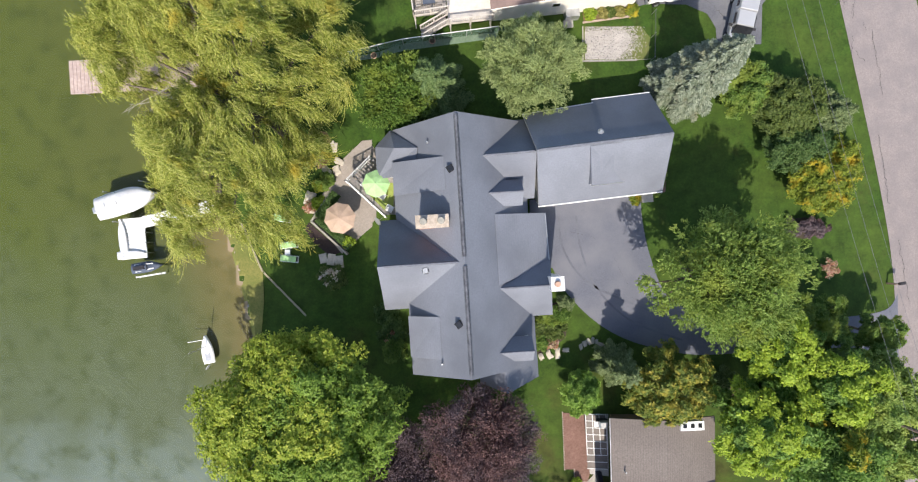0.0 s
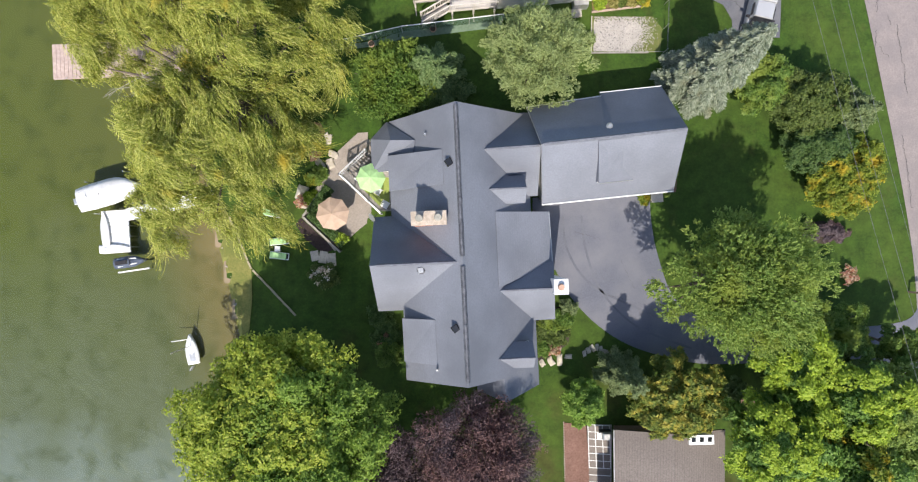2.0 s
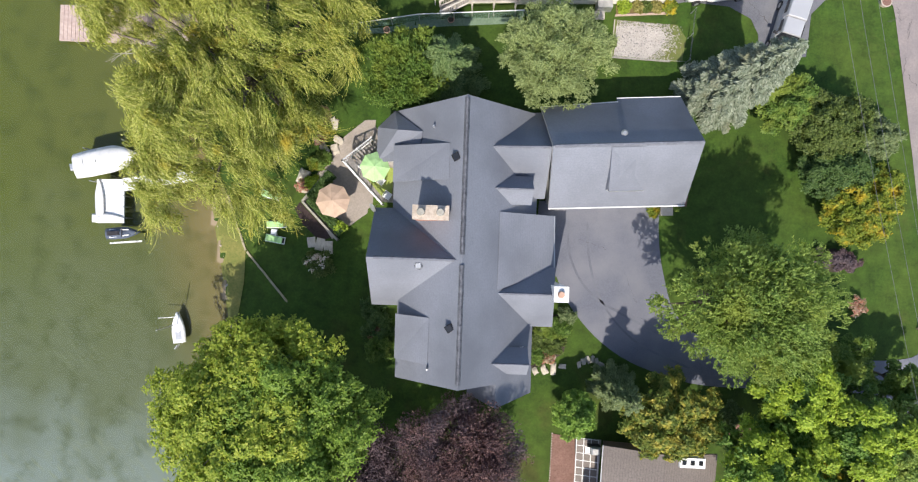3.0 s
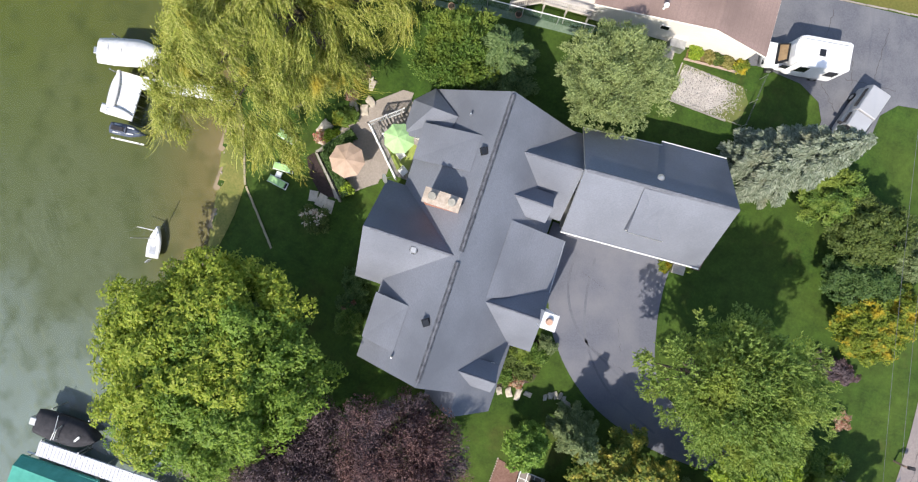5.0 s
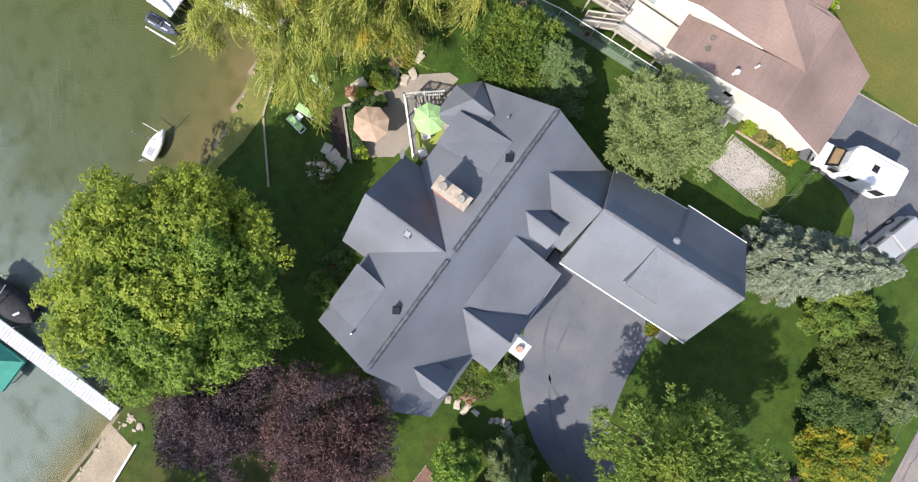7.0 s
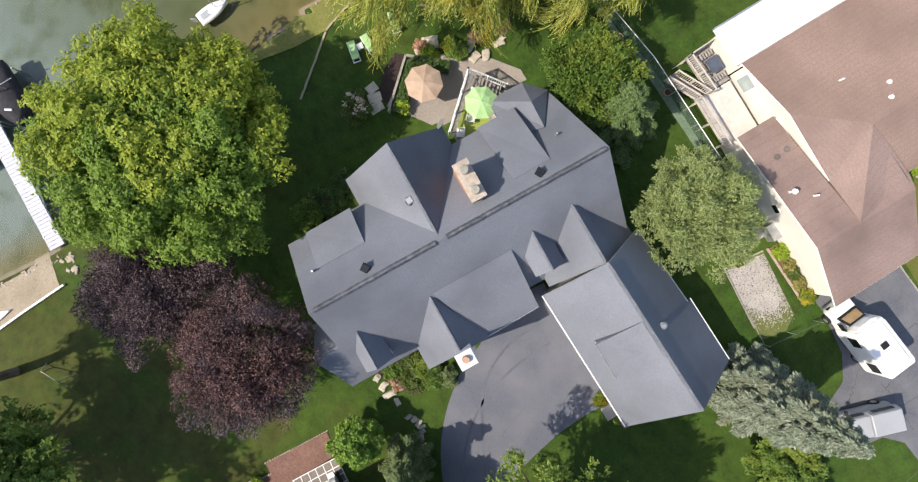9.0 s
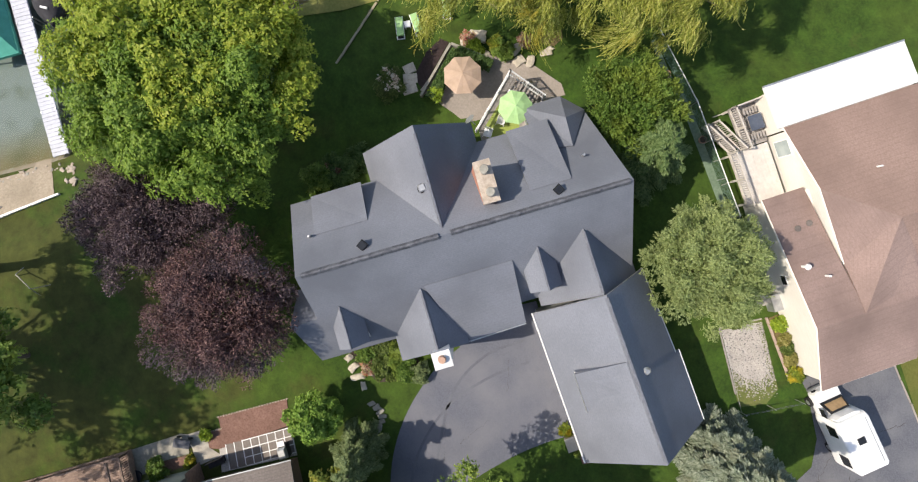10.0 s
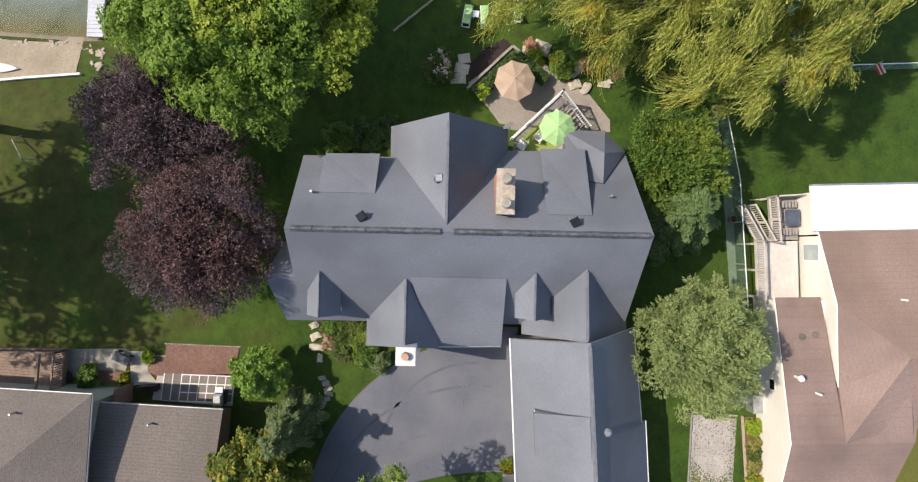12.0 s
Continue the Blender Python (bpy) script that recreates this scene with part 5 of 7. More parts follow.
for i, (x, y, r, leaf, label) in enumerate(((-5.6, -7.4, 1.3, DEEP_LEAF, "dark green shrub under the west eave"), (-6.3, -6.0, 1.0, DEEP_LEAF, "low green shrub by the house wall"), (-5.4, -9.0, 1.1, GREEN_LEAF, "green shrub by the house corner"), (-6.0, -7.9, 0.6, FLOWER, "reddish flowers under the west eave"), (6.4, -7.1, 0.95, OLIVE_LEAF, "olive perennials beside the house"), (7.4, -6.4, 1.1, GREEN_LEAF, "green perennials beside the house"), (7.9, -7.6, 1.0, OLIVE_LEAF, "olive-green perennials by the drive"), (8.6, -6.2, 0.9, GREEN_LEAF, "green shrub by the drive"), (6.6, -8.5, 0.9, GREEN_LEAF, "leafy perennials behind boulders"), (7.6, -8.5, 0.6, FLOWER, "pale flowers behind boulders"), (8.9, -5.2, 0.7, SAGE_LEAF, "sage-green perennial by the drive"), (16.6, 8.2, 0.5, FLOWER, "red flowers at the garage end"), (16.4, 4.4, 0.55, GREEN_LEAF, "green perennial at the garage corner"), (17.0, 5.2, 0.6, GREEN_LEAF, "low green shrub at the garage end"), (14.9, 3.5, 0.4, OCHRE_LEAF, "yellow flowers beside the stone post"))):
    clump(x, y, r, 1.0 if r > 0.6 else 0.7, leaf, int(2600 * r * r + 900), label, 100 + i)
drape("flower_bed", [(5.7, -5.9), (9.0, -4.9), (9.3, -6.2), (9.0, -8.2), (7.2, -9.4), (5.5, -9.8)], SOIL, "dark soil bed with perennials beside the house", "flower bed", 0.045)
drape("mulch_bed", [(16.0, 4.0), (17.6, 4.2), (17.8, 6.8), (17.3, 10.0), (16.0, 10.4)], MULCH, "red mulch bed at the garage end", "flower bed", 0.04)
drape("mulch_bed", [(28.0, 1.8), (29.6, 2.0), (30.6, 1.4), (30.7, 0.5), (29.6, 0.1), (28.2, 0.4)], SOIL, "dark mulch under the purple shrub", "flower bed", 0.04)
broadleaf("barberry_shrub", "low dark purple-brown shrub beside the yellowing one", 29.5, 1.05, 1.2, 1.9, 0.85, PURPLE_LEAF, 12000, 0.07, 14, 61, 0.06, low=0.05, lobe=0.35)
broadleaf("twiggy_shrub", "small brown half-bare shrub on the lawn", 31.4, -2.3, 0.9, 0.8, 0.9, FLOWER, 1300, 0.07, 8, 62, 0.05, low=0.05, lobe=0.4)
broadleaf("shrub", "small blue-green shrub in the shade by the drive", 21.9, -11.4, 1.8, 1.0, 0.9, FIR_LEAF, 6000, 0.08, 10, 63, 0.06, low=0.05, lobe=0.35)
drape("bare_earth", [(22.6, -12.5), (24.6, -12.3), (24.4, -13.6), (22.4, -13.6)], MULCH, "brown bare earth in the shade of the trees", "bare ground", 0.03)
drape("bare_earth", [(-13.4, 8.3), (-12.3, 8.0), (-11.4, 8.3), (-11.1, 9.0), (-11.5, 9.7), (-12.7, 9.9), (-13.5, 9.2)], EARTH, "worn sandy earth under the willow", "bare ground", 0.03)
post = thing("stone_post", "pale stone pillar at the garage corner", "pillar", pose(15.75, 3.75, 0, 0, 0, 6))
part("pillar", box(0, 0, -0.1, 0.75, 0.75, 0.9), STONE, post)
part("pillar_cap", box(0, 0, 0.8, 0.92, 0.92, 0.12), CONCRETE, post)

# deck with rail and steps
DZ = 0.75
deck = thing("deck", "raised grey deck with white rails and steps to the patio", "deck")
deck_poly = [(-6.25, 2.35), (-9.35, 5.2), (-8.98, 5.62), (-8.1, 4.85), (-6.55, 6.65), (-5.3, 6.2), (-5.2, 2.4)]
part("deck_frame", prism(deck_poly, DZ - 0.2, DZ - 0.04), GREYWOOD, deck)
a, b = Vector((-6.25, 2.35)), Vector((-9.35, 5.2))
d = (b - a).normalized()
nrm = Vector((d.y, -d.x)) * -1
for i in range(17):
    off = 0.09 + 0.2 * i
    k = max(0.15, 1.0 - i / 24)
    mid = a + (b - a) * (0.5 * k) - nrm * off
    if inside(*mid, deck_poly):
        part("deck_board", box(*mid, DZ - 0.04, (b - a).length * k, 0.185, 0.04, math.degrees(math.atan2(d.y, d.x))), GREYWOOD, deck)
part("rug", prism([(-6.25, 2.75), (-8.0, 4.5), (-7.0, 5.3), (-5.5, 5.0), (-5.5, 2.75)], DZ + 0.004, DZ + 0.02), LIMEMAT, deck, "lime green outdoor rug")


def railing(parent, pts, gap=0.14, high=0.95, mat=None, thick=0.045, step_posts=1.6):
    """Top and bottom rail, posts and balusters along a line."""
    mat = mat or WHITE
    bal = finish("baluster", box(0, 0, 0, 0.035, 0.035, high - 0.1), mat)
    for a, b in zip(pts, pts[1:]):
        a, b = Vector(a), Vector(b)
        for z in (high, 0.1):
            w = thick if z == high else 0.05
            up = Vector((0, 0, z))
            q = (b - a).normalized()
            s = Vector((-q.y, q.x, 0)).normalized() * w
            h = Vector((0, 0, 0.04))
            part("rail", hexa(bmesh.new(), [a + up - s - h, a + up + s - h, a + up + s + h, a + up - s + h], [b + up - s - h, b + up + s - h, b + up + s + h, b + up - s + h]), mat, parent)
        n = max(1, round((b - a).length / step_posts))
        for i in range(n + 1):
            p = a + (b - a) * (i / n)
            part("post", box(p.x, p.y, p.z - 0.1, 0.11, 0.11, high + 0.16), mat, parent)
        m = int((b - a).length / gap)
        for i in range(1, m):
            p = a + (b - a) * (i / m)
            ob = new("baluster", bal)
            ob.parent = parent
            ob.matrix_basis = pose(p.x, p.y, p.z + 0.05)


railing(deck, [(-6.1, 2.15, DZ), (-9.35, 5.15, DZ)], gap=0.17)
down = Vector((0.68, 0.733))
for i in range(8):
    p = Vector((-8.52, 5.26)) + down * (0.16 + 0.28 * i)
    part("step", box(p.x, p.y, DZ - 0.19 * (i + 1), 0.2, 1.12, 0.05, 47), GREYWOOD, deck)
railing(deck, [(-9.35, 5.15, DZ), (-7.6, 7.35, DZ - 1.5)], gap=0.17)
railing(deck, [(-8.05, 4.8, DZ), (-6.6, 6.4, DZ - 1.4)], gap=0.2)
for x, y in ((-9.2, 5.1), (-7.6, 6.9), (-6.4, 2.7), (-5.4, 6.0)):
    part("deck_post", box(x, y, -1.3, 0.14, 0.14, DZ + 1.1), GREYWOOD, deck)


def umbrella(x, y, z, high, r, mat, label, sides=8, turn=10):
    ob = thing("patio_umbrella", label, "umbrella", pose(x, y, z, 0, 0, turn))
    part("pole", rod((0, 0, 0), (0, 0, high), 0.025), METAL, ob)
    part("base", rod((0, 0, 0), (0, 0, 0.08), 0.26, 0.22, 16), METAL, ob)
    bm = bmesh.new()
    apex = bm.verts.new((0, 0, high))
    rings = []
    for k, (f, dz) in enumerate(((0.5, 0.17), (1.0, 0.46))):
        rings.append([])
        for i in range(sides * 2):
            a = i * math.pi / sides
            rr = r * f * (1.0 if i % 2 == 0 else math.cos(math.pi / sides) * 0.985)
            rings[-1].append(bm.verts.new((math.cos(a) * rr, math.sin(a) * rr, high - dz - (0.0 if i % 2 == 0 else 0.03 * f))))
    n = sides * 2
    for i in range(n):
        bm.faces.new((apex, rings[0][i], rings[0][(i + 1) % n]))
        bm.faces.new((rings[0][i], rings[1][i], rings[1][(i + 1) % n], rings[0][(i + 1) % n]))
    canopy = part("canopy", bm, mat, ob)
    solid = canopy.modifiers.new("thickness", "SOLIDIFY")
    solid.thickness = 0.012
    for i in range(sides):
        a = i * math.tau / sides
        part("rib", tube([(0, 0, high - 0.05), (math.cos(a) * r * 0.5, math.sin(a) * r * 0.5, high - 0.21), (math.cos(a) * r, math.sin(a) * r, high - 0.5)], 0.012, n=4), METAL, ob)
    part("finial", rod((0, 0, high), (0, 0, high + 0.09), 0.04, 0.015), mat, ob)
    return ob


umbrella(-9.95, 2.1, PZ, 2.35, 1.34, TAN, "tan eight-sided patio umbrella over the paved patio", turn=12)
umbrella(-6.65, 4.75, DZ, 2.5, 1.12, LIME, "lime green umbrella over the deck", turn=0)


def garden_chair(x, y, z, turn, frame_mat, label):
    ob = thing("garden_chair", label, "chair", pose(x, y, z, 0, 0, turn), "deck chairs")
    for sx in (-0.26, 0.26):
        part("leg", rod((sx, -0.25, 0), (sx, -0.25, 0.42), 0.02), frame_mat, ob)
        part("leg", rod((sx, 0.28, 0), (sx, 0.25, 0.9), 0.02), frame_mat, ob)
        part("armrest", rod((sx, -0.25, 0.62), (sx, 0.26, 0.64), 0.022), frame_mat, ob)
    part("seat", box(0, 0, 0.4, 0.5, 0.52, 0.04), frame_mat, ob)
    for i in range(5):
        part("back_slat", box(-0.2 + 0.1 * i, 0.27, 0.45, 0.05, 0.025, 0.5), frame_mat, ob)
    return ob


garden_chair(-6.35, 3.9, DZ + 0.02, 150, WHITE, "white slatted garden chair on the deck")
garden_chair(-5.75, 2.85, DZ + 0.02, 60, WHITE, "white garden chair in the deck corner")
dish = thing("satellite_dish", "grey satellite dish on the gable eave", "satellite dish", pose(-6.2, 2.05, 2.55, 0, 0, 160))
part("arm", rod((0, 0, 0), (0.1, 0.3, 0.55), 0.03), METAL, dish)
part("dish", rod((0.1, 0.3, 0.55), (0.16, 0.4, 0.62), 0.1, 0.36, 16), METAL, dish)


def lounger(x, y, turn):
    ob = thing("sun_lounger", "lime green sun lounger with a white frame on the lawn", "sun lounger", at_land(x, y, 0.02, turn) @ Matrix.Diagonal((0.86, 0.84, 1.0, 1.0)), "lawn loungers")
    part("frame", box(0, 0, 0.26, 0.68, 1.9, 0.07), WHITE, ob, "white frame")
    for sx in (-0.28, 0.28):
        for sy in (-0.8, 0.5):
            part("leg", box(sx, sy, 0, 0.05, 0.05, 0.28), WHITE, ob)
    part("mattress", box(0, 0.3, 0.33, 0.58, 1.25, 0.06, bevel=0.02), LIME, ob, "lime cushion")
    part("backrest", hexa(bmesh.new(), [(-0.29, -0.3, 0.34), (0.29, -0.3, 0.34), (0.29, -0.85, 0.72), (-0.29, -0.85, 0.72)], [(-0.29, -0.27, 0.4), (0.29, -0.27, 0.4), (0.29, -0.82, 0.78), (-0.29, -0.82, 0.78)]), LIME, ob, "raised lime backrest")
    part("mesh_back", box(0, -0.78, 0.3, 0.5, 0.2, 0.05), BLACK, ob)
    return ob


lounger(-14.8, -1.32, 84), lounger(-14.8, -0.12, 96), lounger(-15.45, 2.2, 80)
table = thing("side_table", "small white side table between loungers", "table", at_land(-14.93, -0.74))
part("tabletop", box(0, 0, 0.4, 0.45, 0.45, 0.05, bevel=0.01), WHITE, table)
for sx in (-0.17, 0.17):
    for sy in (-0.17, 0.17):
        part("leg", box(sx, sy, 0, 0.04, 0.04, 0.4), WHITE, table)

# edging wall and shore stones
EDGE = surface("tan_edging_stone", (0.28, 0.245, 0.165), (0.43, 0.375, 0.26), fine=5.0, wide=0.9)
edging = thing("edging_wall", "low pale stone edging between lawn and shore grass", "edging")
for a, b in (((-19.2, 1.9), (-17.3, -2.5)), ((-17.2, -2.55), (-13.45, -6.3)), ((-16.0, 4.4), (-14.7, 5.8))):
    a, b = Vector(a), Vector(b)
    n = int((b - a).length / 0.7)
    for i in range(n):
        p = a + (b - a) * ((i + 0.5) / n)
        part("edging_stone", box(p.x, p.y, land(p.x, p.y) - 0.1, 0.74, 0.15, 0.2, math.degrees(math.atan2(b.y - a.y, b.x - a.x)) + (i % 3 - 1) * 2), EDGE, edging)
STRAW = surface("straw_grass", (0.13, 0.14, 0.034), (0.24, 0.215, 0.068), fine=6.0, wide=0.5, bump=0.5, wide_mix=0.5, tint=(0.08, 0.12, 0.022))
strip = [(shore_x(y) - 0.3, y) for y in (-9.5, -7, -4, -1.5, 1, 4)] + [(-20.3, 4), (-19.1, 1.7), (-17.3, -2.5), (-17.2, -5.0), (-17.6, -9.5)]
drape("shore_grass", strip, STRAW, "dry yellowish grass strip along the shore", "grass", 0.07, 0.4)
rng_s = random.Random(9)
for i in range(46):
    y = -9.6 + i * 0.28 + rng_s.uniform(-0.1, 0.1)
    rock(shore_x(y) + rng_s.uniform(-0.12, 0.12), y, rng_s.uniform(0.16, 0.36), 300 + i, "grey shore stone at the water line", STONE if i % 3 else FLAG, "shore stones", -0.06)


# ---- docks and boats ----
def dock(name, label, a, b, wide, mat, z=-1.35, board=0.3, posts=4):
    ob = thing(name, label, "dock")
    a, b = Vector(a), Vector(b)
    d = (b - a).normalized()
    ang = math.degrees(math.atan2(d.y, d.x))
    n = int((b - a).length / board)
    mesh = finish("board", box(0, 0, 0, (b - a).length / n - 0.02, wide, 0.05), mat)
    for i in range(n):
        p = a + (b - a) * ((i + 0.5) / n)
        o = new("board", mesh)
        o.parent = ob
        o.matrix_basis = pose(p.x, p.y, z, 0, 0, ang)
    side = Vector((-d.y, d.x)) * (wide / 2 - 0.06)
    for s in (-1, 1):
        p, q = a + side * s, b + side * s
        part("stringer", rod((p.x, p.y, z - 0.08), (q.x, q.y, z - 0.08), 0.06, n=4), mat, ob)
        for i in range(posts):
            r = p + (q - p) * ((i + 0.5) / posts)
            part("dock_post", rod((r.x, r.y, -3.6), (r.x, r.y, z + 0.1), 0.05), METAL, ob)
    return ob


dock("dock", "white dock arm reaching from the shore under the willow", (-20.4, 3.65), (-27.6, 1.95), 1.0, WHITE)
dock("dock", "white dock platform with two boards lying on it", (-28.65, 2.3), (-28.35, -1.25), 2.2, WHITE)
dock("wooden_dock", "weathered grey wooden dock behind the willow", (-33.9, 14.6), (-22.6, 15.2), 2.9, surface("dock_planks", (0.36, 0.27, 0.24), (0.52, 0.41, 0.37), fine=4.0, wide=1.2), board=0.32, posts=5)
dock("dock", "long pale dock with ribbed decking by the beach", (-11.5, -26.85), (-24.6, -27.45), 1.15, surface("pale_decking", (0.50, 0.51, 0.57), (0.62, 0.63, 0.69), fine=4.0, wide=0.8), board=0.28, posts=6)


def loft(sections, material, name, parent, label=""):
    """A hull or cover from cross rings."""
    bm = bmesh.new()
    rings = [[bm.verts.new(p) for p in s] for s in sections]
    n = len(rings[0])
    for a, b in zip(rings, rings[1:]):
        for i in range(n):
            bm.faces.new((a[i], a[(i + 1) % n], b[(i + 1) % n], b[i]))
    bm.faces.new(rings[0][::-1]), bm.faces.new(rings[-1])
    ob = part(name, bm, material, parent, label)
    ob.data.polygons.foreach_set("use_smooth", [True] * len(ob.data.polygons))
    return ob


def hull(name, parent, mat, length, beam, high, label="", bow=0.55, crown=0.25, z=0.0):
    secs = []
    for k in range(13):
        f = k / 12
        w = beam / 2 * (1 - max(0, (f - bow) / (1 - bow)) ** 2.2) * (0.9 + 0.1 * min(1, f * 4))
        w = max(w, 0.03)
        x = (f - 0.5) * length
        top = high * (1 + 0.12 * f)
        ridge = top + crown * (1 - abs(f - 0.45) * 1.6)
        secs.append([(x, -w, z + top * 0.85), (x, -w * 0.75, z), (x, 0, z - 0.12), (x, w * 0.75, z), (x, w, z + top * 0.85), (x, w * 0.6, z + (top + ridge) / 2), (x, 0, z + max(ridge, top * 0.9)), (x, -w * 0.6, z + (top + ridge) / 2)])
    return loft(secs, mat, name, parent, label)


BOAT_WHITE = surface("worn_white_gelcoat", (0.56, 0.56, 0.57), (0.70, 0.70, 0.70), fine=2.0, wide=1.2, rough=0.45, bump=0.05, wide_mix=0.4)
boat = thing("motor_boat", "motor boat under a white cover on a lift", "boat", pose(-28.75, 3.75, -1.45, 0, 0, 17))
hull("boat_cover", boat, BOAT_WHITE, 5.1, 2.15, 0.9, "white canvas cover", crown=0.35)
part("windscreen_frame", tube([(0.1, -0.85, 0.95), (0.5, 0, 1.2), (0.1, 0.85, 0.95)], 0.03), METAL, boat)
for sy in (-0.62, 0.62):
    part("cover_seam", tube([(-2.3, sy * 0.95, 0.98), (0.0, sy, 1.1), (1.2, sy * 0.75, 1.06)], 0.018, n=5), METAL, boat)
part("cover_seam", tube([(-1.7, -0.9, 0.86), (-1.6, 0, 1.19), (-1.7, 0.9, 0.86)], 0.018, n=5), METAL, boat)
part("engine", box(-2.65, 0, 0.2, 0.45, 0.5, 0.7, bevel=0.05), METAL, boat)
part("strap", tube([(-0.6, -1.0, 0.86), (-0.5, 0, 1.27), (-0.6, 1.0, 0.86)], 0.025), BLACK, boat)
for sx in (-1.6, 1.6):
    for sy in (-1.35, 1.35):
        part("lift_post", rod((sx, sy, -1.9), (sx, sy, 0.75), 0.05), METAL, boat)
for i, (x, y, turn, ln) in enumerate(((-29.3, 0.75, 97, 3.0), (-28.55, -0.85, 6, 2.4))):
    b2 = thing("paddle_board", "white paddle board lying on the dock platform", "paddle board", pose(x, y, -1.22, 0, 0, turn), "paddle boards")
    hull("board_body", b2, BOAT_WHITE, ln, 0.75, 0.1, bow=0.4, crown=0.03)
    part("deck_pad", box(-0.3, 0, 0.09, 0.9, 0.3, 0.03), METAL, b2)
ski = thing("jet_ski", "navy jet ski under a cover on a small lift", "jet ski", pose(-27.2, -1.95, -1.5, 0, 0, 9))
hull("ski_body", ski, NAVY, 2.5, 0.95, 0.5, "navy cover", crown=0.35)
for sy in (-0.3, 0.3):
    part("stripe", hexa(bmesh.new(), [(-0.9, sy - 0.05, 0.52), (-0.9, sy + 0.05, 0.52), (0.75, sy * 0.7 + 0.04, 0.66), (0.75, sy * 0.7 - 0.04, 0.66)], [(-0.9, sy - 0.05, 0.6), (-0.9, sy + 0.05, 0.6), (0.75, sy * 0.7 + 0.04, 0.74), (0.75, sy * 0.7 - 0.04, 0.74)]), WHITE, ski, "white stripe")
part("handlebar", rod((0.25, -0.35, 0.85), (0.25, 0.35, 0.85), 0.03), BLACK, ski)
part("seat", box(-0.45, 0, 0.62, 1.0, 0.34, 0.3, bevel=0.08), BLACK, ski)
part("lift_rail", box(0, -0.75, -0.1, 2.6, 0.12, 0.1), WHITE, ski)
for sx in (-1.0, 1.0):
    part("lift_post", rod((sx, -0.75, -1.8), (sx, -0.75, 0.2), 0.04), METAL, ski)
sail = thing("sail_dinghy", "small white sailing dinghy moored in the shallows", "boat", pose(-22.2, -9.25, -1.82, 0, 0, 101))
hull("dinghy_hull", sail, WHITE, 2.5, 1.1, 0.35, crown=0.02, bow=0.3)
part("cockpit", box(-0.45, 0, 0.3, 1.1, 0.5, 0.08), METAL, sail, "grey open cockpit")
part("mast", rod((0.3, 0, 0.2), (0.3, 0, 3.4), 0.035), METAL, sail)
part("boom", rod((0.9, 0.0, 0.5), (0.95, 1.4, 0.55), 0.03), METAL, sail)
part("rudder", box(-1.55, 0.25, 0.0, 0.4, 0.06, 0.5, -40), METAL, sail)
dark_boat = thing("motor_boat", "motor boat under a black cover on a lift", "boat", pose(-22.95, -25.35, -2.0, 0, 0, 3))
hull("boat_cover", dark_boat, BLACK, 5.0, 2.15, 0.85, "black canvas cover", crown=0.45)
part("engine", box(-2.6, 0, 0.3, 0.5, 0.6, 0.7, bevel=0.05), METAL, dark_boat)
part("strap", tube([(-0.9, -1.0, 0.9), (-0.5, 0, 1.4), (-0.9, 1.0, 0.9)], 0.03), WHITE, dark_boat)
part("tow_bar", tube([(-0.2, -0.5, 1.2), (-0.2, -0.4, 1.7), (-0.2, 0.4, 1.7), (-0.2, 0.5, 1.2)], 0.04), METAL, dark_boat)
part("nose_patch", box(1.2, -0.1, 1.13, 0.5, 0.14, 0.1, 60), WHITE, dark_boat)
for sx in (-1.6, 1.4):
    for sy in (-1.3, 1.3):
        part("lift_post", rod((sx, sy, -1.9), (sx, sy, 0.8), 0.05), METAL, dark_boat)
canopy = thing("boat_canopy", "teal canvas boat-lift canopy on posts beside the dock", "boat canopy", pose(-22.05, -29.55, -3.25, 0, 0, 3))
bm = bmesh.new()
hexa(bm, [(-3.4, -1.35, 2.1), (2.9, -1.35, 2.1), (2.9, 1.35, 2.1), (-3.4, 1.35, 2.1)], [(-3.3, -0.9, 2.75), (1.6, -0.75, 2.8), (1.6, 0.75, 2.8), (-3.3, 0.9, 2.75)])
part("canopy_cloth", bm, TEAL, canopy)
part("canopy_skirt", prism([(-3.42, -1.38), (2.93, -1.38), (2.93, 1.38), (-3.42, 1.38)], 1.85, 2.12), TEAL, canopy)
part("lift_beam", rod((-3.2, 1.6, 1.75), (2.9, 1.6, 1.75), 0.07, n=4), METAL, canopy)
for sx in (-3.0, 2.5):
    for sy in (-1.3, 1.3):
        part("canopy_post", rod((sx, sy, 0.2), (sx, sy, 2.1), 0.05), METAL, canopy)

# beach to the south
drape("beach", [(shore_x(y) - 0.3, y) for y in (-44, -38, -34, -31, -28.0)] + [(-8.75, -27.7), (-8.3, -31), (-7.7, -34), (-6.6, -38), (-5, -44)], SAND, "pale sandy beach with driftwood and stones", "beach", 0.03)
timber = thing("timber_edge", "white-painted timber beach edge against the lawn", "edging")
for a, b in (((-8.75, -27.3), (-8.2, -31.0)), ((-8.2, -31.0), (-7.6, -34.5))):
    part("plank", box((a[0] + b[0]) / 2, (a[1] + b[1]) / 2, land(-8.3, -31) - 0.1, 0.14, math.dist(a, b), 0.3, math.degrees(math.atan2(b[1] - a[1], b[0] - a[0])) + 90), WHITE, timber)
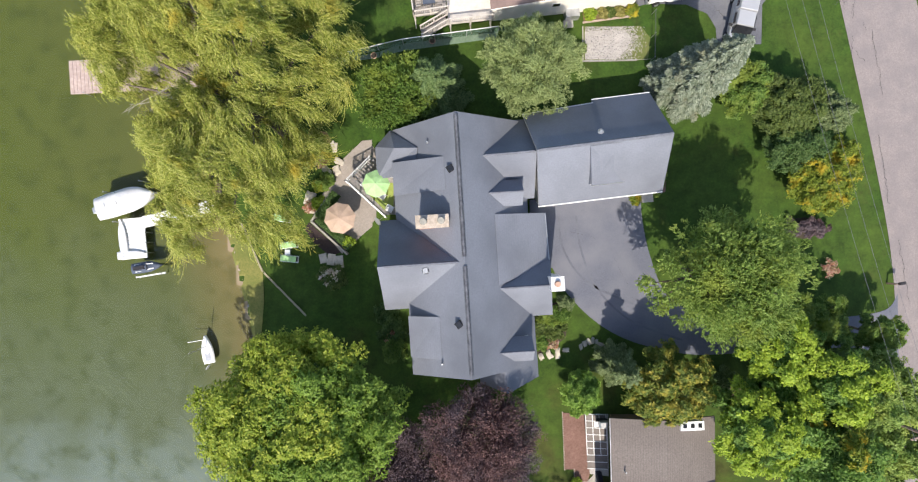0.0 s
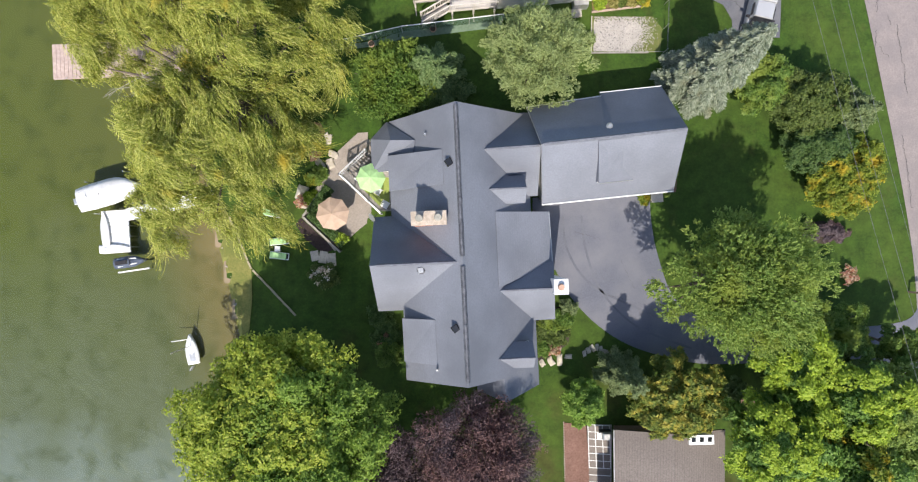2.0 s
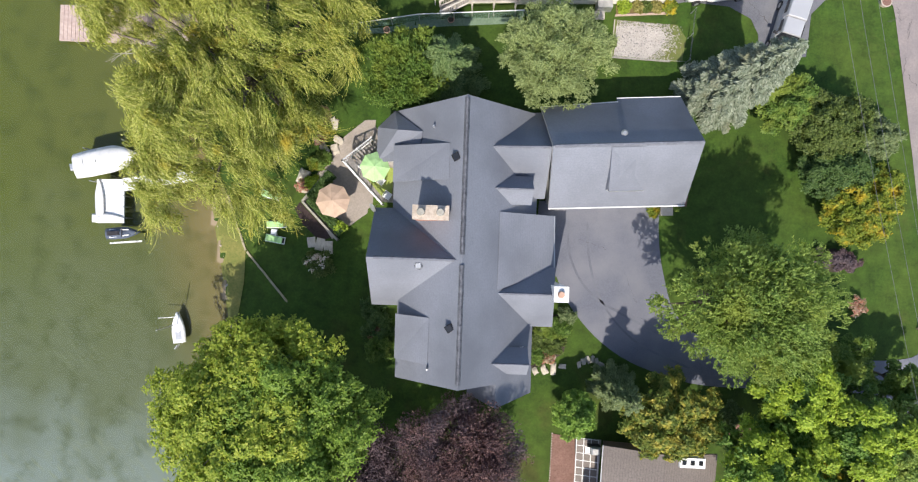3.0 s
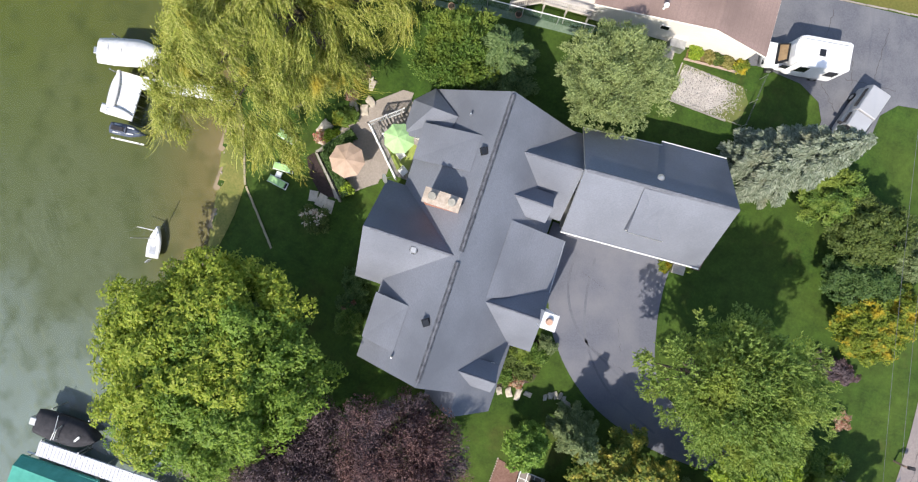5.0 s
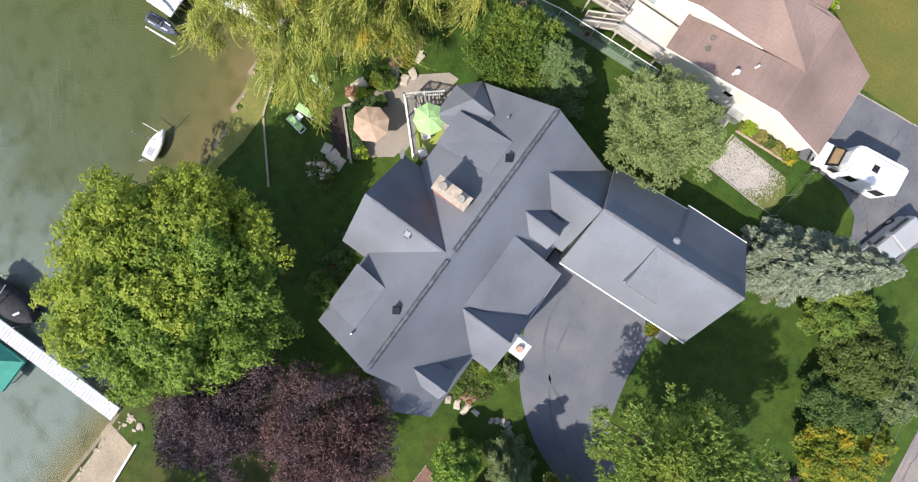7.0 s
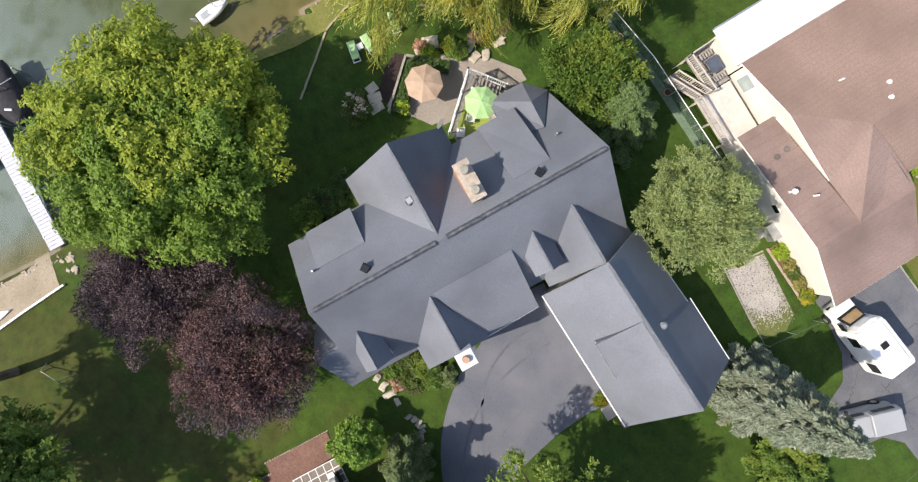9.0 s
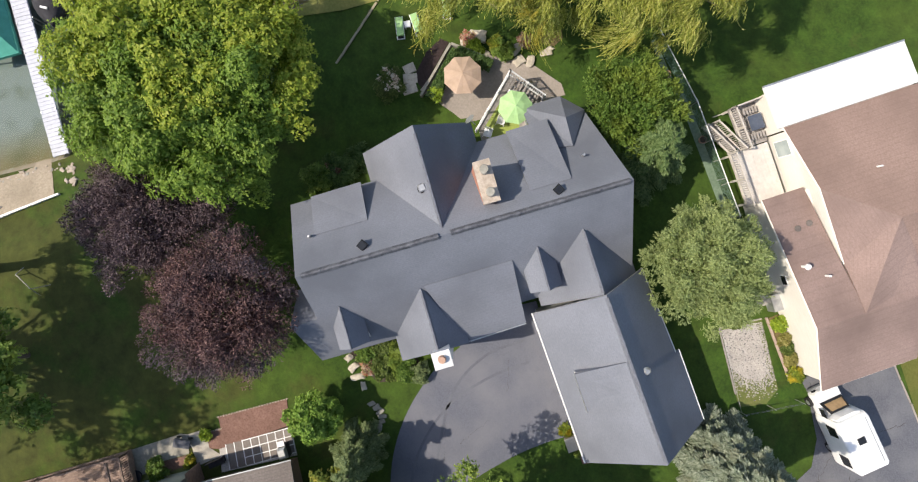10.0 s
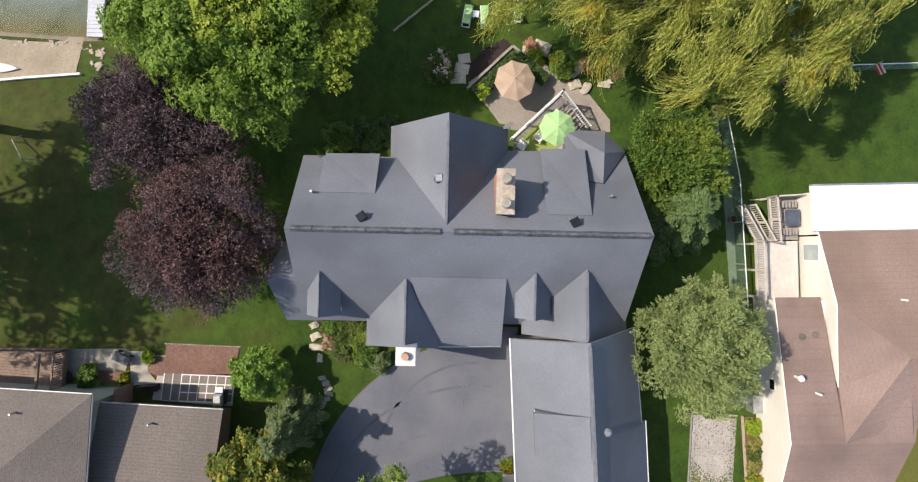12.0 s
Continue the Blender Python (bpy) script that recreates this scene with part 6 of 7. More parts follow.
for i in range(40):
    y = -27.3 - i * 0.2
    rock(shore_x(y) + 0.5 + rng_s.uniform(-0.25, 0.35), y, rng_s.uniform(0.18, 0.4), 400 + i, "small brown stone along the beach", STONE if i % 3 else FLAG, "beach stones", -0.02)
for i in range(12):
    rock(-10.9 + rng_s.uniform(0, 1.8), -26.6 + rng_s.uniform(-0.6, 0.5), rng_s.uniform(0.35, 0.6), 460 + i, "pale stone at the dock foot", STONE, "dock stones")
b3 = thing("paddle_board", "white paddle board lying on the beach", "paddle board", at_land(-8.75, -32.9, 0.05, 92))
hull("board_body", b3, WHITE, 2.6, 0.7, 0.12, bow=0.4, crown=0.04)


# ---- the cream house to the north ----
NORTH = pose(7.3, 19.2, 0, 0, 0, 5.5)
north = thing("neighbour_house", "cream-sided house with a low brown shingled roof", "house", NORTH)


def nroof(points, mat=None, name="roof_slope", label=""):
    return part(name, slab(points, 0.14), mat or BROWN, north, label)


# high part: west slope, a slope to the south that meets it in a diagonal hip, and the east slope
NK, NG, NA = (-4.4, 2.72, 4.2), (0.5, 2.95, 3.74), (-1.45, 6.1, 5.1)
nroof([(-8.65, 2.62, 2.9), NK, NA, (-1.45, 14, 5.1), (-8.65, 14, 2.9)])
nroof([NK, NG, NA], BROWN_LIT), nroof([NG, (3.6, 2.9, 4.24), NA], BROWN_LIT), nroof([(3.6, 2.9, 4.24), (3.6, 6.9, 4.24), (2.6, 7.15, 4.1), NA], BROWN_LIT)
nroof([NA, (2.6, 7.15, 3.8), (2.6, 14, 3.8), (-1.45, 14, 5.1)])
# low wing towards the drive
nroof([(-4.72, -0.1, 2.85), (3.6, -0.15, 4.2), (3.6, 2.95, 4.2), (-4.7, 2.6, 2.85)], BROWN_LIT)
nroof([(3.6, -0.15, 4.2), (7.9, -0.35, 2.85), (7.8, 6.0, 2.85), (3.6, 6.9, 4.2)], BROWN_LIT)
nroof([(-8.7, 2.2, 3.0), (-8.7, 11.6, 3.0), (-11.45, 11.6, 2.85), (-11.45, 2.2, 2.85)], WHITE, "flat_roof", "white membrane flat roof")
part("fascia", box(-11.5, 6.9, 2.72, 0.1, 9.4, 0.2), METAL, north)
for p, q in (((3.6, -0.17, 4.1), (7.9, -0.37, 2.76)), ((3.6, -0.17, 4.1), (-4.72, -0.12, 2.76)), ((-8.65, 2.6, 2.82), (-4.4, 2.7, 4.12)), ((-4.4, 2.7, 4.12), (0.5, 2.93, 3.68)), ((7.91, -0.3, 2.74), (7.81, 6.0, 2.74))):
    part("rake_board", rod(p, q, 0.05, n=4), CREAM, north)
part("wall", prism([(-4.5, 0.1), (7.5, 0.1), (7.5, 5.8), (3.4, 6.6), (-4.5, 6.6)], -0.1, 2.8), CREAM, north, "cream siding wall")
part("gable_wall", hexa(bmesh.new(), [(-4.5, 0.1, 2.8), (7.5, 0.1, 2.8), (3.6, 0.1, 4.05)], [(-4.5, 0.3, 2.8), (7.5, 0.3, 2.8), (3.6, 0.3, 4.05)]), CREAM, north)
part("gable_wall", hexa(bmesh.new(), [(3.0, 6.5, 2.75), (7.5, 5.7, 2.75), (3.6, 6.4, 4.0)], [(3.0, 6.7, 2.75), (7.5, 5.9, 2.75), (3.6, 6.6, 4.0)]), CREAM, north)
part("wall", prism([(-8.4, 2.82), (0.2, 2.98), (2.3, 7.2), (2.3, 13.6), (-8.4, 13.6)], -0.1, 2.78), CREAM, north)
part("wall", prism([(2.1, 7.3), (2.3, 7.3), (2.3, 13.6), (2.1, 13.6)], 2.78, 3.6), CREAM, north)
part("gable_wall", hexa(bmesh.new(), [(-8.4, 2.8, 2.78), (0.3, 2.96, 2.78), (0.3, 2.96, 3.6), (-4.4, 2.8, 4.05)], [(-8.4, 3.0, 2.78), (0.3, 3.16, 2.78), (0.3, 3.16, 3.6), (-4.4, 3.0, 4.05)]), CREAM, north)
part("wall", prism([(-11.1, 2.5), (-8.5, 2.5), (-8.5, 11.3), (-11.1, 11.3)], -0.1, 2.78), CREAM, north)
win = part("window", box(0.72, 0.08, 1.7, 0.72, 0.05, 0.57), WHITE, north)
part("pane", box(0.72, 0.05, 1.76, 0.6, 0.03, 0.45), DARK, win, "dark glass")
win = part("window", box(-7.4, 2.8, 1.1, 1.12, 0.06, 1.5), WHITE, north)
part("pane", box(-7.4, 2.77, 1.18, 0.96, 0.03, 1.34), surface("pale_glass", (0.30, 0.36, 0.36), (0.44, 0.50, 0.50), fine=1.0, wide=0.8, rough=0.15, bump=0.0), win, "pale reflecting glass door")
for x, y in ((-2.4, 1.2), (-2.5, 2.0)):
    z = 2.85 + 0.162 * (x + 4.72)
    part("vent_cap", rod((x, y, z - 0.1), (x, y, z + 0.06), 0.2, n=12), TAUPE, north)
for x, y, z, s, r in ((0.8, 1.6, 3.75, 0.45, 0.07), (-4.6, 6.43, 4.14, 0.4, 0.06), (-2.2, 8.0, 4.87, 0.12, 0.14), (-3.0, 8.6, 4.6, 0.12, 0.14)):
    part("vent_pipe", rod((x, y, z - 0.1), (x, y, z + s), r), WHITE, north, "white vent pipe")
vp = part("roof_vent", rod((-0.15, 0.5, 3.5), (-0.15, 0.5, 4.15), 0.09), WHITE, north)
part("vent_cap", rod((-0.15, 0.5, 4.15), (-0.15, 0.5, 4.3), 0.2, 0.12, 12), WHITE, vp)
part("hatch", box(2.3, -0.15, 0.0, 1.2, 0.8, 0.85, taper=0.05), METAL, north, "grey cellar hatch")
part("step", box(2.0, -0.85, 0.0, 0.8, 0.6, 0.2), CONCRETE, north, "concrete step")
# raised deck with rails and stairs
ndeck = thing("raised_deck", "pale raised deck with white railings and stairs by the cream house", "deck", NORTH)
RAIL = surface("weathered_white_paint", (0.46, 0.42, 0.38), (0.62, 0.58, 0.53), fine=5.0, wide=0.9)
DECKPAINT = surface("worn_deck_paint", (0.50, 0.47, 0.44), (0.64, 0.605, 0.565), fine=3.0, wide=0.7, wide_mix=0.5, tint=(0.44, 0.40, 0.37))
part("deck_frame", prism([(-8.15, -0.22), (-4.45, -0.2), (-4.55, 2.5), (-8.1, 2.5)], 0.9, 1.0), RAIL, ndeck)
wide_board = finish("deck_board", box(0, 0, 0, 3.62, 0.235, 0.04), DECKPAINT)
for i in range(11):
    o = new("deck_board", wide_board)
    o.parent = ndeck
    o.matrix_basis = pose(-6.32, -0.08 + 0.24 * i, 1.0)
plank_mesh = finish("deck_board", box(0, 0, 0, 0.19, 1.85, 0.05), GREYWOOD)
part("deck_frame", prism([(-11.0, 0.7), (-8.2, 0.8), (-8.2, 2.5), (-11.05, 2.5)], 0.85, 0.97), GREYWOOD, ndeck)
for i in range(14):
    o = new("deck_board", plank_mesh)
    o.parent = ndeck
    o.matrix_basis = pose(-10.9 + 0.2 * i, 1.6, 0.99)
railing(ndeck, [(-4.45, -0.2, 1.05), (-8.15, -0.22, 1.05)], gap=0.15, mat=RAIL)
railing(ndeck, [(-8.1, 0.85, 1.05), (-10.95, 0.7, 1.05), (-11.02, 2.5, 1.05)], gap=0.15, mat=RAIL)
for i in range(8):
    f = (i + 0.5) / 8
    part("stair_tread", box(-8.3 - 2.15 * f, 0.15 - 0.62 * f, 1.0 - 1.0 * f, 0.29, 0.78, 0.05, 15), GREYWOOD, ndeck)
railing(ndeck, [(-8.2, -0.22, 1.05), (-10.46, -0.84, 0.05)], gap=0.15, mat=RAIL)
railing(ndeck, [(-8.2, 0.52, 1.05), (-10.5, -0.1, 0.05)], gap=0.15, mat=RAIL)
for x, y in ((-8.0, -0.1), (-6.3, -0.1), (-4.6, -0.1), (-10.9, 0.8)):
    part("deck_post", box(x, y, -0.2, 0.14, 0.14, 1.15), RAIL, ndeck)
    part("brace", rod((x, y, 0.1), (x, y - 0.75, 0.05), 0.04, n=4), RAIL, ndeck)
nt1 = thing("patio_table", "dark glass-topped patio table on the raised deck", "table", NORTH @ pose(-9.6, 1.75, 1.05))
part("tabletop", box(0, 0, 0.7, 1.0, 0.9, 0.04), NAVY, nt1)
for sx in (-0.4, 0.4):
    for sy in (-0.35, 0.35):
        part("leg", rod((sx, sy, 0), (sx, sy, 0.7), 0.02), METAL, nt1)
for sy in (-0.75, 0.75):
    bench = thing("slatted_bench", "grey slatted bench on the raised deck", "bench", NORTH @ pose(-9.6 + sy * 1.15, 1.75, 1.05, 0, 0, 90), "deck benches")
    for i in range(5):
        part("slat", box(-0.4 + 0.2 * i, 0, 0.42, 0.12, 0.42, 0.04), GREYWOOD, bench)
    part("leg", box(-0.4, 0, 0, 0.06, 0.36, 0.42), GREYWOOD, bench), part("leg", box(0.4, 0, 0, 0.06, 0.36, 0.42), GREYWOOD, bench)
# beds, gravel and lawn edge beside the cream house
drape("flower_bed", [(10.7, 18.8), (15.3, 19.35), (15.2, 19.75), (10.6, 19.55)], EARTH, "narrow flower bed along the cream wall", "flower bed", 0.04)
for i, (x, r, leaf) in enumerate(((11.2, 0.55, LIMEY_LEAF), (12.2, 0.45, DRY_LEAF), (12.9, 0.4, OLIVE_LEAF), (13.6, 0.4, DRY_LEAF), (14.7, 0.6, OCHRE_LEAF))):
    clump(x, 19.28 + 0.05 * i, r, 0.8, leaf, 1500, "bright perennials along the cream wall", 140 + i)
clump(10.4, 16.4, 0.5, 0.7, OLIVE_LEAF, 1300, "dry ornamental grass beside the gravel", 146)
drape("gravel_patch", [(10.8, 15.55), (13.4, 15.55), (14.3, 16.3), (14.8, 17.3), (14.4, 17.9), (13.0, 18.1), (10.8, 17.9)], GRAVEL, "pale gravel patch in the side lawn", "gravel", 0.03)
gb, gd = bmesh.new(), bmesh.new()
rg = random.Random(17)
for i in range(5600):
    x, y = rg.uniform(10.85, 16.3), rg.uniform(15.55, 18.35)
    edge = x + 0.45 * abs(y - 17.3) + rg.uniform(-0.5, 0.5)
    if edge > 15.0 and rg.random() < 0.75 or edge > 15.9:
        continue
    s = rg.uniform(0.03, 0.065)
    gm = gd if rg.random() < 0.1 else gb
    t, q = rg.uniform(0, 3.1), rg.uniform(0.6, 1.0)
    c, sn = math.cos(t) * s, math.sin(t) * s
    gm.faces.new([gm.verts.new(p) for p in ((x + c, y + sn, 0.04), (x - sn * q, y + c * q, 0.045), (x, y, 0.04 + s * 0.8))])
    gm.faces.new([gm.verts.new(p) for p in ((x - sn * q, y + c * q, 0.045), (x - c, y - sn, 0.04), (x, y, 0.04 + s * 0.8))])
    gm.faces.new([gm.verts.new(p) for p in ((x - c, y - sn, 0.04), (x + sn * q, y - c * q, 0.045), (x, y, 0.04 + s * 0.8))])
    gm.faces.new([gm.verts.new(p) for p in ((x + sn * q, y - c * q, 0.045), (x + c, y + sn, 0.04), (x, y, 0.04 + s * 0.8))])
alone("gravel_stones", gb, GRAVEL, "loose pale gravel stones", "gravel", kind="stuff")
alone("gravel_stones", gd, OLD_ASPHALT, "dark stones among the pale gravel", "gravel", kind="stuff")
DRYGRASS = surface("dry_grass", (0.085, 0.11, 0.026), (0.17, 0.168, 0.06), fine=7.0, wide=0.9, wide_mix=0.6, tint=(0.09, 0.13, 0.03), bump=0.6)
drape("worn_grass", [(10.6, 15.4), (16.2, 15.5), (16.4, 17.4), (15.6, 18.4), (10.6, 18.4)], DRYGRASS, "worn dry grass round the gravel", "grass", 0.015)
kerb = thing("timber_kerb", "white timber kerb along the gravel", "kerb")
part("plank", box(12.9, 15.42, 0.0, 4.7, 0.07, 0.12, 1.0), GREYWOOD, kerb)
part("plank", box(10.62, 16.9, 0.0, 2.9, 0.08, 0.12, 90), CONCRETE, kerb)
part("plank", box(12.95, 18.98, 0.0, 4.7, 0.12, 0.16, 7.5), surface("pinkish_timber", (0.42, 0.31, 0.26), (0.56, 0.43, 0.37), fine=5.0, wide=0.9), kerb)


# ---- fences ----
def fence(pts, label, high=1.2, mesh=True):
    ob = thing("chain_fence", label, "fence")
    for a, b in zip(pts, pts[1:]):
        a, b = Vector((*a, land(*a))), Vector((*b, land(*b)))
        up = Vector((0, 0, high))
        part("top_rail", rod(a + up, b + up, 0.035), WHITE, ob)
        n = max(2, int((b - a).length / 2.4))
        for i in range(n + 1):
            p = a + (b - a) * (i / n)
            part("fence_post", rod(p - Vector((0, 0, 0.1)), p + up, 0.035), METAL, ob)
        if mesh:
            m = int((b - a).length / 0.16)
            wire = bmesh.new()
            for i in range(m):
                p = a + (b - a) * (i / m)
                k = (b - a).normalized() * min(1.2, (b - a).length)
                for q in ((p, p + k * 0.9 + up),):
                    if (q[1] - a).length < (b - a).length + 0.9:
                        rod(q[0], q[1], 0.011, n=3, bm=wire)
                rod(p + up, p + k * 0.9, 0.011, n=3, bm=wire)
            part("wire_mesh", wire, CHAINLINK, ob, "green-coated wire mesh")
    return ob


fence([(-10.3, 16.0), (-9.0, 16.3), (-4.66, 16.9), (3.4, 17.95)], "green chain-link fence with pale rail between the lawns")
fence([(-21.5, 20.0), (-12.3, 21.5), (-13.0, 24.5), (-13.6, 30.0)], "green chain-link fence at the far lawn")
# flat strip added on the ground for the mesh's look at a slant
drape("fence_strip", [(-9.9, 15.75), (-4.66, 16.35), (3.3, 17.4), (3.4, 17.95), (-4.66, 16.95), (-10, 16.1)], surface("fence_mesh_tint", (0.11, 0.17, 0.11), (0.20, 0.26, 0.19), fine=5.0, wide=0.8, bump=0.5), "grey-green ground strip standing in for the fence mesh", "grass", 0.02)
wirefence = thing("wire_fence", "thin wire fence with slim posts at the lawn edge", "fence")
for x, y0, y1 in ((16.35, 11.5, 19.4),):
    for z in (0.85, 1.0):
        part("wire", rod((x, y0, z), (x + 0.2, y1, z), 0.01, n=4), OLD_ASPHALT, wirefence)
    for i in range(5):
        y = y0 + (y1 - y0) * i / 4
        part("fence_post", rod((x + 0.05 * i, y, 0), (x + 0.05 * i, y, 1.05), 0.025), METAL, wirefence)
part("wire", rod((10.6, 15.3, 0.5), (16.35, 15.4, 0.5), 0.012, n=4), METAL, wirefence)
for i, (x, y) in enumerate(((-7.3, 16.2), (-2.2, 17.1), (-11.9, 20.6))):
    pot = thing("planter", "round clay planter beside the fence", "planter", at_land(x, y), "fence planters")
    part("pot", rod((0, 0, 0), (0, 0, 0.3), 0.2, 0.27, 14), TERRACOTTA, pot)
    part("soil", rod((0, 0, 0.26), (0, 0, 0.31), 0.22, 0.22, 14), SOIL, pot)
flag = thing("garden_flag", "small red and white striped flag on a pole", "flag", pose(-12.95, 25.5, -0.9, 0, 0, 30))
part("pole", rod((0, 0, 0), (0, 0, 2.0), 0.02), METAL, flag)
for i in range(4):
    part("stripe", box(0.4, 0, 1.3 + 0.14 * i, 0.75, 0.03, 0.135), WHITE if i % 2 else surface("red_cloth", (0.55, 0.05, 0.05), (0.62, 0.08, 0.07)), flag)

DRYLAWN = surface("dry_lawn", (0.105, 0.098, 0.02), (0.165, 0.145, 0.038), fine=6.0, wide=0.35, wide_mix=0.6, tint=(0.065, 0.10, 0.017), bump=0.5)
clump(9.6, 29.5, 1.0, 1.0, LIMEY_LEAF, 3500, "round yellow-green shrub in a stone ring", 152)
for i in range(9):
    rock(9.6 + 1.35 * math.cos(i * 0.7), 29.5 + 1.35 * math.sin(i * 0.7), 0.4, 620 + i, "pale stone in a ring round the shrub", STONE, "stone ring")
drape("dry_lawn", [(15.3, 26.9), (20, 27.3), (26, 28.3), (32, 29.3), (33, 46), (8.5, 46), (8.5, 26.5)], DRYLAWN, "mown lawn dried to an olive brown", "grass", 0.02, 3.0)

# ---- neighbour's drive, camper and van ----
drape("neighbour_drive", [(15.2, 20.0), (16.2, 20.3), (19.5, 20.2), (21.3, 19.4), (22.0, 18.2), (22.1, 16.8), (25.9, 16.8), (26.0, 20.2), (27.0, 21.4), (32.5, 22.6), (31.6, 29), (15.0, 26.4)], OLD_ASPHALT, "cracked grey asphalt drive beside the cream house", "driveway", 0.035, 3.0)
kb = thing("drive_kerb", "rough stone kerb along the neighbour's drive", "kerb")
for i in range(9):
    part("kerb_stone", box(16.0 + 1.7 * i, 26.55 + 0.3 * i, 0.0, 1.66, 0.1, 0.07, 9 + 1.5 * math.sin(i * 2.1)), PAVER, kb)
CRACK = surface("crack_tar", (0.055, 0.053, 0.056), (0.095, 0.09, 0.092), fine=8.0, wide=1.0)
rk = random.Random(5)


def crack(bm, a, b, wide, z, wander=0.1, steps=14):
    p, q = Vector(a), Vector(b)
    prev, w0 = p, wide
    for k in range(1, steps + 1):
        nx = p + (q - p) * (k / steps) + Vector((rk.uniform(-wander, wander), rk.uniform(-wander, wander)))
        d = (nx - prev).normalized()
        w1 = wide * rk.uniform(0.3, 1.2)
        s0, s1 = Vector((-d.y, d.x)) * w0, Vector((-d.y, d.x)) * w1
        bm.faces.new([bm.verts.new((*v, z)) for v in (prev - s0, nx - s1, nx + s1, prev + s0)])
        prev, w0 = nx, w1


cb = bmesh.new()
for a, b in (((15.6, 20.6), (17.4, 20.3)), ((21.0, 20.8), (22.6, 19.3)), ((22.4, 23.6), (23.6, 20.4)), ((24.2, 26.6), (24.6, 22.5)), ((19.8, 26.4), (20.0, 24.2)), ((22.5, 21.8), (26.5, 22.3))):
    crack(cb, a, b, 0.02, 0.045)
alone("asphalt_cracks", cb, CRACK, "dark cracks in the old asphalt drive", "crack", kind="stuff")
cb = bmesh.new()
for a, b in (((13.2, -1.4), (14.4, -3.8)), ((9.4, 0.9), (11.6, 0.3)), ((12.2, -4.2), (15.4, -5.0)), ((27.5, -6.9), (27.9, -9.4))):
    crack(cb, a, b, 0.007, 0.045, 0.08)
alone("driveway_cracks", cb, CRACK, "fine cracks in the driveway asphalt", "crack", kind="stuff")
cb = bmesh.new()
for i in range(9):
    p = road_edge[10 + i % 28]
    x, y = p.x + rk.uniform(0.15, 1.6), p.y + rk.uniform(-1.2, 1.2)
    crack(cb, (x, y), (x + rk.uniform(-0.9, 0.9), y + rk.uniform(-1.6, 1.6)), rk.uniform(0.008, 0.018), 0.062, 0.12, 8)
for x, y0, y1 in ((35.9, 9.0, 3.0), (37.6, 0.0, -5.5), (35.4, 18.0, 12.5)):
    crack(cb, (x, y0), (x + 0.9, y1), 0.018, 0.062, 0.12, 20)
alone("road_cracks", cb, CRACK, "dark cracks and broken edge of the lane", "crack", kind="stuff")

camper = thing("camper_van", "white camper van with roof hatches on the drive", "camper van", pose(18.6, 21.45, 0, 0, 0, 191.5) @ Matrix.Diagonal((0.86, 1.0, 0.96, 1.0)))


def shell(points, z0, z1, inset, bm=None):
    """A body with its upper edge drawn in and rounded."""
    made = bmesh.new() if bm is None else bm
    cx, cy = sum(p[0] for p in points) / len(points), sum(p[1] for p in points) / len(points)

    def ring(z, k):
        return [made.verts.new((cx + (x - cx) * (1 - k / 3), cy + (y - cy) * (1 - k / 1.2), z)) for x, y in points]

    rs = [ring(z0, 0.06), ring(z0 + 0.25, 0.0), ring(z1 - 0.16, inset), ring(z1 - 0.04, inset + 0.06), ring(z1, inset + 0.16)]
    n = len(points)
    for a, b in zip(rs, rs[1:]):
        for i in range(n):
            made.faces.new((a[i], a[(i + 1) % n], b[(i + 1) % n], b[i]))
    made.faces.new(rs[0][::-1]), made.faces.new(rs[-1])
    return made


part("camper_body", shell([(-2.85, -0.98), (-2.6, -1.12), (1.1, -1.12), (1.5, -1.0), (1.5, 1.0), (1.1, 1.12), (-2.6, 1.12), (-2.85, 0.98)], 0.45, 2.75, 0.04), WHITE, camper)
part("overcab", shell([(1.2, -1.0), (1.55, -0.9), (1.7, -0.5), (1.7, 0.5), (1.55, 0.9), (1.2, 1.0)], 1.75, 2.5, 0.08), WHITE, camper)
cab = part("cab", shell([(1.3, -0.95), (3.1, -0.9), (3.3, -0.55), (3.3, 0.55), (3.1, 0.9), (1.3, 0.95)], 0.4, 1.15, 0.04), WHITE, camper)
part("windscreen", hexa(bmesh.new(), [(1.72, -0.66, 1.8), (1.72, 0.66, 1.8), (2.42, 0.78, 1.15), (2.42, -0.78, 1.15)], [(1.76, -0.66, 1.82), (1.76, 0.66, 1.82), (2.46, 0.78, 1.17), (2.46, -0.78, 1.17)]), DARK, cab, "dark windscreen")
part("sunshade", hexa(bmesh.new(), [(1.86, -0.56, 1.74), (1.86, 0.5, 1.74), (2.3, 0.58, 1.33), (2.3, -0.64, 1.33)], [(1.9, -0.56, 1.76), (1.9, 0.5, 1.76), (2.34, 0.58, 1.35), (2.34, -0.64, 1.35)]), surface("brown_sunshade", (0.20, 0.13, 0.07), (0.36, 0.25, 0.14), fine=2.0, wide=1.5, rough=0.4), cab, "brown sunshade behind the windscreen")
part("roof_hatch", box(-0.35, 0.05, 2.74, 0.5, 0.5, 0.1, bevel=0.03), DARK, camper)
part("roof_vent", rod((-1.7, -0.25, 2.74), (-1.7, -0.25, 2.84), 0.32, 0.28, 18), WHITE, camper)
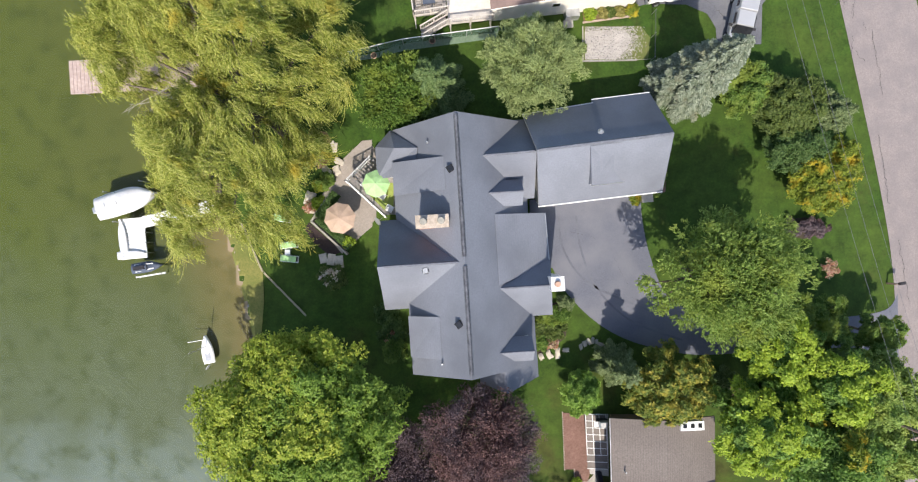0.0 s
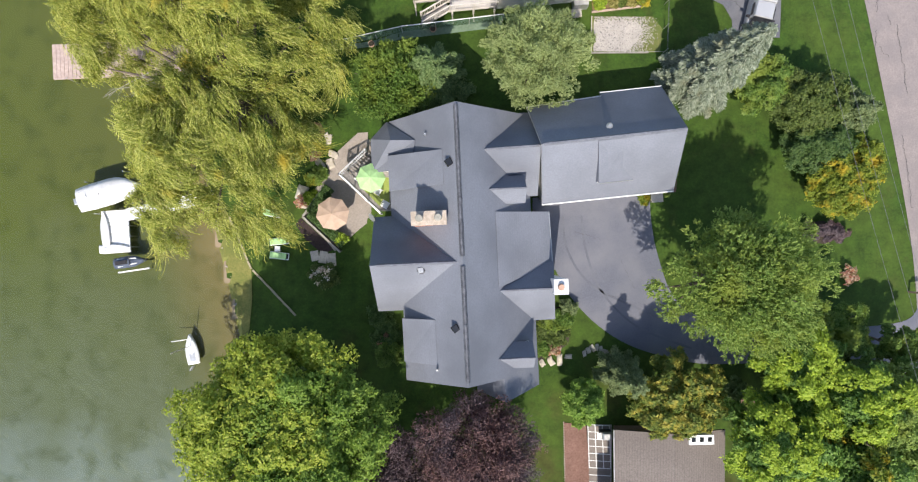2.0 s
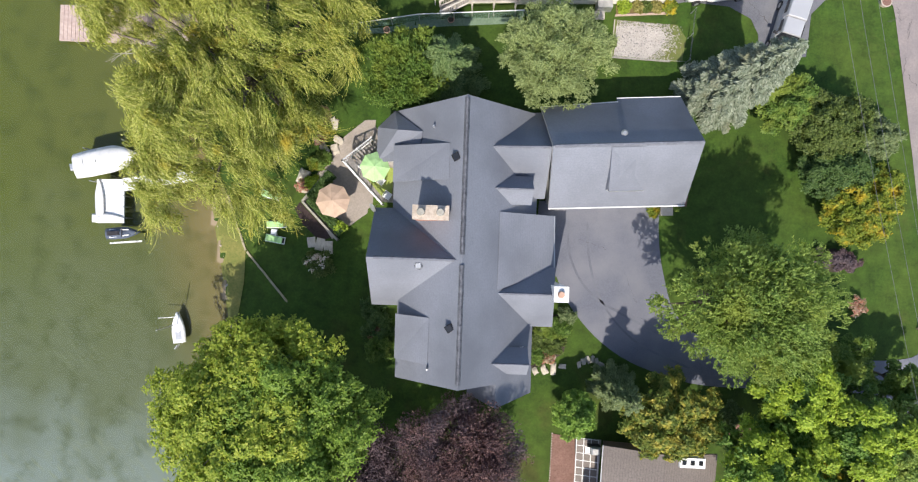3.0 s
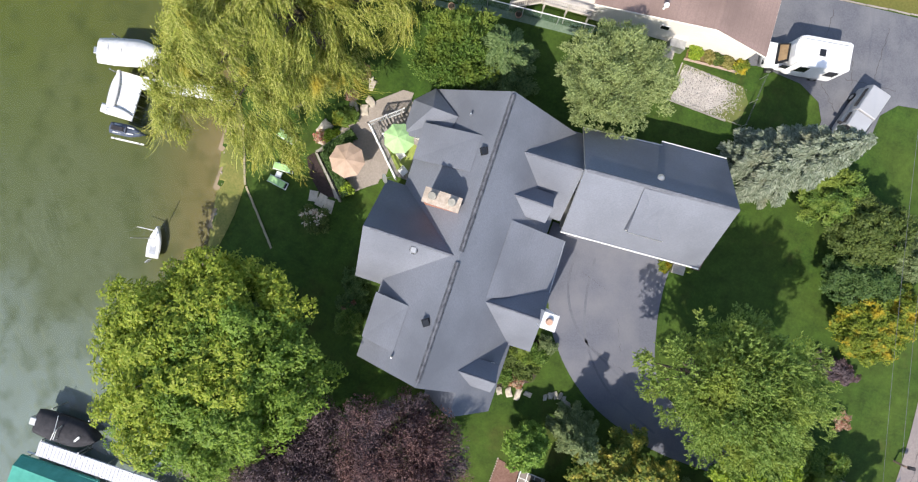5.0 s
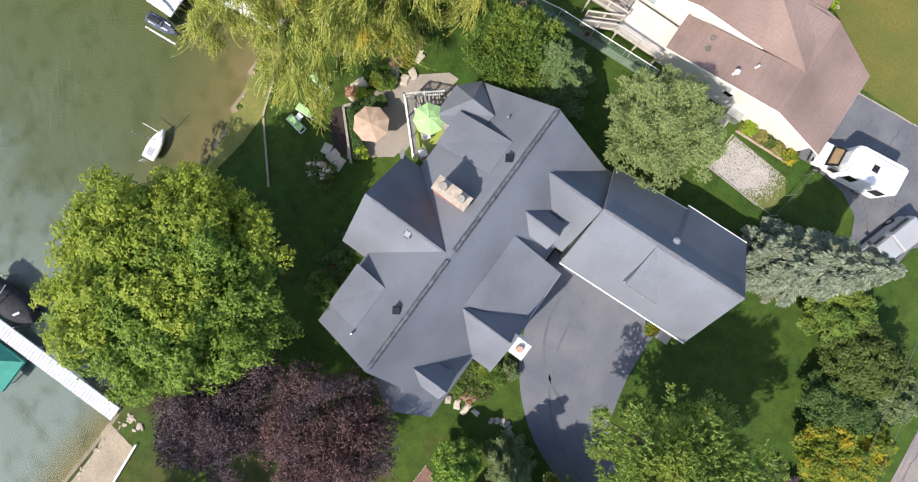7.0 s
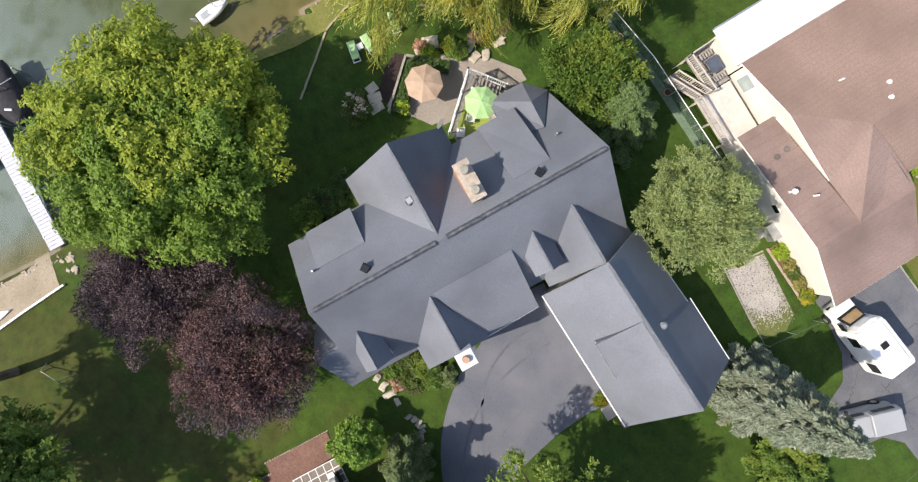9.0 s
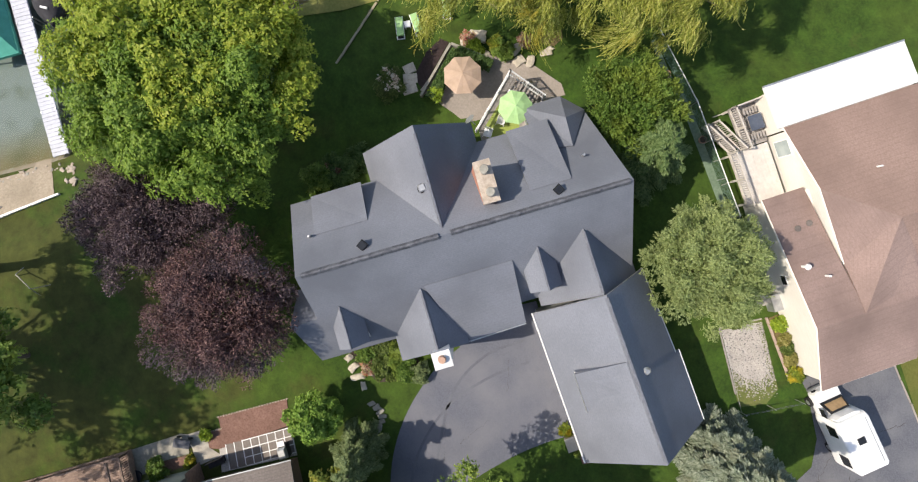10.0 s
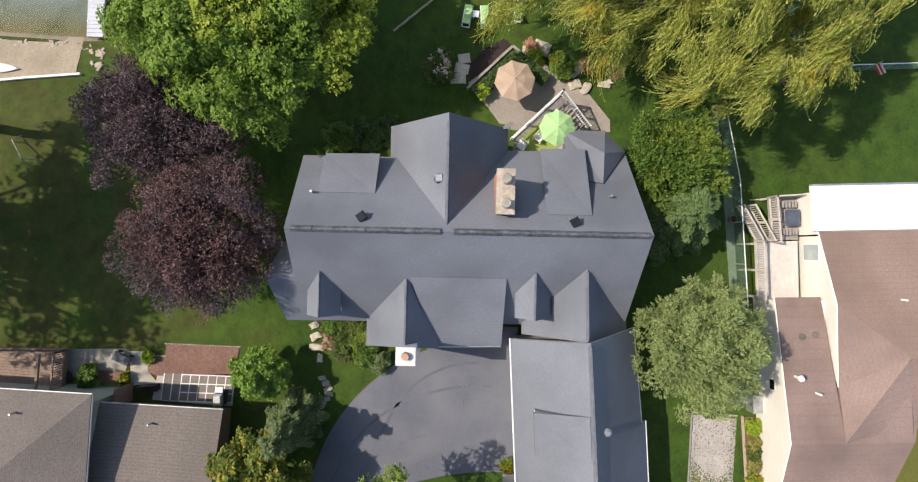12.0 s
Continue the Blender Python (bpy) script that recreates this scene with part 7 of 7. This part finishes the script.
part("roof_line", box(-0.6, -0.75, 2.745, 3.6, 0.05, 0.03), METAL, camper)
for x in (0.55, -1.9):
    part("side_window", hexa(bmesh.new(), [(x - 0.45, 1.1, 1.5), (x + 0.45, 1.1, 1.5), (x + 0.42, 1.06, 2.3), (x - 0.42, 1.06, 2.3)], [(x - 0.45, 1.14, 1.5), (x + 0.45, 1.14, 1.5), (x + 0.42, 1.1, 2.3), (x - 0.42, 1.1, 2.3)]), DARK, camper, "dark tinted window")
part("side_window", box(1.75, 0.96, 1.2, 0.8, 0.04, 0.5), DARK, camper, "dark cab window")
for x in (2.4, -1.5):
    for y in (-0.95, 0.95):
        w = part("wheel", rod((x, y - 0.12, 0.36), (x, y + 0.12, 0.36), 0.36, n=18), RUBBER, camper)
        part("rim", rod((x, y - 0.13, 0.36), (x, y + 0.13, 0.36), 0.2, n=12), METAL, w)
part("bumper", box(3.32, 0, 0.4, 0.14, 1.7, 0.22), METAL, camper)
part("bike_rack", box(-3.0, 0, 0.6, 0.2, 1.5, 0.12), METAL, camper)
for y in (-0.62, 0.62):
    part("headlight", box(3.28, y, 0.72, 0.08, 0.3, 0.18), DARK, camper)

van = thing("pickup_truck", "silver pickup truck with a hard top parked on the drive", "pickup truck", pose(23.85, 18.75, 0, 0, 0, 77.5))
part("truck_body", shell([(-2.4, -0.9), (2.3, -0.9), (2.5, -0.6), (2.5, 0.6), (2.3, 0.9), (-2.4, 0.9)], 0.35, 1.05, 0.02), SILVER, van)
part("hard_top", shell([(0.2, -0.86), (2.4, -0.86), (2.4, 0.86), (0.2, 0.86)], 1.0, 1.85, 0.12), SILVER, van)
part("truck_cab", shell([(-1.1, -0.86), (0.25, -0.86), (0.25, 0.86), (-1.1, 0.86)], 1.0, 1.75, 0.16), SILVER, van)
for y in (-0.83, 0.83):
    part("side_window", box(1.3, y, 1.2, 1.5, 0.05, 0.38), DARK, van)
    part("side_window", box(-0.45, y, 1.2, 0.9, 0.05, 0.36), DARK, van)
    part("mirror", box(-0.95, y * 1.2, 1.1, 0.15, 0.25, 0.18), BLACK, van)
    for x in (-1.6, 1.6):
        w = part("wheel", rod((x, y * 1.02 - 0.1, 0.35), (x, y * 1.02 + 0.1, 0.35), 0.35, n=18), RUBBER, van)
        part("rim", rod((x, y * 1.02 - 0.11, 0.35), (x, y * 1.02 + 0.11, 0.35), 0.2, n=12), METAL, w)
part("windscreen", hexa(bmesh.new(), [(-1.1, -0.72, 1.68), (-1.1, 0.72, 1.68), (-1.55, 0.78, 1.06), (-1.55, -0.78, 1.06)], [(-1.13, -0.72, 1.7), (-1.13, 0.72, 1.7), (-1.6, 0.78, 1.08), (-1.6, -0.78, 1.08)]), DARK, van)

# dark tyre marks and fine cracks on the drive
marks = bmesh.new()
TYRE = surface("tyre_marks", (0.084, 0.090, 0.112), (0.128, 0.134, 0.160), fine=14.0, wide=0.5, wide_mix=0.7, tint=(0.15, 0.155, 0.178))
for off in (-0.75, 0.75):
    line = curve([(9.2 + off, 2.2), (9.6 + off, -0.6), (11.2 + off * 0.6, -3.6 - off * 0.4), (14.6, -6.0 - off), (19.0, -7.7 - off)])
    for a, b in zip(line, line[1:]):
        side = Vector((-(b - a).y, (b - a).x)).normalized() * 0.09
        marks.faces.new([marks.verts.new((*p, 0.043)) for p in (a - side, b - side, b + side, a + side)])
alone("tyre_mark", marks, TYRE, "faint tyre marks curving over the asphalt drive", "tyre marks", kind="structure")

# ---- the brown-roofed house to the south ----
south = thing("neighbour_house", "low house with taupe shingled hip roofs behind trees", "house")
part("roof_slope", slab([(12.0, -14.15, 2.75), (12.15, -21.7, 2.75), (16.3, -21.7, 3.5), (16.3, -14.15, 3.5)]), TAUPE, south)
part("roof_slope", slab([(16.3, -14.15, 3.5), (16.3, -21.7, 3.5), (20.4, -21.7, 2.75), (20.4, -14.05, 2.75)]), TAUPE, south)
HZ, HP = 4.6, 6.15
part("roof_slope", slab([(11.1, -20.95, HZ), (16.1, -25.7, HP), (16.1, -31, HP), (11.35, -35.5, HZ)]), TAUPE, south)
part("roof_slope", slab([(11.1, -20.95, HZ), (21.2, -20.75, HZ), (16.1, -25.7, HP)]), TAUPE, south)
part("roof_slope", slab([(21.2, -20.75, HZ), (21.2, -35.5, HZ), (16.1, -31, HP), (16.1, -25.7, HP)]), TAUPE, south)
part("roof_slope", slab([(21.2, -35.5, HZ), (11.35, -35.5, HZ), (16.1, -31, HP)]), TAUPE, south)
part("wall", prism([(12.75, -14.75), (12.85, -21.6), (19.8, -21.6), (19.8, -14.75)], -0.1, 2.65), BROWN_SIDING, south, "brown siding wall")
part("wall", prism([(11.95, -21.65), (12.05, -35.0), (20.8, -35.0), (20.8, -21.65)], -0.1, 4.42), SAGE_SIDING, south, "grey-green siding wall")
for p, q in (((11.97, -14.15, 2.68), (12.12, -21.6, 2.68)), ((11.07, -20.95, 4.52), (11.32, -35.5, 4.52)), ((11.1, -20.92, 4.52), (21.2, -20.72, 4.52))):
    part("gutter", rod(p, q, 0.05), METAL, south, "white gutter")
for x, y, z in ((13.05, -18.3, 2.95), (12.3, -24.9, 5.0)):
    part("vent_pipe", rod((x, y, z - 0.2), (x, y, z + 0.4), 0.06), METAL, south)
ch = part("chimney", box(18.25, -14.55, 2.5, 1.85, 0.72, 1.05, 2), WHITE, south, "white capped chimney with three flues")
for i in range(3):
    part("flue", box(17.65 + 0.6 * i, -14.55 + 0.02 * i, 3.55, 0.3, 0.34, 0.03), DARK, ch)
# terrace of slabs with white joints
terrace = thing("slab_terrace", "terrace of brown slabs with white joints", "terrace", kind="structure")
part("joint_bed", prism([(10.5, -14.7), (12.6, -14.7), (12.6, -20.0), (11.0, -19.8)], -0.1, 0.05), GRAVEL, terrace)
SLABS = surface("brown_slabs", (0.175, 0.15, 0.135), (0.255, 0.222, 0.20), fine=6.0, wide=0.9)
ts = finish("paving_slab", box(0, 0, 0, 0.585, 0.585, 0.02), SLABS)
joint_long, joint_short = finish("joint_strip", box(0, 0, 0, 0.06, 3.5, 0.03), WHITE), finish("joint_strip", box(0, 0, 0, 1.75, 0.055, 0.028), WHITE)
for i in range(3):
    for j in range(8):
        o = new("paving_slab", ts)
        o.parent = terrace
        o.matrix_basis = pose(10.95 + 0.58 * i + 0.02 * j, -15.0 - 0.58 * j, 0.045, 0, 0, -3)
for i in range(4):
    o = new("joint_strip", joint_long)
    o.parent = terrace
    o.matrix_basis = pose(10.72 + 0.58 * i, -16.45, 0.048, 0, 0, 2.5)
for j in range(9):
    o = new("joint_strip", joint_short)
    o.parent = terrace
    o.matrix_basis = pose(11.5 + 0.02 * j, -14.72 - 0.58 * j, 0.05, 0, 0, -3)
drape("mulch_bed", [(8.72, -14.55), (10.6, -14.75), (11.0, -19.85), (10.8, -20.45), (9.72, -20.45), (9.68, -19.4), (8.85, -19.4)], MULCH, "red-brown mulch bed edged with pale stones", "flower bed", 0.05)
for i in range(26):
    t = i / 25
    x, y = (8.7 + 0.15 * t, -14.55 - 4.85 * t)
    rock(x, y, 0.15, 500 + i, "small white edging stone", STONE, "bed edging", 0.02)
for i in range(8):
    rock(9.68 + 0.005 * i, -19.4 - 0.13 * i, 0.15, 530 + i, "small white edging stone", STONE, "bed edging", 0.02)
drape("side_path", [(9.55, -21.7), (9.45, -20.5), (10.8, -20.4), (11.5, -19.7), (11.8, -21.5)], CONCRETE, "pale concrete path beside the low house", "path", 0.04)
drape("concrete_pad", [(9.75, -26.2), (9.4, -22.1), (9.55, -21.7), (10.85, -21.9), (11.0, -24.6), (11.55, -24.8), (11.5, -26.2)], FLAG, "grey-beige concrete pad beside the deck", "paving", 0.035)
drape("soil_strip", [(11.55, -24.8), (11.0, -24.6), (10.85, -21.9), (12.0, -21.5), (12.0, -26.0), (11.5, -26.2)], DRYGRASS, "dry grass and soil along the house wall", "grass", 0.03)
pit = thing("fire_bowl", "round black fire bowl on the concrete pad", "fire bowl", pose(11.45, -25.6, 0.03))
part("bowl", rod((0, 0, 0.1), (0, 0, 0.38), 0.3, 0.45, 18), BLACK, pit)
part("foot", rod((0, 0, 0), (0, 0, 0.12), 0.22, 0.2, 14), BLACK, pit)
grill = thing("gas_grill", "silver gas grill on the slab terrace", "grill", pose(11.95, -15.25, 0.08, 0, 0, 93))
part("cart", box(0, 0, 0.1, 0.5, 0.9, 0.7), BLACK, grill)
part("hood", box(0, 0, 0.8, 0.55, 0.75, 0.35, bevel=0.1), METAL, grill)
part("side_shelf", box(0, 0.6, 0.8, 0.45, 0.35, 0.04), WHITE, grill)
screen = thing("wood_screen", "brown board screen beside the low house", "screen", pose(12.15, -21.3, 0, 0, 0, 4))
for i in range(8):
    part("board", box(-0.53 + 0.15 * i, 0, 0.05, 0.14, 0.04, 1.9 + 0.02 * (i % 2)), BROWNWOOD, screen)
part("rail", box(0, -0.05, 1.5, 1.2, 0.06, 0.09), BROWNWOOD, screen)
bench = thing("patio_bench", "dark green bench under the eave", "bench", pose(11.75, -20.0, 0.05, 0, 0, 100))
part("seat", box(0, 0, 0.4, 1.1, 0.45, 0.05), BLACK, bench), part("backrest", box(0, 0.22, 0.45, 1.1, 0.05, 0.45), BLACK, bench)
for sx in (-0.45, 0.45):
    part("leg", box(sx, 0, 0, 0.06, 0.4, 0.4), BLACK, bench)
clump(11.25, -24.0, 0.75, 1.0, GREEN_LEAF, 2200, "round green shrub in the side bed", 150)
clump(11.3, -21.8, 0.35, 0.6, OCHRE_LEAF, 900, "small yellowing plant by the wall", 153)
clump(9.75, -20.35, 0.4, 0.6, LIMEY_LEAF, 800, "small bright plant by the path", 151)
drape("soil_bed", [(10.9, -22.1), (11.6, -22.0), (11.75, -23.6), (11.0, -24.6)], MULCH, "brown soil bed by the path", "flower bed", 0.06)
sdeck = thing("brown_deck", "brown stained wooden deck with railing beside the low house", "deck")
part("deck_frame", prism([(9.6, -25.5), (12.2, -25.5), (12.2, -35), (10.2, -35)], 0.3, 0.72), BROWNWOOD, sdeck)
bd = finish("deck_board", box(0, 0, 0, 0.17, 9.4, 0.04), BROWNWOOD)
for i in range(12):
    o = new("deck_board", bd)
    o.parent = sdeck
    o.matrix_basis = pose(9.95 + 0.19 * i, -30.25, 0.72, 0, 0, 3 if i < 2 else 0)
railing(sdeck, [(9.65, -25.5, 0.75), (12.0, -25.5, 0.75)], gap=0.15, mat=BROWNWOOD)
railing(sdeck, [(9.6, -25.5, 0.75), (10.2, -34.8, 0.75)], gap=0.18, mat=BROWNWOOD)
part("awning_beam", box(10.9, -26.2, 1.9, 2.4, 0.14, 0.16), BROWNWOOD, sdeck)
trolley = thing("garden_cart", "grey folding cart at the path corner", "cart", pose(9.95, -21.95, 0.06, 0, 0, 70))
part("tray", box(0, 0, 0.3, 1.1, 0.55, 0.25), OLD_ASPHALT, trolley)
for sx in (-0.4, 0.4):
    for sy in (-0.3, 0.3):
        part("wheel", rod((sx, sy - 0.03, 0.15), (sx, sy + 0.03, 0.15), 0.15, n=12), RUBBER, trolley)
part("handle", rod((0.55, 0, 0.4), (1.0, 0, 0.85), 0.02), METAL, trolley)

# ---- overhead wires, poles and roadside post ----
utility = thing("utility_pole", "brown timber utility pole with a crossarm by the lane", "utility pole", pose(32.4, -13.6, 0, 0, 0, 17))
part("pole", rod((0, 0, -0.1), (0, 0, 9.0), 0.16, 0.11, 10), BROWNWOOD, utility)
part("crossarm", box(0, 0, 8.3, 2.2, 0.12, 0.14), BROWNWOOD, utility)
for x in (-0.95, 0.0, 0.95):
    part("insulator", rod((x, 0, 8.44), (x, 0, 8.62), 0.05), STONE, utility)
for off in (-0.95, 0.0, 0.95):
    wires = thing("overhead_wire", "sagging overhead wire along the lane", "wire", group="overhead wires")
    a, b = Vector((32.4 + off, -13.6 + 0.25 * off, 8.6)), Vector((20.2 + off * 1.3, 31.0, 8.6))
    pts = [a + (b - a) * (k / 24) - Vector((0, 0, 0.5 * (1 - (k / 12 - 1) ** 2))) for k in range(25)]
    part("cable", tube(pts, 0.009, n=5), OLD_ASPHALT, wires)
mail = thing("mailbox_post", "dark wooden roadside post with a box", "mailbox", pose(36.6, -3.7, 0, 0, 0, 10))
part("post", box(0, 0, 0, 0.12, 0.12, 1.1), BROWNWOOD, mail)
part("arm", box(0.25, 0, 0.95, 0.7, 0.1, 0.1), BROWNWOOD, mail)
part("box", box(0.35, 0, 1.05, 0.5, 0.22, 0.24, bevel=0.05), BLACK, mail)
hyd = thing("stone_planter", "round stone planter beside the lane", "planter", pose(31.6, 21.6, 0))
part("bowl", rod((0, 0, 0), (0, 0, 0.35), 0.35, 0.45, 16), STONE, hyd)
part("soil", rod((0, 0, 0.3), (0, 0, 0.36), 0.36, 0.36, 16), MULCH, hyd)
swing = thing("swing_frame", "pale timber frame standing on the shaded lawn", "frame", pose(-3.0, -29.6, land(-3, -29.6), 0, 0, 35) @ Matrix.Scale(0.62, 4))
for a, b, r in (((-1.6, -0.3, 0.9), (1.1, 0.1, 1.7), 0.06), ((1.1, 0.1, 1.7), (1.5, 0.9, 0.0), 0.05), ((1.1, 0.1, 1.7), (1.5, -0.7, 0.0), 0.05), ((-1.6, -0.3, 0.9), (-2.0, 0.3, 0.0), 0.05), ((-1.6, -0.3, 0.9), (-1.9, -0.9, 0.0), 0.05)):
    part("beam", rod(a, b, r), PALE_BARK, swing)
